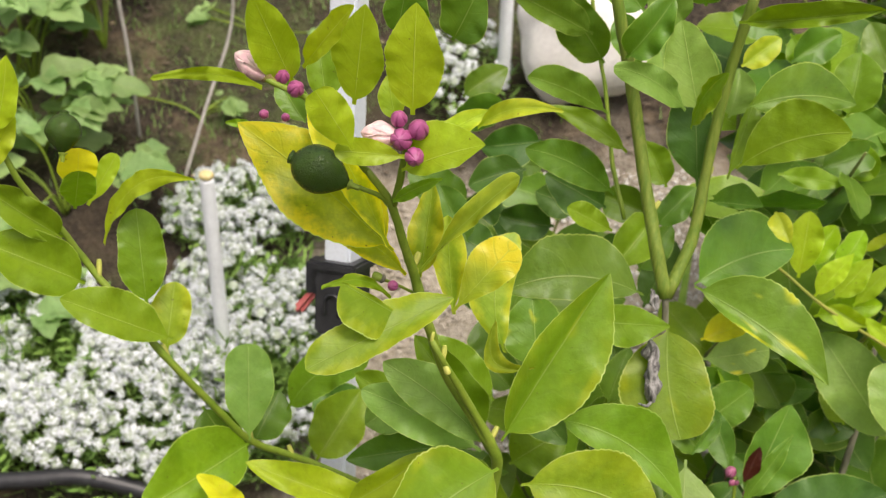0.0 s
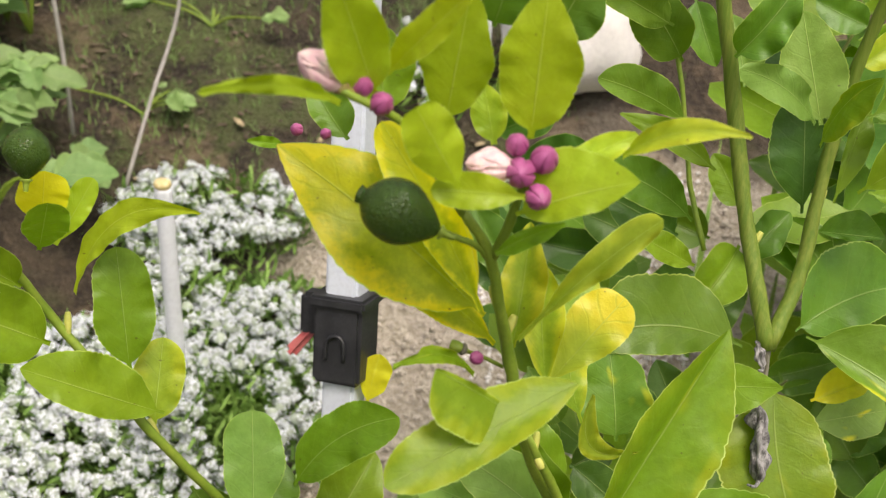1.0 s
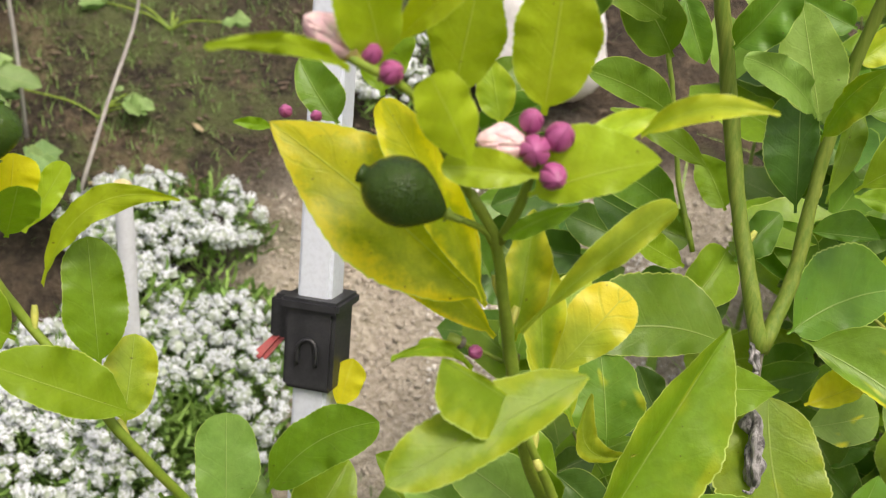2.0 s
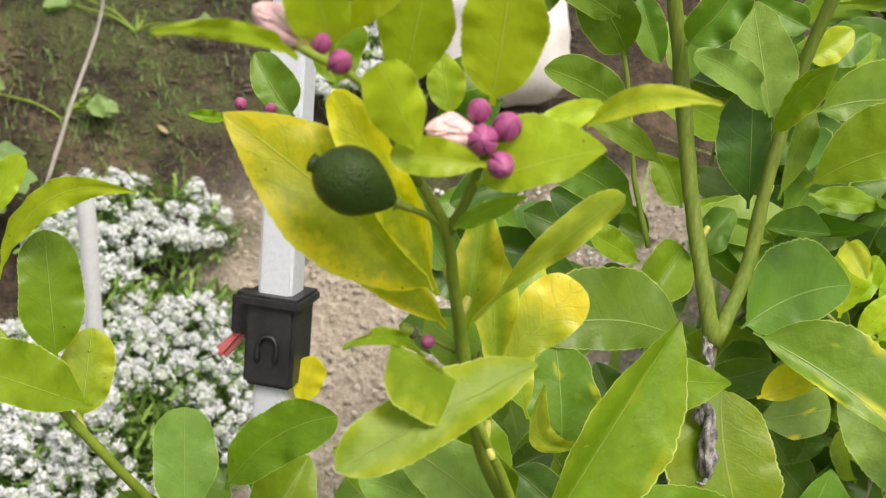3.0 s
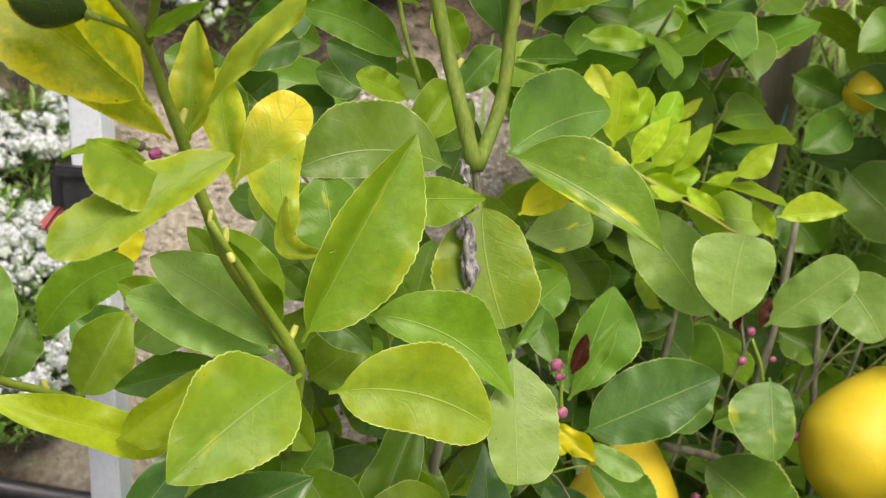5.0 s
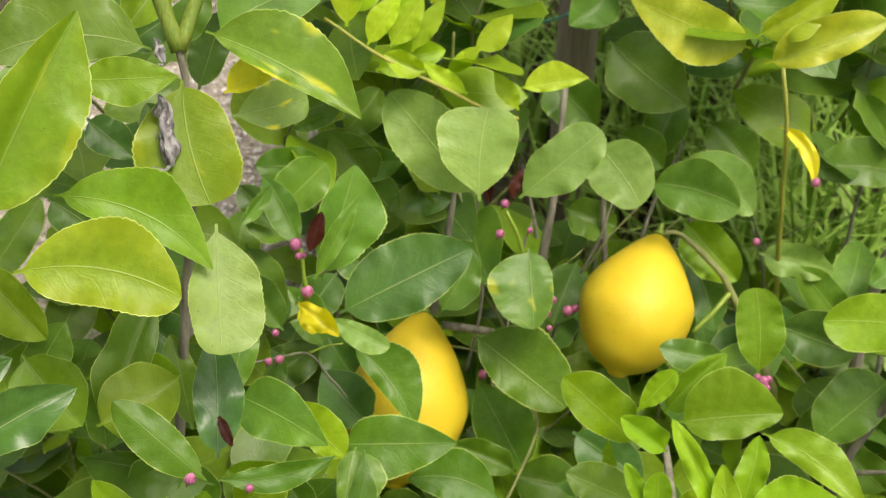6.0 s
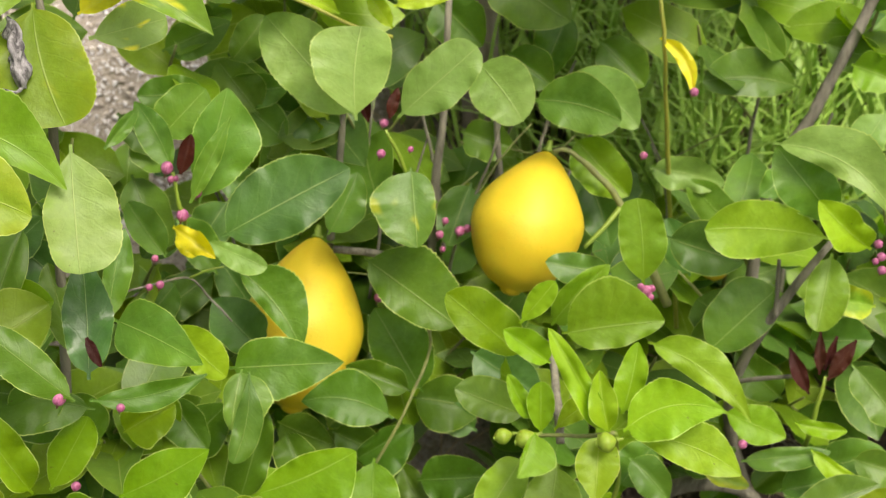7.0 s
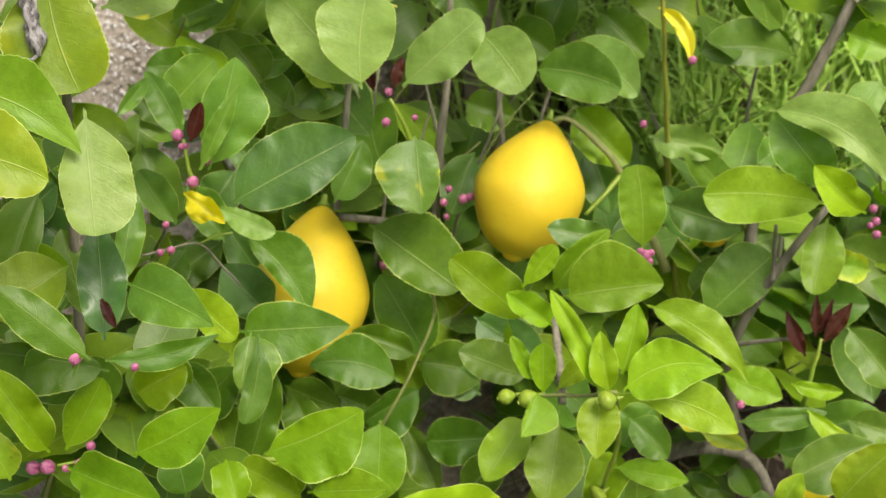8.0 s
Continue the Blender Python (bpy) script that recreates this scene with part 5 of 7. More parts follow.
leaf(r_stem2, (0.168, 0.688, 0.951), (0.238, 0.653, 0.971), (-0.49, -0.83, 0.27), 9, 5, "g", cup=0.3)
leaf(r_stem2, (0.188, 0.750, 0.900), (0.213, 0.759, 0.915), (-0.01, -0.86, 0.51), 7, 9, "cl")
leaf(r_stem2, (0.172, 0.725, 0.817), (0.203, 0.708, 0.822), (-0.49, -0.78, 0.39), 14, 3, "m", exact=True, shape=0.55, cups=(0.2,0.4), point=0.9)
leaf(r_stem2, (0.210, 0.705, 0.820), (0.216, 0.686, 0.808), (-0.38, -0.60, 0.70), 6, 8, "cl")
leaf(r_stem2, (0.189, 0.771, 0.855), (0.197, 0.788, 0.884), (-0.19, -0.83, 0.53), 10, 13, "p")
leaf(r_stem2, (0.186, 0.743, 0.824), (0.205, 0.769, 0.872), (-0.17, -0.84, 0.52), 4, 9, "g", exact=True, shape=0.6, cups=(0.3,0.15), point=0.85)
leaf(r_stem2, (0.243, 0.824, 0.787), (0.292, 0.821, 0.780), (-0.00, -0.91, 0.41), 9, 7, "g", exact=True, shape=0.5, cups=(0.15,0.2), point=0.8)
leaf(r_stem2, (0.343, 0.888, 0.778), (0.313, 0.903, 0.805), (-0.21, -0.93, 0.30), 13, 15, "m")
leaf(r_stem2, (0.263, 0.913, 0.861), (0.293, 0.898, 0.835), (-0.21, -0.93, 0.29), 13, 15, "g")
leaf(r_stem2, (0.344, 0.907, 0.831), (0.327, 0.927, 0.865), (-0.32, -0.88, 0.34), 15, 15, "m")
leaf(r_stem2, (0.321, 0.858, 0.725), (0.339, 0.871, 0.768), (-0.34, -0.85, 0.40), 15, 15, "m")
leaf(r_stem2, (0.278, 0.846, 0.766), (0.261, 0.831, 0.740), (-0.19, -0.79, 0.58), 13, 13, "m")
leaf(r_stem2, (0.346, 0.920, 0.793), (0.310, 0.942, 0.832), (-0.25, -0.92, 0.30), 13, 13, "d")
leaf(r_stem2, (0.156, 0.783, 0.917), (0.130, 0.777, 0.945), (0.19, -0.98, -0.06), 13, 14, "p")
leaf(r_stem2, (0.170, 0.789, 0.926), (0.162, 0.786, 0.961), (-0.12, -0.99, -0.12), 13, 14, "m")
leaf(r_stem2, (0.141, 0.679, 0.901), (0.095, 0.660, 0.936), (0.46, -0.88, 0.13), 9, 8, "p", exact=True, bow=-0.074, shape=0.52, cups=(0.35,0.3), point=0.5, wave=0.05)
stub(r_stem2, (0.171, 0.727, 0.875), (0.169, 0.721, 0.863), 1.9)
stub(r_stem2, (0.165, 0.718, 0.836), (0.162, 0.710, 0.821), 1.8)
stub(r_stem2, (0.170, 0.719, 0.845), (0.166, 0.715, 0.837), 1.5)
stub(r_stem2, (0.182, 0.729, 0.935), (0.180, 0.726, 0.929), 1.5)
r_twig = stem("branch", young, STEM_GREEN, [(0.123, 0.755, 0.787, 1.6), (0.115, 0.774, 0.820, 1.5), (0.110, 0.792, 0.862, 1.4), (0.104, 0.804, 0.893, 1.4), (0.096, 0.821, 0.942, 1.3)])
leaf(r_twig, (0.110, 0.778, 0.855), (0.055, 0.765, 0.887), (0.28, -0.96, 0.07), 7, 14, "m", exact=True, bow=-0.050, shape=0.6, cups=(0.2,0.12), point=0.5)
leaf(r_twig, (0.116, 0.763, 0.802), (0.054, 0.754, 0.841), (0.24, -0.96, 0.16), 12, 14, "m", exact=True, bow=-0.078, shape=0.55, cups=(0.2,0.15), point=0.7)
leaf(r_twig, (0.108, 0.798, 0.883), (0.068, 0.795, 0.937), (0.13, -0.99, 0.04), 17, 16, "m", cup=0.2)
leaf(r_twig, (0.113, 0.776, 0.785), (0.071, 0.779, 0.809), (0.14, -0.93, 0.33), 16, 16, "d")
leaf(r_twig, (0.112, 0.734, 0.790), (0.081, 0.732, 0.809), (0.28, -0.88, 0.38), 7, 9, "g", exact=True, shape=0.55, cups=(0.2,0.2), point=0.6)
leaf(r_twig, (0.098, 0.789, 0.907), (0.043, 0.774, 0.941), (0.33, -0.94, 0.11), 9, 15, "m")
leaf(r_twig, (0.059, 0.808, 0.799), (0.018, 0.802, 0.789), (0.01, -0.89, 0.47), 14, 14, "d")
leaf(r_twig, (0.045, 0.813, 0.849), (0.010, 0.824, 0.827), (-0.40, -0.89, 0.21), 12, 13, "m")
leaf(r_twig, (0.072, 0.836, 0.808), (0.027, 0.834, 0.804), (0.01, -0.90, 0.43), 16, 14, "d")
leaf(r_twig, (0.039, 0.791, 0.730), (0.007, 0.813, 0.769), (-0.02, -0.87, 0.49), 12, 14, "m")
leaf(r_twig, (0.120, 0.748, 0.841), (0.068, 0.762, 0.868), (-0.01, -0.89, 0.46), 7, 8, "g", exact=True, bow=-0.057, shape=0.5, cups=(0.2,0.2), point=0.9)
b_trunk = stem("trunk", bush, STEM_BARK, [(0.538, 0.712, 0.070, 9.5), (0.542, 0.682, 0.182, 8), (0.566, 0.671, 0.226, 7.3), (0.590, 0.647, 0.253, 6.6), (0.614, 0.629, 0.255, 6), (0.623, 0.610, 0.250, 5), (0.627, 0.596, 0.234, 4.5), (0.637, 0.593, 0.201, 4)])
leaf(b_trunk, (0.600, 0.529, 0.305), (0.614, 0.536, 0.335), (-0.60, -0.67, 0.43), 9, 10, "Y")
leaf(b_trunk, (0.607, 0.517, 0.309), (0.619, 0.518, 0.330), (-0.69, -0.61, 0.39), 10, 10, "Y")
b_main = stem("branch", bush, STEM_BARK, [(0.641, 0.659, 0.203, 6.3), (0.610, 0.654, 0.302, 5.25), (0.591, 0.628, 0.393, 4.2), (0.618, 0.618, 0.473, 3.5), (0.646, 0.615, 0.520, 2.45)])
leaf(b_main, (0.681, 0.742, 0.568), (0.605, 0.758, 0.579), (-0.13, -0.89, 0.44), 15, 23, "m", exact=True, bow=-0.068, shape=0.55, cups=(0.2,0.12), point=0.5)
leaf(b_main, (0.597, 0.637, 0.596), (0.656, 0.563, 0.564), (-0.52, -0.66, 0.55), 24, 10, "p", exact=True, bow=0.155, shape=0.45, cups=(0.15,0.3), point=0.85)
leaf(b_main, (0.641, 0.605, 0.539), (0.602, 0.638, 0.591), (-0.32, -0.89, 0.32), 19, 19, "m", exact=True, shape=0.55, cups=(0.2,0.15), point=0.7)
leaf(b_main, (0.639, 0.609, 0.525), (0.547, 0.627, 0.542), (-0.07, -0.85, 0.52), 21, 20, "g", exact=True, bow=-0.041, shape=0.58, cups=(0.12,0.35), point=0.55)
leaf(b_main, (0.651, 0.580, 0.534), (0.614, 0.593, 0.572), (-0.15, -0.97, 0.21), 13, 13, "k", cup=0.3)
leaf(b_main, (0.637, 0.603, 0.517), (0.609, 0.564, 0.484), (-0.33, -0.46, 0.83), 16, 12, "g", exact=True, shape=0.5, cups=(0.15,0.2), point=0.5)
leaf(b_main, (0.544, 0.675, 0.503), (0.591, 0.641, 0.493), (-0.39, -0.72, 0.58), 20, 18, "d", cup=0.18)
leaf(b_main, (0.562, 0.627, 0.424), (0.615, 0.630, 0.470), (-0.46, -0.67, 0.58), 28, 18, "m", exact=True, shape=0.52, cups=(0.15,0.15), point=0.6)
leaf(b_main, (0.546, 0.566, 0.424), (0.579, 0.534, 0.418), (-0.44, -0.58, 0.69), 15, 13, "k", exact=True, shape=0.55, cups=(0.2,0.3), point=0.8)
leaf(b_main, (0.585, 0.540, 0.355), (0.637, 0.529, 0.367), (-0.29, -0.60, 0.74), 20, 9, "m", cup=0.18)
leaf(b_main, (0.554, 0.422, 0.434), (0.591, 0.421, 0.479), (-0.64, -0.55, 0.53), 15, 22, "e2", cup=0.18)
leaf(b_main, (0.598, 0.554, 0.409), (0.631, 0.536, 0.407), (-0.30, -0.68, 0.67), 5, 7, "k", cup=0.3)
leaf(b_main, (0.643, 0.563, 0.445), (0.665, 0.520, 0.414), (-0.45, -0.66, 0.60), 15, 15, "m", cup=0.18)
leaf(b_main, (0.560, 0.648, 0.408), (0.599, 0.653, 0.429), (-0.27, -0.66, 0.70), 13, 16, "m", cup=0.18)
leaf(b_main, (0.621, 0.607, 0.378), (0.594, 0.638, 0.407), (-0.30, -0.79, 0.54), 16, 16, "sd", cup=0.18)
leaf(b_main, (0.647, 0.628, 0.413), (0.693, 0.607, 0.418), (-0.38, -0.67, 0.64), 18, 16, "m", cup=0.18)
leaf(b_main, (0.683, 0.602, 0.458), (0.629, 0.612, 0.469), (-0.03, -0.82, 0.57), 11, 13, "cg", cup=0.18)
leaf(b_main, (0.628, 0.557, 0.349), (0.675, 0.544, 0.366), (-0.40, -0.58, 0.71), 16, 16, "m", cup=0.18)
leaf(b_main, (0.493, 0.562, 0.410), (0.464, 0.553, 0.388), (-0.32, -0.63, 0.70), 15, 15, "m", cup=0.18)
leaf(b_main, (0.541, 0.619, 0.366), (0.556, 0.593, 0.337), (-0.30, -0.77, 0.57), 13, 16, "cg", cup=0.18)
leaf(b_main, (0.695, 0.703, 0.606), (0.720, 0.678, 0.600), (-0.56, -0.68, 0.47), 15, 15, "g", cup=0.25)
leaf(b_main, (0.689, 0.734, 0.610), (0.726, 0.706, 0.603), (-0.49, -0.75, 0.44), 13, 15, "m", cup=0.18)
leaf(b_main, (0.659, 0.807, 0.610), (0.671, 0.756, 0.583), (-0.57, -0.49, 0.66), 13, 16, "m", cup=0.18)
leaf(b_main, (0.702, 0.661, 0.588), (0.669, 0.642, 0.553), (-0.37, -0.62, 0.69), 12, 15, "p", cup=0.18)
leaf(b_main, (0.664, 0.708, 0.519), (0.634, 0.702, 0.502), (-0.25, -0.70, 0.67), 12, 13, "m", cup=0.18)
leaf(b_main, (0.620, 0.704, 0.466), (0.581, 0.726, 0.515), (-0.19, -0.94, 0.29), 13, 16, "m", cup=0.18)
leaf(b_main, (0.583, 0.703, 0.436), (0.570, 0.727, 0.479), (-0.33, -0.86, 0.39), 14, 14, "d", cup=0.18)
leaf(b_main, (0.555, 0.548, 0.389), (0.616, 0.531, 0.396), (-0.27, -0.64, 0.72), 7, 11, "m")
leaf(b_main, (0.601, 0.533, 0.401), (0.628, 0.507, 0.385), (-0.33, -0.71, 0.62), 4, 9, "k")
leaf(b_main, (0.642, 0.539, 0.373), (0.675, 0.518, 0.366), (-0.30, -0.69, 0.66), 14, 14, "m")
leaf(b_main, (0.569, 0.495, 0.375), (0.631, 0.491, 0.399), (-0.33, -0.56, 0.76), 16, 22, "m")
leaf(b_main, (0.542, 0.577, 0.354), (0.572, 0.557, 0.347), (-0.28, -0.66, 0.69), 8, 6, "cg")
leaf(b_main, (0.557, 0.482, 0.362), (0.573, 0.487, 0.390), (-0.62, -0.64, 0.46), 9, 10, "e2")
leaf(b_main, (0.588, 0.535, 0.309), (0.569, 0.534, 0.301), (-0.30, -0.55, 0.78), 10, 9, "d")
leaf(b_main, (0.537, 0.564, 0.295), (0.492, 0.572, 0.289), (-0.20, -0.61, 0.77), 15, 13, "m")
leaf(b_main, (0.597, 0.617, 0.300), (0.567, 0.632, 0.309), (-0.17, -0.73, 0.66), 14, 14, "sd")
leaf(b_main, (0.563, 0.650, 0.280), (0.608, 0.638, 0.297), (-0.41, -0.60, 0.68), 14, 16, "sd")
# dark leaves added behind the trunk, their colour standing for the hollow's shade
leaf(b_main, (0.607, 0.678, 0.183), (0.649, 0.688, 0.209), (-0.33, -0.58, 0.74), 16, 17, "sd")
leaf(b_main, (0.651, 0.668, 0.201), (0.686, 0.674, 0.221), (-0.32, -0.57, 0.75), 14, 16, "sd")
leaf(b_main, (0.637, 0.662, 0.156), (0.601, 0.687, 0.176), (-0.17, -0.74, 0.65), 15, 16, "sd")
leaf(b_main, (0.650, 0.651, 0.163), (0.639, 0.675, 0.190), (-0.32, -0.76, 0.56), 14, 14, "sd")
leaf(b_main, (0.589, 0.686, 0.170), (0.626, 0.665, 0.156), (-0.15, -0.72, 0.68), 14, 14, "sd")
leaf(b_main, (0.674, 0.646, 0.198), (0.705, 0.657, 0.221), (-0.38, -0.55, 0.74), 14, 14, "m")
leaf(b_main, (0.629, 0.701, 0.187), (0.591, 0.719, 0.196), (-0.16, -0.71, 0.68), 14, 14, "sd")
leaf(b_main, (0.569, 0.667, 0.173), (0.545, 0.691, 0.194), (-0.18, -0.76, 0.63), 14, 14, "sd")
fruit(b_main, (0.612, 0.716, 0.414), (0.616, 0.725, 0.427), 10.4, "ripe")
bud(b_main, (0.498, 0.608, 0.514), (-0.00, -0.43, 0.90), 3.9, "pink")
bud(b_main, (0.495, 0.611, 0.516), (0.00, -0.43, 0.90), 2.5, "pink")
bud(b_main, (0.502, 0.608, 0.515), (-0.01, -0.43, 0.90), 2.5, "pink")
bud(b_main, (0.495, 0.606, 0.510), (0.00, -0.43, 0.90), 2.5, "pink")
bud(b_main, (0.500, 0.605, 0.510), (-0.00, -0.42, 0.91), 2.5, "pink")
bud(b_main, (0.504, 0.602, 0.497), (-0.00, -0.41, 0.91), 2.8, "pink")
bud(b_main, (0.559, 0.684, 0.618), (-0.06, -0.53, 0.85), 3.2, "pink")
bud(b_main, (0.543, 0.722, 0.546), (0.01, -0.47, 0.88), 3.0, "pink")
bud(b_main, (0.543, 0.531, 0.426), (-0.04, -0.33, 0.94), 3.2, "pink")
bud(b_main, (0.667, 0.594, 0.525), (-0.16, -0.41, 0.90), 3.2, "pink")
bud(b_main, (0.667, 0.588, 0.518), (-0.15, -0.40, 0.90), 3.2, "pink")
bud(b_main, (0.666, 0.583, 0.510), (-0.15, -0.39, 0.91), 3.2, "pink")
bud(b_main, (0.663, 0.588, 0.515), (-0.15, -0.40, 0.91), 2.5, "pink")
b_bark = stem("branch", bush, STEM_BARK, [(0.626, 0.680, 0.273, 5.94), (0.647, 0.713, 0.487, 4.95), (0.675, 0.712, 0.561, 4.62), (0.704, 0.716, 0.626, 4.29), (0.732, 0.726, 0.680, 3.96)])
leaf(b_bark, (0.371, 0.889, 0.665), (0.358, 0.914, 0.697), (-0.34, -0.81, 0.49), 17, 17, "m")
leaf(b_bark, (0.459, 0.834, 0.668), (0.506, 0.786, 0.632), (-0.43, -0.78, 0.45), 29, 25, "m")
leaf(b_bark, (0.476, 0.871, 0.692), (0.435, 0.856, 0.674), (-0.01, -0.76, 0.65), 17, 17, "m")
leaf(b_bark, (0.441, 0.905, 0.713), (0.473, 0.879, 0.703), (-0.50, -0.76, 0.42), 16, 17, "m")
leaf(b_bark, (0.512, 0.899, 0.691), (0.544, 0.879, 0.673), (-0.35, -0.88, 0.34), 16, 18, "m")
leaf(b_bark, (0.423, 0.911, 0.679), (0.387, 0.932, 0.697), (-0.31, -0.87, 0.38), 16, 18, "m")
leaf(b_bark, (0.418, 0.847, 0.637), (0.447, 0.819, 0.605), (-0.34, -0.84, 0.43), 20, 20, "m")
fruit(b_bark, (0.482, 0.861, 0.698), (0.484, 0.879, 0.726), 15.4, "ripe")
b_twig = stem("branch", bush, STEM_TWIG, [(0.550, 0.673, 0.437, 4), (0.525, 0.716, 0.508, 2.8), (0.508, 0.736, 0.532, 2.3), (0.492, 0.750, 0.544, 1.9), (0.480, 0.755, 0.541, 1.7)])
fruit(b_twig, (0.427, 0.693, 0.462), (0.476, 0.748, 0.548), 42.1, "ripe")
b_side = stem("branch", bush, STEM_GREEN, [(0.526, 0.716, 0.508, 2.2), (0.505, 0.706, 0.496, 1.8), (0.490, 0.702, 0.486, 1.6)])
b_rod = stem("branch", bush, STEM_LIME, [(0.586, 0.722, 0.366, 2.08), (0.581, 0.731, 0.433, 1.92), (0.573, 0.734, 0.498, 1.84), (0.555, 0.718, 0.595, 1.6), (0.547, 0.715, 0.653, 1.5), (0.545, 0.728, 0.686, 1.4)])
leaf(b_rod, (0.547, 0.720, 0.644), (0.557, 0.683, 0.617), (-0.48, -0.60, 0.64), 6, 5, "Y", cup=0.5, bow=0.12)
leaf(b_rod, (0.533, 0.753, 0.691), (0.448, 0.776, 0.730), (-0.10, -0.94, 0.32), 24, 18, "cl", exact=True, bow=0.022, shape=0.45, cups=(0.15,0.25), point=0.95)
leaf(b_rod, (0.538, 0.740, 0.685), (0.615, 0.719, 0.717), (-0.41, -0.80, 0.45), 19, 12, "cl", cup=0.3)
leaf(b_rod, (0.535, 0.752, 0.701), (0.585, 0.740, 0.737), (-0.47, -0.79, 0.39), 9, 16, "l")
leaf(b_rod, (0.529, 0.787, 0.713), (0.493, 0.800, 0.737), (-0.22, -0.96, 0.19), 9, 8, "l", exact=True, shape=0.6, cups=(0.2,0.2), point=0.5)
leaf(b_rod, (0.554, 0.810, 0.714), (0.513, 0.821, 0.743), (-0.08, -0.97, 0.24), 6, 12, "g", exact=True, shape=0.5, cups=(0.2,0.3), point=0.9)
b_low = stem("branch", bush, STEM_TWIG, [(0.288, 0.637, 0.353, 1.2), (0.311, 0.631, 0.394, 1.2), (0.335, 0.640, 0.430, 1.1), (0.358, 0.668, 0.448, 1.2), (0.365, 0.700, 0.446, 1.4)])
b_left = stem("branch", bush, STEM_GREEN, [(0.188, 0.715, 0.545, 1.6), (0.198, 0.690, 0.570, 1.5), (0.201, 0.668, 0.600, 1.4), (0.199, 0.666, 0.614, 1.3), (0.199, 0.671, 0.634, 1.1)])
leaf(b_left, (0.196, 0.768, 0.602), (0.233, 0.778, 0.629), (-0.08, -0.89, 0.46), 19, 16, "m", exact=True, shape=0.5, cups=(0.2,0.15), point=0.6)
leaf(b_left, (0.199, 0.681, 0.626), (0.184, 0.724, 0.658), (-0.16, -0.62, 0.77), 12, 9, "m", exact=True, bow=-0.051, shape=0.55, cups=(0.2,0.3), point=0.9)
leaf(b_left, (0.212, 0.687, 0.597), (0.243, 0.713, 0.663), (-0.11, -0.91, 0.40), 15, 28, "m", exact=True, shape=0.58, cups=(0.3,0.12), point=0.85)
leaf(b_left, (0.206, 0.672, 0.608), (0.240, 0.688, 0.656), (-0.13, -0.90, 0.41), 7, 6, "m", exact=True, shape=0.5, cups=(0.4,0.3), point=0.9)
leaf(b_left, (0.222, 0.683, 0.570), (0.313, 0.686, 0.604), (-0.17, -0.83, 0.53), 27, 22, "d", exact=True, bow=0.005, shape=0.46, cups=(0.12,0.12), point=0.75)
leaf(b_left, (0.185, 0.694, 0.554), (0.166, 0.732, 0.580), (-0.14, -0.60, 0.79), 10, 14, "m", cup=0.18)
leaf(b_left, (0.210, 0.657, 0.589), (0.245, 0.631, 0.577), (-0.29, -0.69, 0.66), 6, 10, "p", exact=True, shape=0.6, cups=(0.2,0.3), point=0.5)
leaf(b_left, (0.229, 0.689, 0.539), (0.261, 0.637, 0.499), (-0.16, -0.66, 0.73), 23, 9, "sd", exact=True, bow=0.075, shape=0.5, cups=(0.2,0.2), point=0.85)
leaf(b_left, (0.212, 0.642, 0.492), (0.287, 0.624, 0.492), (-0.18, -0.74, 0.65), 20, 24, "sd", exact=True, shape=0.38, cups=(0.15,0.2), point=0.85)
leaf(b_left, (0.148, 0.615, 0.572), (0.195, 0.572, 0.559), (-0.39, -0.64, 0.67), 20, 18, "m", exact=True, bow=0.023, shape=0.36, cups=(0.25,0.15), point=0.9)
leaf(b_left, (0.179, 0.631, 0.547), (0.207, 0.597, 0.524), (-0.38, -0.71, 0.60), 16, 11, "k", exact=True, shape=0.55, cups=(0.2,0.2), point=0.6)
leaf(b_left, (0.130, 0.561, 0.575), (0.139, 0.616, 0.630), (0.07, -0.71, 0.70), 14, 15, "dg", exact=True, bow=-0.012, shape=0.42, cups=(0.2,0.25), point=0.98)
leaf(b_left, (0.144, 0.614, 0.572), (0.164, 0.653, 0.611), (0.08, -0.73, 0.68), 7, 10, "m", cup=0.18)
leaf(b_left, (0.122, 0.538, 0.581), (0.079, 0.568, 0.623), (0.08, -0.78, 0.62), 13, 11, "sd", exact=True, shape=0.5, cups=(-0.25,-0.25), point=0.75)
leaf(b_left, (0.129, 0.547, 0.572), (0.196, 0.550, 0.571), (0.05, -0.76, 0.64), 7, 9, "sd", exact=True, bow=-0.068, shape=0.5, cups=(0.3,0.2), point=0.9)
leaf(b_left, (0.061, 0.636, 0.587), (0.116, 0.626, 0.586), (-0.12, -0.79, 0.60), 17, 17, "g", cup=0.25)
leaf(b_left, (0.094, 0.707, 0.574), (0.116, 0.686, 0.554), (-0.06, -0.71, 0.71), 16, 16, "d", cup=0.18)
leaf(b_left, (0.088, 0.587, 0.470), (0.121, 0.600, 0.513), (-0.15, -0.91, 0.38), 13, 13, "s", exact=True, shape=0.55, cups=(0.2,0.2), point=0.6)
leaf(b_left, (0.081, 0.567, 0.490), (0.058, 0.583, 0.553), (0.28, -0.90, 0.34), 9, 14, "s", cup=0.18)
leaf(b_left, (0.131, 0.551, 0.488), (0.188, 0.538, 0.523), (-0.47, -0.73, 0.50), 15, 19, "s", exact=True, bow=-0.021, shape=0.5, cups=(0.15,0.2), point=0.9)
leaf(b_left, (0.089, 0.566, 0.475), (0.145, 0.514, 0.478), (-0.40, -0.39, 0.83), 16, 13, "s", cup=0.3)
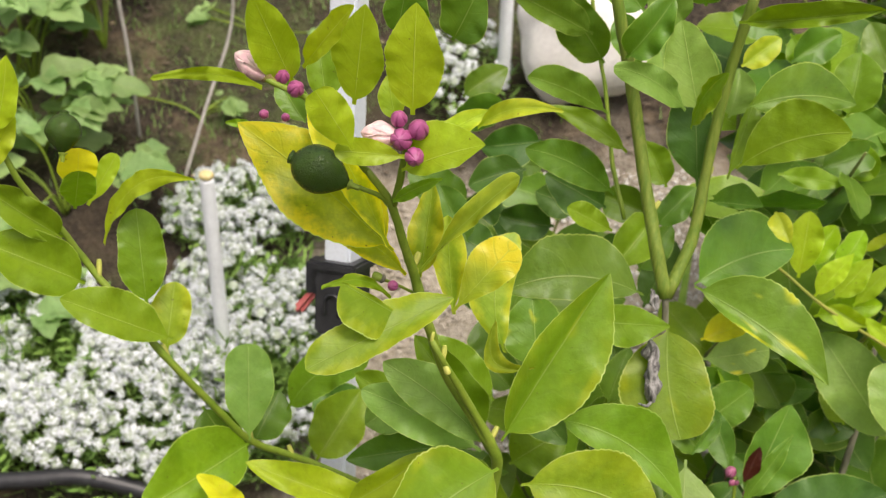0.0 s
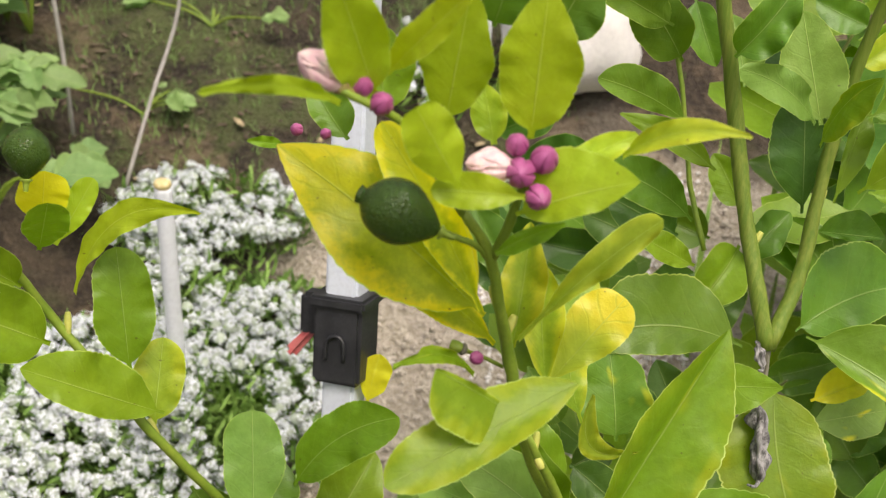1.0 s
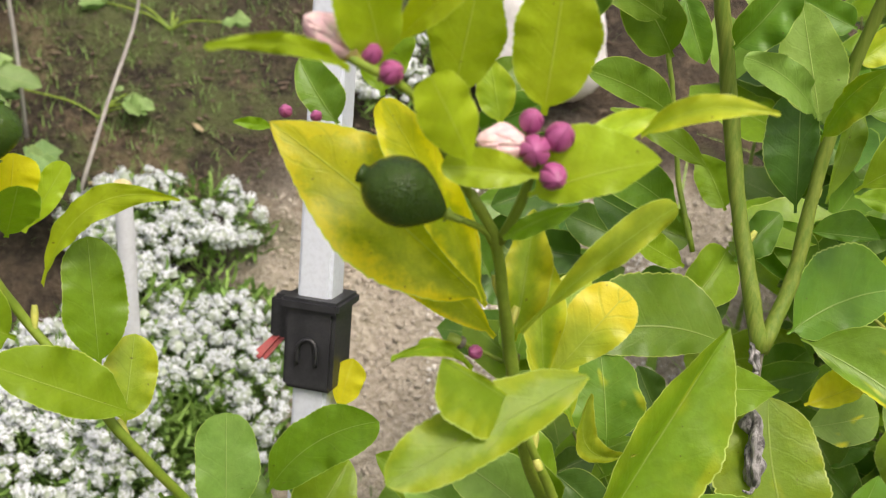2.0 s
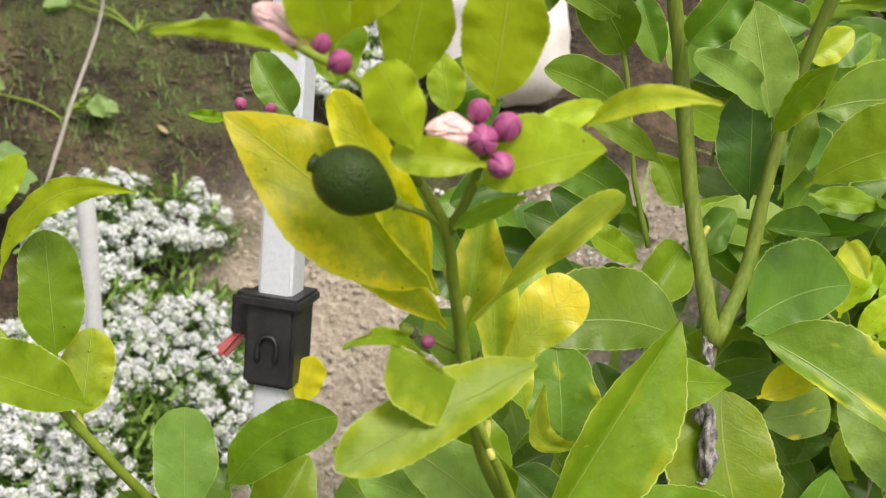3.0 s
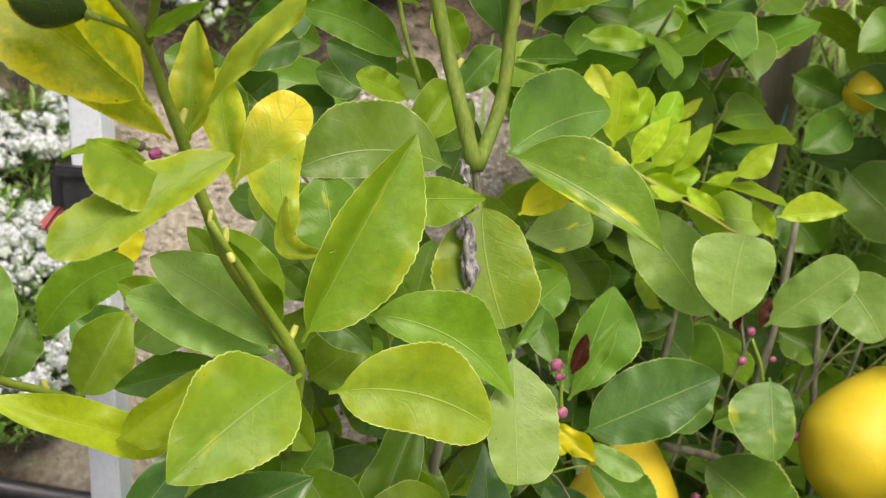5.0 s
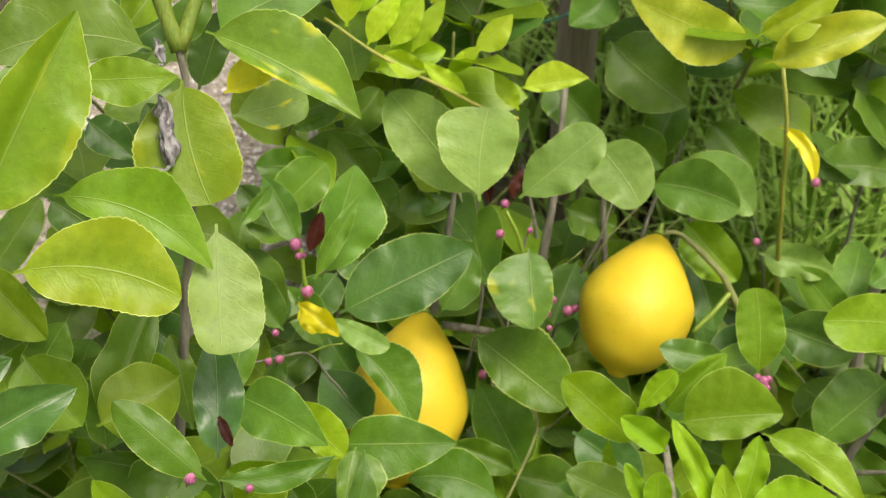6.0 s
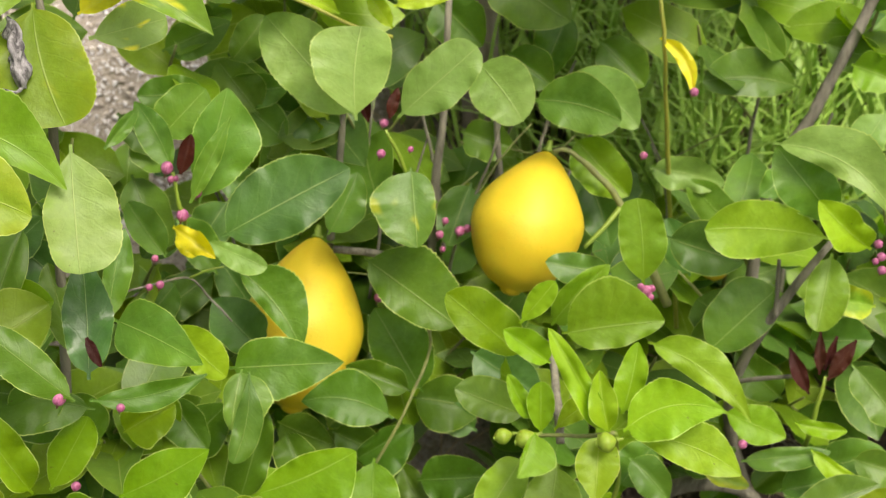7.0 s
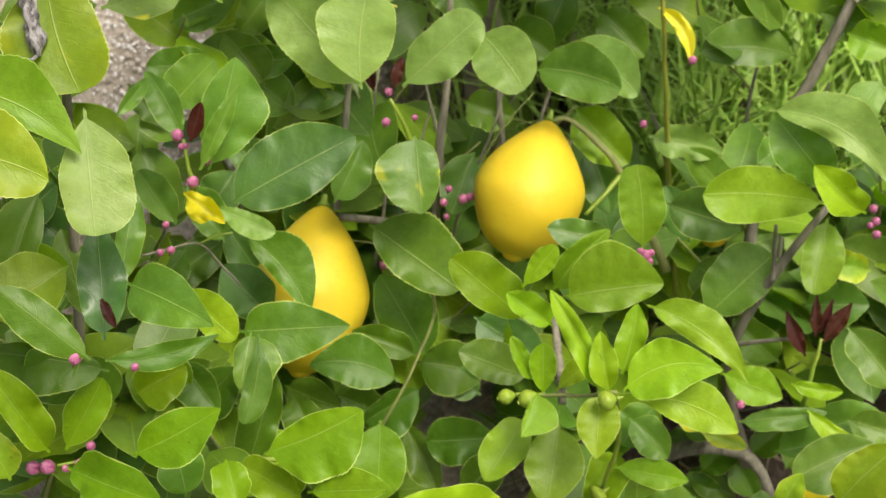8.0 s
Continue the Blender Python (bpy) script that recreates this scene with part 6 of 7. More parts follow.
leaf(b_left, (0.210, 0.543, 0.472), (0.274, 0.531, 0.502), (-0.40, -0.70, 0.60), 13, 30, "s", exact=True, bow=-0.033, shape=0.52, cups=(0.25,0.12), point=0.75, wave=0.04)
leaf(b_left, (0.219, 0.629, 0.500), (0.205, 0.600, 0.476), (0.01, -0.65, 0.76), 24, 8, "m", cup=0.18)
leaf(b_left, (0.223, 0.620, 0.505), (0.202, 0.583, 0.462), (-0.04, -0.75, 0.66), 11, 8, "m", exact=True, bow=0.065, shape=0.62, cups=(0.1,-0.3), point=0.5, wave=0.05)
leaf(b_left, (0.282, 0.833, 0.574), (0.330, 0.807, 0.564), (-0.32, -0.77, 0.55), 20, 20, "d", cup=0.18)
leaf(b_left, (0.245, 0.834, 0.595), (0.296, 0.817, 0.599), (-0.31, -0.83, 0.47), 12, 14, "m", cup=0.18)
leaf(b_left, (0.232, 0.521, 0.451), (0.281, 0.494, 0.466), (-0.49, -0.51, 0.71), 15, 8, "s", exact=True, shape=0.55, cups=(0.2,0.2), point=0.9)
leaf(b_left, (0.186, 0.548, 0.469), (0.186, 0.513, 0.458), (-0.02, -0.29, 0.96), 11, 13, "s", cup=0.25)
leaf(b_left, (0.193, 0.570, 0.441), (0.229, 0.534, 0.433), (-0.28, -0.48, 0.83), 12, 13, "s", cup=0.25)
leaf(b_left, (0.230, 0.564, 0.438), (0.209, 0.542, 0.420), (-0.00, -0.63, 0.77), 14, 12, "s", cup=0.25)
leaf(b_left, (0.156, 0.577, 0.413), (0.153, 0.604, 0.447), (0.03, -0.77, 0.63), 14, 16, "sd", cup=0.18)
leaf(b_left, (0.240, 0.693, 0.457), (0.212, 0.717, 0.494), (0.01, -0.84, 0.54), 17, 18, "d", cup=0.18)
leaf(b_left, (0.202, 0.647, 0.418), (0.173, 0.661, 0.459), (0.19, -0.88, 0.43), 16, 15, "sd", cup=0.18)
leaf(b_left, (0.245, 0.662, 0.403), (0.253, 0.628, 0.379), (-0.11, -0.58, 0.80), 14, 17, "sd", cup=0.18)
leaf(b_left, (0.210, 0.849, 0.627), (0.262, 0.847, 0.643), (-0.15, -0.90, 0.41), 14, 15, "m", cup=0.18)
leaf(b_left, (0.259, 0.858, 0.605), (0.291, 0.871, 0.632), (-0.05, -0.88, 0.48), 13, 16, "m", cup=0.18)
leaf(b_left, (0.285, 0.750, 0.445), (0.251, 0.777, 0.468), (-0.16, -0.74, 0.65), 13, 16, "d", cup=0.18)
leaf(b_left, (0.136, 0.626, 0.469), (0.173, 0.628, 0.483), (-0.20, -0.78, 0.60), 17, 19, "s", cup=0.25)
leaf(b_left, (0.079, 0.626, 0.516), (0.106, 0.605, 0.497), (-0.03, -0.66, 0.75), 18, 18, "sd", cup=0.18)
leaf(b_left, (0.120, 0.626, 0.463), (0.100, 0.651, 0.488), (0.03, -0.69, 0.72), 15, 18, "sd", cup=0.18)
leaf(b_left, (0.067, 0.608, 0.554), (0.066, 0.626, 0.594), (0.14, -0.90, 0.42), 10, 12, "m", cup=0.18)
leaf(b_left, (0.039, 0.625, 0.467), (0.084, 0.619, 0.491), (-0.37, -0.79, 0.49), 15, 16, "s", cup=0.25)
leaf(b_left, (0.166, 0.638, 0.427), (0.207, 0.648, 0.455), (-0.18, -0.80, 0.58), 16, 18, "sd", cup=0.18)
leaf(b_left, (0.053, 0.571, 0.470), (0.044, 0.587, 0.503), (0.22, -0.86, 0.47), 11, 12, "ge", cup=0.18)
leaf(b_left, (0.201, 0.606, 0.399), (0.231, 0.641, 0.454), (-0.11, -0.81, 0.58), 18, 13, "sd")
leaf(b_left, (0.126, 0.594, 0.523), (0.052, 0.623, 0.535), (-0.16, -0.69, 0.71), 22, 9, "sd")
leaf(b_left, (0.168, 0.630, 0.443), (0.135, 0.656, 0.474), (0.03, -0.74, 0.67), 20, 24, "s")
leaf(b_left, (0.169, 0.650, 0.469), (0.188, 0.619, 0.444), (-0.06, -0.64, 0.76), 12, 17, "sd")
leaf(b_left, (0.193, 0.658, 0.602), (0.214, 0.635, 0.589), (-0.23, -0.65, 0.73), 7, 7, "Y", cup=0.5, wave=0.25)
leaf(b_left, (0.203, 0.663, 0.636), (0.214, 0.675, 0.656), (-0.02, -0.84, 0.55), 5, 5, "r", cup=0.3)
leaf(b_left, (0.134, 0.564, 0.603), (0.139, 0.552, 0.590), (0.04, -0.74, 0.67), 3, 3, "r")
leaf(b_left, (0.172, 0.785, 0.566), (0.186, 0.737, 0.526), (-0.06, -0.65, 0.76), 16, 16, "m")
leaf(b_left, (0.164, 0.802, 0.535), (0.176, 0.825, 0.569), (0.03, -0.83, 0.56), 13, 15, "m")
leaf(b_left, (0.198, 0.775, 0.529), (0.168, 0.765, 0.507), (-0.09, -0.86, 0.50), 14, 14, "d")
leaf(b_left, (0.235, 0.805, 0.612), (0.186, 0.808, 0.616), (-0.02, -0.88, 0.47), 15, 14, "m")
leaf(b_left, (0.238, 0.789, 0.527), (0.205, 0.771, 0.494), (-0.08, -0.85, 0.53), 16, 16, "d")
leaf(b_left, (0.219, 0.751, 0.489), (0.198, 0.784, 0.524), (-0.08, -0.75, 0.66), 13, 15, "m")
leaf(b_left, (0.264, 0.790, 0.521), (0.234, 0.804, 0.545), (-0.01, -0.87, 0.49), 15, 15, "d")
leaf(b_left, (0.172, 0.753, 0.460), (0.215, 0.760, 0.483), (-0.15, -0.83, 0.53), 16, 16, "d")
leaf(b_left, (0.189, 0.756, 0.486), (0.154, 0.745, 0.460), (-0.11, -0.85, 0.52), 15, 15, "m")
leaf(b_left, (0.101, 0.779, 0.502), (0.088, 0.807, 0.533), (0.03, -0.73, 0.68), 15, 15, "m")
leaf(b_left, (0.185, 0.727, 0.398), (0.226, 0.737, 0.425), (-0.17, -0.81, 0.57), 16, 17, "d")
leaf(b_left, (0.288, 0.802, 0.560), (0.261, 0.829, 0.585), (-0.21, -0.77, 0.61), 16, 16, "m")
leaf(b_left, (0.322, 0.812, 0.568), (0.316, 0.832, 0.608), (-0.13, -0.89, 0.43), 17, 17, "g")
leaf(b_left, (0.248, 0.774, 0.421), (0.224, 0.801, 0.468), (-0.03, -0.87, 0.49), 15, 15, "d")
leaf(b_left, (0.217, 0.805, 0.419), (0.249, 0.816, 0.463), (-0.28, -0.87, 0.42), 15, 15, "m")
leaf(b_left, (0.186, 0.771, 0.431), (0.180, 0.799, 0.467), (-0.05, -0.80, 0.60), 14, 14, "m")
leaf(b_left, (0.041, 0.779, 0.479), (0.053, 0.790, 0.499), (0.01, -0.87, 0.49), 12, 12, "m")
leaf(b_left, (0.116, 0.655, 0.560), (0.053, 0.660, 0.545), (-0.20, -0.78, 0.60), 22, 17, "p", cup=0.3)
leaf(b_left, (0.022, 0.682, 0.600), (0.046, 0.637, 0.545), (0.10, -0.75, 0.65), 18, 19, "g", cup=0.3)
leaf(b_left, (0.195, 0.671, 0.590), (0.204, 0.660, 0.575), (0.05, -0.80, 0.60), 6, 7, "Y", exact=True, shape=0.5, cups=(0.5,0.6), point=0.4, wave=0.16)
leaf(b_left, (0.118, 0.630, 0.538), (0.113, 0.666, 0.587), (0.08, -0.80, 0.59), 11, 10, "sd", exact=True, shape=0.5, cups=(0.2,0.2))
bud(b_left, (0.196, 0.672, 0.637), (0.28, -0.28, 0.92), 3.9, "pink")
bud(b_left, (0.197, 0.669, 0.630), (0.28, -0.28, 0.92), 2.3, "pink")
bud(b_left, (0.200, 0.669, 0.630), (0.28, -0.28, 0.92), 1.9, "pink")
bud(b_left, (0.212, 0.681, 0.609), (0.27, -0.25, 0.93), 3.0, "pink")
bud(b_left, (0.200, 0.665, 0.605), (0.28, -0.25, 0.93), 3.9, "pink")
bud(b_left, (0.178, 0.660, 0.558), (0.29, -0.22, 0.93), 2.7, "pink")
bud(b_left, (0.171, 0.661, 0.557), (0.29, -0.22, 0.93), 2.4, "pink")
bud(b_left, (0.178, 0.670, 0.572), (0.29, -0.23, 0.93), 2.4, "pink")
bud(b_left, (0.114, 0.542, 0.582), (0.31, -0.25, 0.92), 3.8, "pink")
bud(b_left, (0.145, 0.540, 0.568), (0.29, -0.23, 0.93), 2.4, "pink")
bud(b_left, (0.104, 0.585, 0.471), (0.32, -0.16, 0.93), 3.0, "pink")
b_front = stem("branch", bush, STEM_GREEN, [(0.440, 0.541, 0.338, 1.7), (0.442, 0.526, 0.393, 1.7), (0.446, 0.520, 0.431, 1.6), (0.441, 0.516, 0.468, 1.5), (0.436, 0.510, 0.489, 1.7)])
stem("branch", bush, STEM_TWIG, [(0.436, 0.510, 0.489, 1.5), (0.422, 0.523, 0.478, 1.3), (0.407, 0.535, 0.472, 1.3), (0.390, 0.548, 0.464, 1.0)])
stem("branch", bush, STEM_BARK, [(0.416, 0.550, 0.447, 3.0), (0.421, 0.571, 0.462, 3.2), (0.428, 0.599, 0.471, 2.6), (0.434, 0.625, 0.471, 2.0)])
leaf(b_front, (0.501, 0.620, 0.509), (0.503, 0.645, 0.566), (-0.37, -0.85, 0.38), 16, 17, "g", exact=True, bow=-0.029, shape=0.55, cups=(0.12,0.15), point=0.42)
leaf(b_front, (0.434, 0.621, 0.489), (0.476, 0.623, 0.531), (-0.45, -0.75, 0.49), 10, 13, "g", cup=0.25)
leaf(b_front, (0.433, 0.598, 0.500), (0.496, 0.573, 0.515), (-0.41, -0.67, 0.62), 30, 14, "g", cup=0.25)
leaf(b_front, (0.406, 0.600, 0.485), (0.361, 0.628, 0.530), (-0.06, -0.87, 0.48), 14, 20, "s", exact=True, shape=0.5, cups=(0.2,0.25), point=0.6)
leaf(b_front, (0.403, 0.599, 0.516), (0.427, 0.598, 0.547), (-0.51, -0.78, 0.36), 8, 8, "k", exact=True, shape=0.6, cups=(0.15,0.2), point=0.55)
leaf(b_front, (0.419, 0.582, 0.491), (0.391, 0.596, 0.516), (-0.03, -0.89, 0.46), 8, 12, "k", cup=0.3)
leaf(b_front, (0.433, 0.514, 0.485), (0.406, 0.551, 0.548), (-0.19, -0.88, 0.44), 9, 7, "k", cup=0.3)
leaf(b_front, (0.431, 0.508, 0.493), (0.431, 0.528, 0.527), (-0.31, -0.82, 0.49), 9, 9, "k", cup=0.3)
leaf(b_front, (0.449, 0.529, 0.484), (0.466, 0.549, 0.524), (-0.38, -0.74, 0.55), 10, 10, "k", cup=0.3)
leaf(b_front, (0.438, 0.502, 0.497), (0.494, 0.479, 0.519), (-0.50, -0.60, 0.63), 18, 19, "k", exact=True, bow=0.155, shape=0.42, cups=(0.2,0.25), point=0.9)
leaf(b_front, (0.441, 0.507, 0.487), (0.504, 0.466, 0.473), (-0.28, -0.67, 0.69), 18, 14, "k", exact=True, bow=0.098, shape=0.62, cups=(0.15,0.15), point=0.9)
leaf(b_front, (0.400, 0.546, 0.465), (0.404, 0.559, 0.499), (-0.31, -0.88, 0.37), 9, 9, "k", exact=True, shape=0.55, cups=(0.2,0.2), point=0.55)
leaf(b_front, (0.409, 0.545, 0.466), (0.440, 0.541, 0.488), (-0.49, -0.67, 0.56), 9, 7, "k", exact=True, bow=0.078, shape=0.6, cups=(0.3,0.15), point=0.75)
leaf(b_front, (0.399, 0.556, 0.469), (0.385, 0.571, 0.500), (-0.12, -0.91, 0.39), 6, 7, "k", cup=0.3)
leaf(b_front, (0.404, 0.586, 0.443), (0.358, 0.604, 0.466), (-0.02, -0.81, 0.59), 13, 17, "m", exact=True, shape=0.5, cups=(0.2,0.2), point=0.75)
leaf(b_front, (0.394, 0.541, 0.473), (0.374, 0.517, 0.460), (-0.06, -0.44, 0.89), 21, 3, "k", exact=True, shape=0.48, cups=(0.15,0.4), point=0.9)
leaf(b_front, (0.425, 0.509, 0.492), (0.410, 0.476, 0.470), (-0.21, -0.48, 0.85), 14, 14, "k", exact=True, shape=0.45, cups=(0.15,0.15), point=0.85)
leaf(b_front, (0.410, 0.539, 0.441), (0.386, 0.497, 0.408), (-0.18, -0.55, 0.82), 20, 20, "g", exact=True, shape=0.5, cups=(0.15,0.15), point=0.8)
leaf(b_front, (0.393, 0.561, 0.431), (0.354, 0.533, 0.408), (-0.09, -0.57, 0.82), 13, 16, "g", cup=0.25)
leaf(b_front, (0.493, 0.589, 0.484), (0.543, 0.525, 0.452), (-0.39, -0.63, 0.67), 17, 10, "g", exact=True, bow=0.101, shape=0.42, cups=(0.2,0.3), point=0.95, wave=0.05)
leaf(b_front, (0.350, 0.466, 0.454), (0.281, 0.475, 0.475), (0.12, -0.70, 0.70), 15, 15, "k", cup=0.3)
leaf(b_front, (0.452, 0.536, 0.387), (0.499, 0.512, 0.381), (-0.24, -0.64, 0.73), 12, 10, "s", exact=True, shape=0.55, cups=(0.2,0.15), point=0.85)
leaf(b_front, (0.397, 0.695, 0.413), (0.442, 0.660, 0.384), (-0.18, -0.76, 0.63), 18, 18, "d", cup=0.18)
leaf(b_front, (0.390, 0.658, 0.364), (0.356, 0.684, 0.386), (-0.15, -0.74, 0.66), 16, 16, "d", cup=0.18)
leaf(b_front, (0.463, 0.550, 0.384), (0.429, 0.527, 0.360), (-0.20, -0.56, 0.81), 15, 15, "s", cup=0.25)
leaf(b_front, (0.349, 0.570, 0.354), (0.385, 0.573, 0.387), (-0.45, -0.70, 0.56), 15, 15, "sd", cup=0.18)
leaf(b_front, (0.469, 0.553, 0.414), (0.488, 0.525, 0.394), (-0.28, -0.69, 0.67), 14, 12, "m")
fruit(b_front, (0.417, 0.496, 0.498), (0.430, 0.494, 0.500), 6.4, "tiny")
fruit(b_front, (0.381, 0.544, 0.464), (0.396, 0.543, 0.468), 6.4, "tiny")
fruit(b_front, (0.370, 0.555, 0.461), (0.383, 0.553, 0.463), 5.4, "tiny")
b_mid = stem("branch", bush, STEM_GREEN, [(0.371, 0.740, 0.446, 2.4), (0.363, 0.712, 0.536, 1.8), (0.354, 0.707, 0.586, 1.5), (0.344, 0.711, 0.613, 1.3)])
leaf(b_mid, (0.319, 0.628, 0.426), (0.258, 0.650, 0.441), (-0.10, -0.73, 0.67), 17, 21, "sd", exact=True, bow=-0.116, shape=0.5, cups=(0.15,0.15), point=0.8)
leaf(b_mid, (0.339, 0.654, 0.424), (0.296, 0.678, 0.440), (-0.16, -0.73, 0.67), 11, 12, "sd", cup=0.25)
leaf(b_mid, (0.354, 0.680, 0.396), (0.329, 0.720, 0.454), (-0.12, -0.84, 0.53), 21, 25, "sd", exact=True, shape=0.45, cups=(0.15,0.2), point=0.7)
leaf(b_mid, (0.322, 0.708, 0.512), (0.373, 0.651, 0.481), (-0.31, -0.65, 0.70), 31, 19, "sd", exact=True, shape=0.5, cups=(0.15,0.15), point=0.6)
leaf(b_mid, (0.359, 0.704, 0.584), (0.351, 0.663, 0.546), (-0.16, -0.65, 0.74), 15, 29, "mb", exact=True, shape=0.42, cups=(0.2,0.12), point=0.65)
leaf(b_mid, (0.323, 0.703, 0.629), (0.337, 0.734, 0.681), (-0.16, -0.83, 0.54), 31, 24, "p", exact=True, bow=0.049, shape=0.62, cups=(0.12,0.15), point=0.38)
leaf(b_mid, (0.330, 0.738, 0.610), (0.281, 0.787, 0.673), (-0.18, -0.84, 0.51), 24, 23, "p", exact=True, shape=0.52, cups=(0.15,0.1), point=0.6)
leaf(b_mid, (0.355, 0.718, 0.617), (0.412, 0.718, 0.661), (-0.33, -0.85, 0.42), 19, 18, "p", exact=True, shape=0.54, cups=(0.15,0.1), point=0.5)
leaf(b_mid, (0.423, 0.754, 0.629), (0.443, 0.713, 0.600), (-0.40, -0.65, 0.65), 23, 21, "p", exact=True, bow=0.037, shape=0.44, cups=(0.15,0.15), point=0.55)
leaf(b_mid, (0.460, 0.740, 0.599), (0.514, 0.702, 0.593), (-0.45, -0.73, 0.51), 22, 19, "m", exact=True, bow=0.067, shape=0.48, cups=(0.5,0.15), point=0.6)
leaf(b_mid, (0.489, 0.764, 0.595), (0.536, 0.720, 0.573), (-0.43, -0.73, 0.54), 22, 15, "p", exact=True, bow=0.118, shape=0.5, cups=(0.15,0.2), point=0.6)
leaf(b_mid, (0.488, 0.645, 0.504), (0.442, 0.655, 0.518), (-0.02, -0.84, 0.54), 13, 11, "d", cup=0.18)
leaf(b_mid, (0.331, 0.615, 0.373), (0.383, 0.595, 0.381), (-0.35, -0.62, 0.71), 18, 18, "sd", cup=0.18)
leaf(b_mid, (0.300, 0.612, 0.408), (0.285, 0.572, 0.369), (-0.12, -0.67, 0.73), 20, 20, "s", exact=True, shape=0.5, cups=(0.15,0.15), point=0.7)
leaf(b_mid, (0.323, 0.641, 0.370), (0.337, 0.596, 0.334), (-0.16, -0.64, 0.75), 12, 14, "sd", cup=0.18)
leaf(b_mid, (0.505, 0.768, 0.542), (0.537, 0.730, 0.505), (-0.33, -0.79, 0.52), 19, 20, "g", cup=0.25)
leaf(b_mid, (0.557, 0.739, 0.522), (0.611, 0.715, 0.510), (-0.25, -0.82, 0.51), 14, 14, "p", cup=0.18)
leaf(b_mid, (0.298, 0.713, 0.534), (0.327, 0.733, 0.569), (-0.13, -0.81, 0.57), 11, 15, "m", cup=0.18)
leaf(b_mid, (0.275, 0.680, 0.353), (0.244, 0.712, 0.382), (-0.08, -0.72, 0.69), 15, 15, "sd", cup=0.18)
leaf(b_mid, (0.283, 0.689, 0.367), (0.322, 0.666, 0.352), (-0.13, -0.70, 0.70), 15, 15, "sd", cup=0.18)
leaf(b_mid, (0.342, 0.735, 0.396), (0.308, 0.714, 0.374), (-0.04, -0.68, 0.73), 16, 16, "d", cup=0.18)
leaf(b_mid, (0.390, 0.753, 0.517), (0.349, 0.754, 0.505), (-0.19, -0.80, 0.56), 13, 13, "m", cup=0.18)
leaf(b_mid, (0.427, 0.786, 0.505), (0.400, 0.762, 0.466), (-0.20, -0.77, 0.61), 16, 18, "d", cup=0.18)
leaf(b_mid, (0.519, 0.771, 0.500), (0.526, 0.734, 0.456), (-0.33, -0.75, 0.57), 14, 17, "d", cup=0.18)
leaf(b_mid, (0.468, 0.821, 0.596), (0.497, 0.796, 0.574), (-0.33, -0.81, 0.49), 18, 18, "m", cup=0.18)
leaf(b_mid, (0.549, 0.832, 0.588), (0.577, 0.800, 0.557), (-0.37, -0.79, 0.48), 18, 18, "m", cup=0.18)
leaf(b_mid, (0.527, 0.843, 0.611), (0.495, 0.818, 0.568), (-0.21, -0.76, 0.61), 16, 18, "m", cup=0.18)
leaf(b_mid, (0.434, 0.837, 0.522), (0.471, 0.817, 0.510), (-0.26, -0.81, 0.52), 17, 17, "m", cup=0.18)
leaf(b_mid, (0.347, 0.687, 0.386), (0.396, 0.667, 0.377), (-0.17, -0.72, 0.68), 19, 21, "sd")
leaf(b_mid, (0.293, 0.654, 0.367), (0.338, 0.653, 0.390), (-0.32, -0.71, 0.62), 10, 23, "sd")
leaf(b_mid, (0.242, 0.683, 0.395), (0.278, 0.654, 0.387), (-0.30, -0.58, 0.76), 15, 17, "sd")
leaf(b_mid, (0.333, 0.713, 0.620), (0.332, 0.730, 0.641), (-0.18, -0.77, 0.61), 3, 5, "r", cup=0.3)
leaf(b_mid, (0.347, 0.710, 0.622), (0.357, 0.721, 0.638), (-0.14, -0.79, 0.59), 4, 4, "r", cup=0.3)
leaf(b_mid, (0.152, 0.836, 0.748), (0.120, 0.850, 0.757), (-0.24, -0.86, 0.44), 14, 15, "m")
leaf(b_mid, (0.353, 0.944, 0.704), (0.314, 0.934, 0.692), (0.08, -0.85, 0.53), 18, 18, "m")
leaf(b_mid, (0.271, 0.811, 0.583), (0.249, 0.842, 0.615), (-0.18, -0.76, 0.62), 17, 17, "m")
fruit(b_mid, (0.253, 0.686, 0.396), (0.297, 0.759, 0.501), 44.7, "ripe")
bud(b_mid, (0.344, 0.714, 0.617), (0.17, -0.38, 0.91), 3.1, "pink")
bud(b_mid, (0.393, 0.743, 0.505), (0.17, -0.28, 0.94), 2.7, "pink")
bud(b_mid, (0.387, 0.738, 0.497), (0.17, -0.28, 0.95), 3.1, "pink")
bud(b_mid, (0.402, 0.735, 0.499), (0.16, -0.27, 0.95), 3.8, "pink")
bud(b_mid, (0.408, 0.735, 0.500), (0.16, -0.27, 0.95), 3.1, "pink")
bud(b_mid, (0.388, 0.735, 0.485), (0.18, -0.27, 0.95), 2.3, "pink")
bud(b_mid, (0.335, 0.731, 0.454), (0.21, -0.25, 0.94), 3.5, "pink")
bud(b_mid, (0.340, 0.711, 0.595), (0.18, -0.36, 0.91), 3.1, "pink")
bud(b_mid, (0.360, 0.707, 0.597), (0.16, -0.36, 0.92), 2.1, "pink")
b_wood = stem("branch", bush, STEM_BARK, [(0.380, 0.776, 0.313, 4.3), (0.396, 0.786, 0.495, 3.7), (0.409, 0.798, 0.564, 3.1), (0.423, 0.824, 0.650, 2.5)])
b_wood2 = stem("branch", bush, STEM_BARK, [(0.284, 0.804, 0.316, 3.7), (0.317, 0.800, 0.486, 3.1), (0.332, 0.812, 0.556, 2.5), (0.346, 0.839, 0.628, 1.9)])
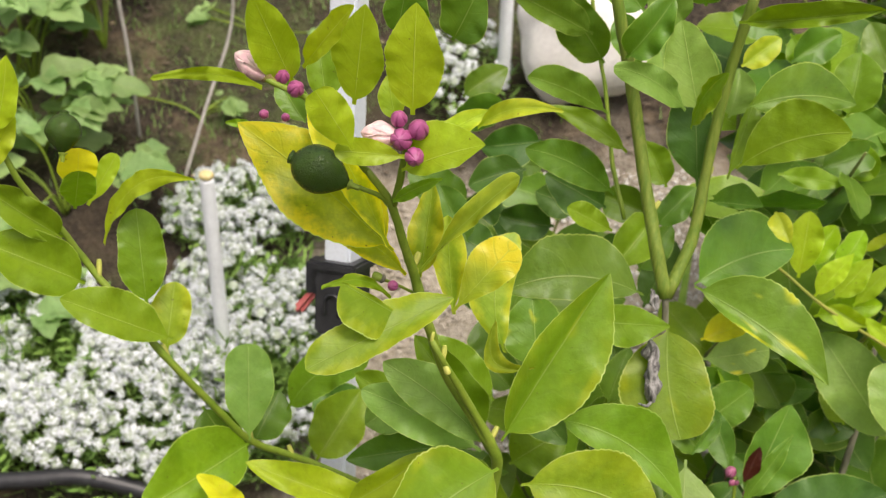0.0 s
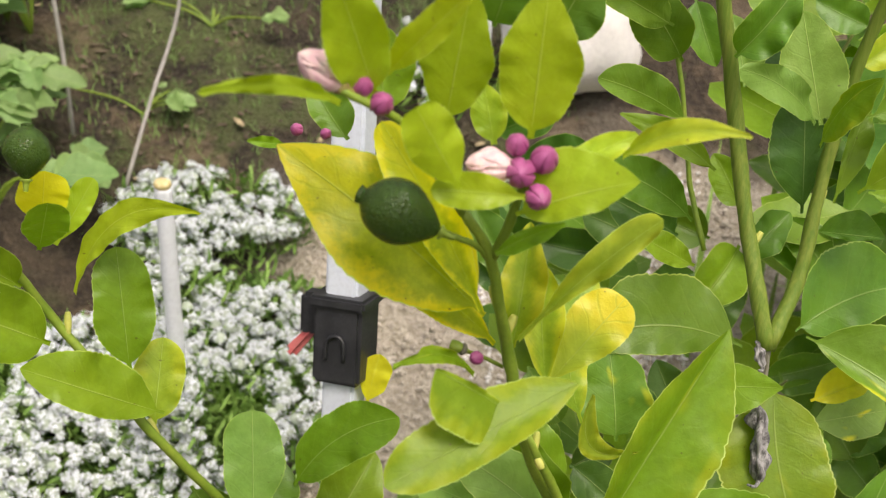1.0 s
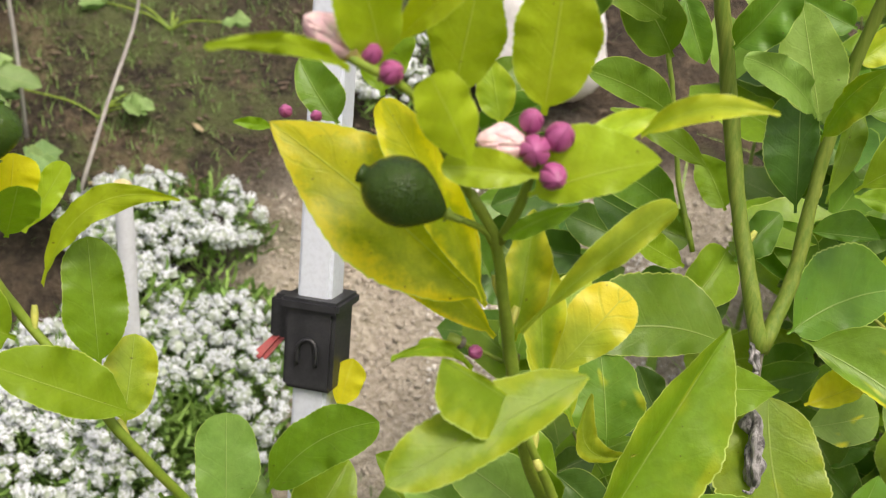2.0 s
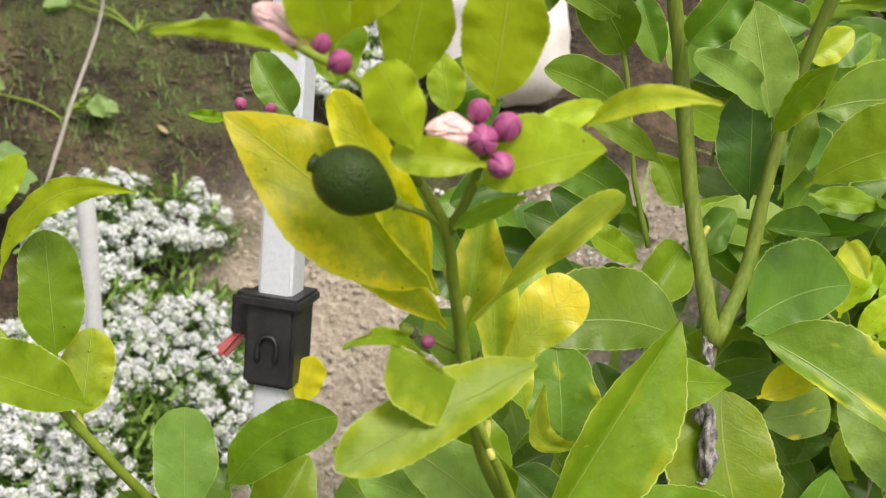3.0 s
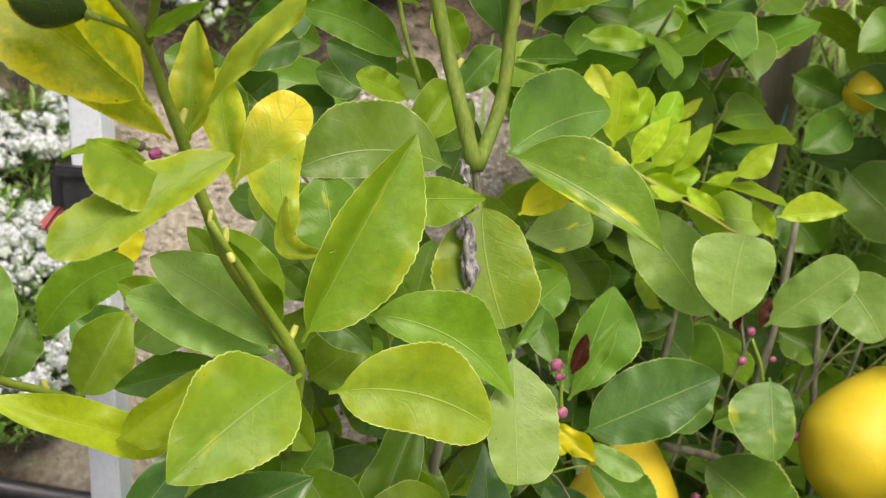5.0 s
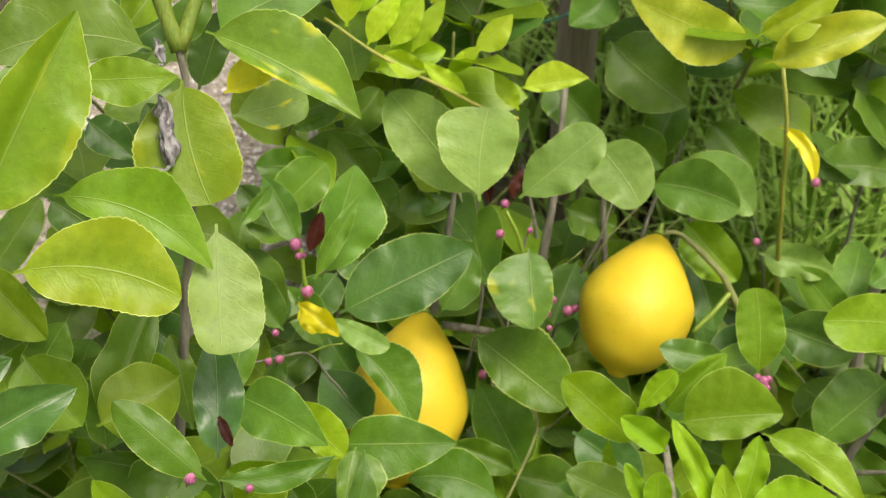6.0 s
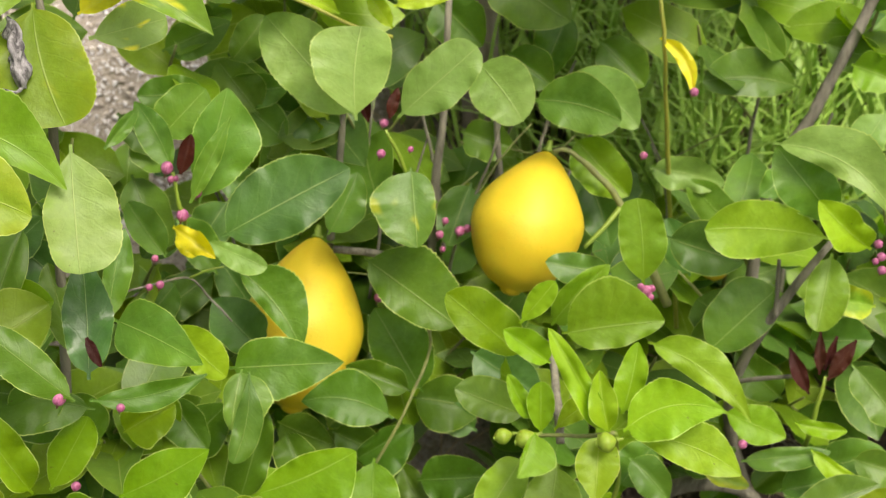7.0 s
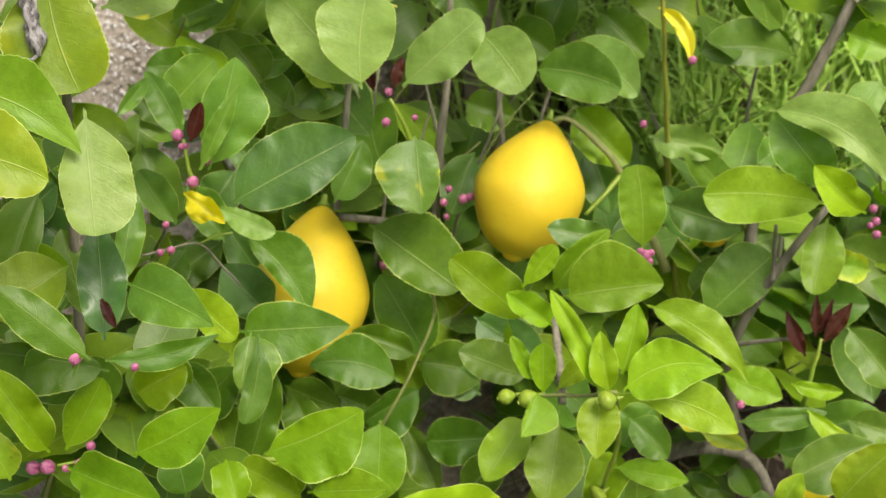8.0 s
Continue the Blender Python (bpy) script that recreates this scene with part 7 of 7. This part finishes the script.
b_wood4 = stem("branch", bush, STEM_BARK, [(0.459, 0.747, 0.302, 3.7), (0.458, 0.806, 0.492, 2.5), (0.459, 0.825, 0.566, 1.9)])
b_cross = stem("branch", bush, STEM_BARK, [(0.305, 0.738, 0.502, 3), (0.341, 0.725, 0.497, 3), (0.369, 0.715, 0.478, 3.2)])
b_red = stem("branch", bush, STEM_GREEN, [(0.609, 0.551, 0.385, 1.9), (0.616, 0.556, 0.419, 1.7), (0.622, 0.562, 0.440, 1.3)])
leaf(b_red, (0.609, 0.559, 0.429), (0.602, 0.582, 0.456), (-0.41, -0.74, 0.53), 6, 5, "r", exact=True, shape=0.5, cups=(0.4,0.4), point=0.95)
leaf(b_red, (0.619, 0.565, 0.440), (0.626, 0.583, 0.464), (-0.47, -0.64, 0.61), 4, 4, "r", exact=True, shape=0.5, cups=(0.4,0.4), point=0.95)
leaf(b_red, (0.622, 0.559, 0.439), (0.647, 0.569, 0.462), (-0.40, -0.58, 0.71), 6, 6, "r", exact=True, shape=0.5, cups=(0.4,0.4), point=0.95)
leaf(b_red, (0.624, 0.567, 0.441), (0.637, 0.578, 0.461), (-0.47, -0.63, 0.62), 3, 3, "r", exact=True, shape=0.5, cups=(0.4,0.4), point=0.95)
b_bottom = stem("branch", bush, STEM_GREEN, [(0.264, 0.598, 0.388, 1.9), (0.224, 0.588, 0.416, 1.8), (0.193, 0.590, 0.423, 1.4)])
fruit(b_bottom, (0.431, 0.523, 0.373), (0.440, 0.525, 0.377), 8.8, "tiny")
b_corner = stem("branch", bush, STEM_GREEN, [(0.133, 0.584, 0.430, 1.4), (0.115, 0.583, 0.456, 1.3), (0.098, 0.580, 0.464, 1.1), (0.081, 0.580, 0.465, 1.0)])
leaf(b_corner, (0.073, 0.601, 0.515), (0.112, 0.611, 0.539), (-0.13, -0.85, 0.52), 14, 14, "m")
bud(b_corner, (0.075, 0.581, 0.465), (-0.38, -0.22, 0.90), 4.7, "pink")
bud(b_corner, (0.066, 0.583, 0.465), (-0.37, -0.22, 0.90), 4.4, "pink")
bud(b_corner, (0.096, 0.576, 0.465), (-0.39, -0.21, 0.90), 4.4, "pink")
bud(b_corner, (0.086, 0.577, 0.464), (-0.38, -0.21, 0.90), 2.5, "pink")
s_lime = stem("branch", bush, STEM_LIME, [(0.357, 0.731, 0.671, 1.4), (0.334, 0.736, 0.680, 1.4), (0.301, 0.745, 0.699, 1.3), (0.271, 0.751, 0.717, 1.3), (0.236, 0.764, 0.743, 1.2)])
leaf(s_lime, (0.250, 0.763, 0.736), (0.255, 0.775, 0.783), (-0.26, -0.93, 0.26), 12, 12, "l", exact=True, shape=0.55, cups=(0.2,0.2), point=0.7)
leaf(s_lime, (0.262, 0.758, 0.724), (0.286, 0.762, 0.756), (-0.33, -0.88, 0.35), 10, 7, "l", exact=True, shape=0.5, cups=(0.2,0.3), point=0.95)
leaf(s_lime, (0.278, 0.763, 0.719), (0.302, 0.768, 0.749), (-0.30, -0.87, 0.39), 10, 10, "l", exact=True, shape=0.5, cups=(0.2,0.2), point=0.9)
leaf(s_lime, (0.291, 0.759, 0.715), (0.315, 0.762, 0.749), (-0.35, -0.87, 0.35), 7, 7, "l", exact=True, shape=0.55, cups=(0.2,0.2), point=0.9)
leaf(s_lime, (0.297, 0.745, 0.707), (0.272, 0.752, 0.719), (-0.10, -0.92, 0.38), 8, 8, "l", cup=0.3)
leaf(s_lime, (0.333, 0.754, 0.713), (0.359, 0.756, 0.735), (-0.32, -0.84, 0.45), 7, 11, "l", exact=True, shape=0.5, cups=(0.3,0.2), point=0.9)
leaf(s_lime, (0.361, 0.741, 0.688), (0.405, 0.730, 0.696), (-0.29, -0.83, 0.48), 14, 5, "l", exact=True, shape=0.5, cups=(0.2,0.3), point=0.95)
leaf(s_lime, (0.358, 0.734, 0.676), (0.344, 0.747, 0.700), (-0.27, -0.90, 0.35), 6, 7, "l", exact=True, shape=0.5, cups=(0.2,0.3), point=0.95)
leaf(s_lime, (0.325, 0.743, 0.688), (0.297, 0.753, 0.710), (-0.12, -0.95, 0.28), 7, 6, "l", exact=True, shape=0.5, cups=(0.2,0.2), point=0.95)
leaf(s_lime, (0.318, 0.774, 0.688), (0.343, 0.772, 0.707), (-0.40, -0.79, 0.46), 6, 6, "l", exact=True, shape=0.5, cups=(0.2,0.2), point=0.95)
leaf(s_lime, (0.326, 0.850, 0.707), (0.346, 0.851, 0.724), (-0.38, -0.78, 0.50), 4, 5, "l", exact=True, shape=0.5, cups=(0.3,0.3), point=0.9)


def foliage(name, tree, count, box, test, size, kinds, seed, face=(0.0, -0.6, 0.8), label=""):
    """Leaves deeper in a crown, on twigs, all of one mesh."""
    rnd = random.Random(seed)
    verts, faces, uvs, slots = [], [], [], []
    tries = 0
    while count > 0 and tries < 20000:
        tries += 1
        p = Vector([rnd.uniform(box[k], box[k + 1]) for k in (0, 2, 4)])
        if not test(p) or p.z < ground_at(p.x, p.y) + 0.05:
            continue
        # a twig with a whorl of leaves
        up = Vector((rnd.uniform(-0.6, 0.6), rnd.uniform(-0.7, 0.2), 1.0)).normalized()
        long = rnd.uniform(0.05, 0.11)
        v, f = tube([(*p, 0.0018), (*(p + up * long * 0.5 + Vector((rnd.uniform(-0.01, 0.01), 0, 0))), 0.0015), (*(p + up * long), 0.001)], 5)
        o = len(verts)
        verts += [Vector(q) for q in v]
        uvs += [(0.5, 0.3)] * len(v)
        faces += [tuple(o + k for k in q) for q in f]
        slots += [len(kinds)] * len(f)
        for i in range(rnd.randint(3, 5)):
            t = 2.4 * i + rnd.uniform(-0.4, 0.4)
            d = Vector((math.cos(t), math.sin(t), rnd.uniform(-0.35, 0.6))).normalized()
            s = size * rnd.uniform(0.65, 1.15)
            n = Vector(face) + Vector((rnd.uniform(-0.7, 0.7), rnd.uniform(-0.6, 0.6), rnd.uniform(-0.3, 0.4)))
            b = p + up * long * (0.25 + 0.75 * i / 4)
            v, f, q = blade(d * s, n, s * rnd.uniform(0.24, 0.32), s * rnd.uniform(0.24, 0.32), sag=rnd.uniform(-0.04, 0.1), cup=rnd.uniform(0.0, 0.4), bow=rnd.uniform(-0.06, 0.06), rows=8, cols=4, seed=rnd.randrange(9999), teeth=False)
            o = len(verts)
            verts += [b + w for w in v]
            uvs += q
            faces += [tuple(o + k for k in w) for w in f]
            slots += [rnd.choices(range(len(kinds)), [k[1] for k in kinds])[0]] * len(f)
            count -= 1
    me = mesh_of(name, verts, faces, [LEAF[k[0]] for k in kinds] + [STEM_TWIG], uvs)
    me.polygons.foreach_set("material_index", slots)
    ob = part(name, me, tree, (0, 0, 0), label)
    return tagged(ob, kind="stuff")


def inner_twigs(tree, count, seed):
    """Thin brown twigs, forked and kinked, that show in the gaps of the crown."""
    rnd = random.Random(seed)
    for _ in range(count):
        p = Vector((rnd.uniform(0.24, 0.72), rnd.uniform(0.76, 0.84), rnd.uniform(0.26, 0.42)))
        d = Vector((rnd.uniform(-0.35, 0.35), rnd.uniform(-0.15, 0.25), 1.0)).normalized()
        r, pts = rnd.uniform(1.3, 2.4), []
        for i in range(5):
            pts.append((p.x, p.y, p.z, r * (1 - 0.13 * i)))
            p = p + d * rnd.uniform(0.035, 0.06)
            d = (d + Vector((rnd.uniform(-0.3, 0.3), rnd.uniform(-0.15, 0.15), 0.0))).normalized()
        stem("twig", tree, STEM_BARK, pts)
        x, y, z, w = pts[2]
        e = Vector((rnd.choice((-1, 1)) * rnd.uniform(0.5, 1.0), rnd.uniform(-0.4, 0.2), rnd.uniform(0.3, 0.9))).normalized() * rnd.uniform(0.05, 0.09)
        stem("twig", tree, STEM_TWIG, [(x, y, z, 0.7 * w), (x + 0.5 * e.x, y + 0.5 * e.y, z + 0.6 * e.z, 0.6 * w), (x + e.x, y + e.y, z + e.z, 0.4 * w)])


inner_twigs(bush, 16, 51)
stem("twig", bush, STEM_BARK, [(0.145, 0.668, 0.551, 0.75), (0.177, 0.663, 0.557, 0.75), (0.197, 0.665, 0.555, 0.75), (0.209, 0.657, 0.540, 0.68), (0.219, 0.652, 0.523, 0.60)])
stem("twig", bush, STEM_GREEN, [(0.197, 0.665, 0.555, 0.8), (0.210, 0.662, 0.561, 0.7), (0.220, 0.662, 0.561, 0.6)])
stem("twig", bush, STEM_BARK, [(0.607, 0.613, 0.458, 1.9), (0.612, 0.624, 0.473, 1.6), (0.613, 0.630, 0.498, 1.2)])
stem("twig", bush, STEM_BARK, [(0.577, 0.607, 0.408, 2.0), (0.588, 0.591, 0.422, 1.7), (0.607, 0.570, 0.438, 1.4)])


def depth_in_bush(p):
    return 0.205 * (p.x - 0.18) + 0.767 * (p.y + 0.035) - 0.608 * (p.z - 1.064)


def clear(p):
    """Room left round the two ripe lemons."""
    return min((p - Vector(c)).length for c in ((0.46, 0.74, 0.50), (0.29, 0.74, 0.46))) > 0.15


foliage("crown", bush, 760, (0.22, 1.15, 0.6, 1.25, 0.10, 0.72), lambda p: 1.06 < depth_in_bush(p) < 1.28 and clear(p) and not (p.x < 0.36 and p.y > 0.95) and (p - Vector((0.60, 0.66, 0.22))).length > 0.07 and not (p.x > 0.52 and p.z > 0.33 and p.y > 0.74) and not (p.x > 0.56 and p.z > 0.43) and not (0.38 < p.x < 0.56 and p.z > (0.36 if p.y > 0.88 else 0.53)), 0.076, [("m", 6), ("d", 3), ("g", 5)], 31, label="dark inner leaves and twigs of the crown")


def depth_behind_stems(p):
    return 0.866 * p.y - 0.5 * (p.z - 1.2)


foliage("crown", young, 420, (0.10, 0.85, 0.7, 1.25, 0.54, 1.04), lambda p: 0.95 < depth_behind_stems(p) < 1.16 and clear(p) and p.x > 0.22 and not (p.x < 0.33 and p.y > 0.97) and not (0.40 < p.x < 0.54 and p.z > 0.575 and p.z < 0.70) and p.x > 0.06 + 0.35 * (1.02 - p.z) and p.z < 0.80 + 0.4 * p.x, 0.078, [("m", 6), ("d", 3), ("g", 4)], 32, label="inner leaves and twigs behind the stems")
foliage("foliage", young, 200, (-0.06, 0.27, 0.55, 1.0, 0.2, 0.66), lambda p: 0.92 < depth_in_bush(p) < 1.06 and p.x < 0.21 and clear(p) and not (0.11 < p.x < 0.23 and p.z > 0.42) and not (p.x < 0.07 and p.z > 0.42), 0.078, [("m", 6), ("d", 3), ("g", 4)], 33, label="lower inner leaves of the crown")


def husk(branch, at, size, way, seed):
    """A dried, crumpled grey leaf that still clings to the twig."""
    rnd = random.Random(seed)
    w = Vector(way).normalized()
    prof = [(size * (u - 0.5), size * 0.125 * (math.sin(math.pi * min(1.0, u * 0.95 + 0.05)) ** 0.7)) for u in [i / 22 for i in range(23)]]
    v, f = turned(prof, w, 26)
    out = []
    for p in v:
        k = noise.noise((p - w * p.dot(w) * 0.72) * (14.0 / size) + Vector((seed, 0, 0)))
        d = p - w * p.dot(w)
        out.append(p + d * (1.5 * k) + w.orthogonal() * size * 0.025 * math.sin(p.dot(w) * 7 / size))
    ob = part("dried_leaf", mesh_of("dried_leaf", out, f, DRY_HUSK), branch, at, "shrivelled grey dead leaf")
    a = Vector(at) - w * size * 0.46
    s = w.orthogonal()
    v, f = tube([(0, 0, 0, 0.0012), (*(-w * size * 0.08 - s * size * 0.12), 0.0009), (*(-w * size * 0.03 - s * size * 0.3), 0.0006)], 6)
    part("stalk", mesh_of("stalk", v, f, DRY_HUSK), ob, a)


husk(trunk, (0.128, 0.639, 0.745), 0.040, (-0.025, 0.562, 0.827), 3)
husk(trunk, (0.131, 0.666, 0.779), 0.015, (-0.211, 0.579, 0.788), 4)
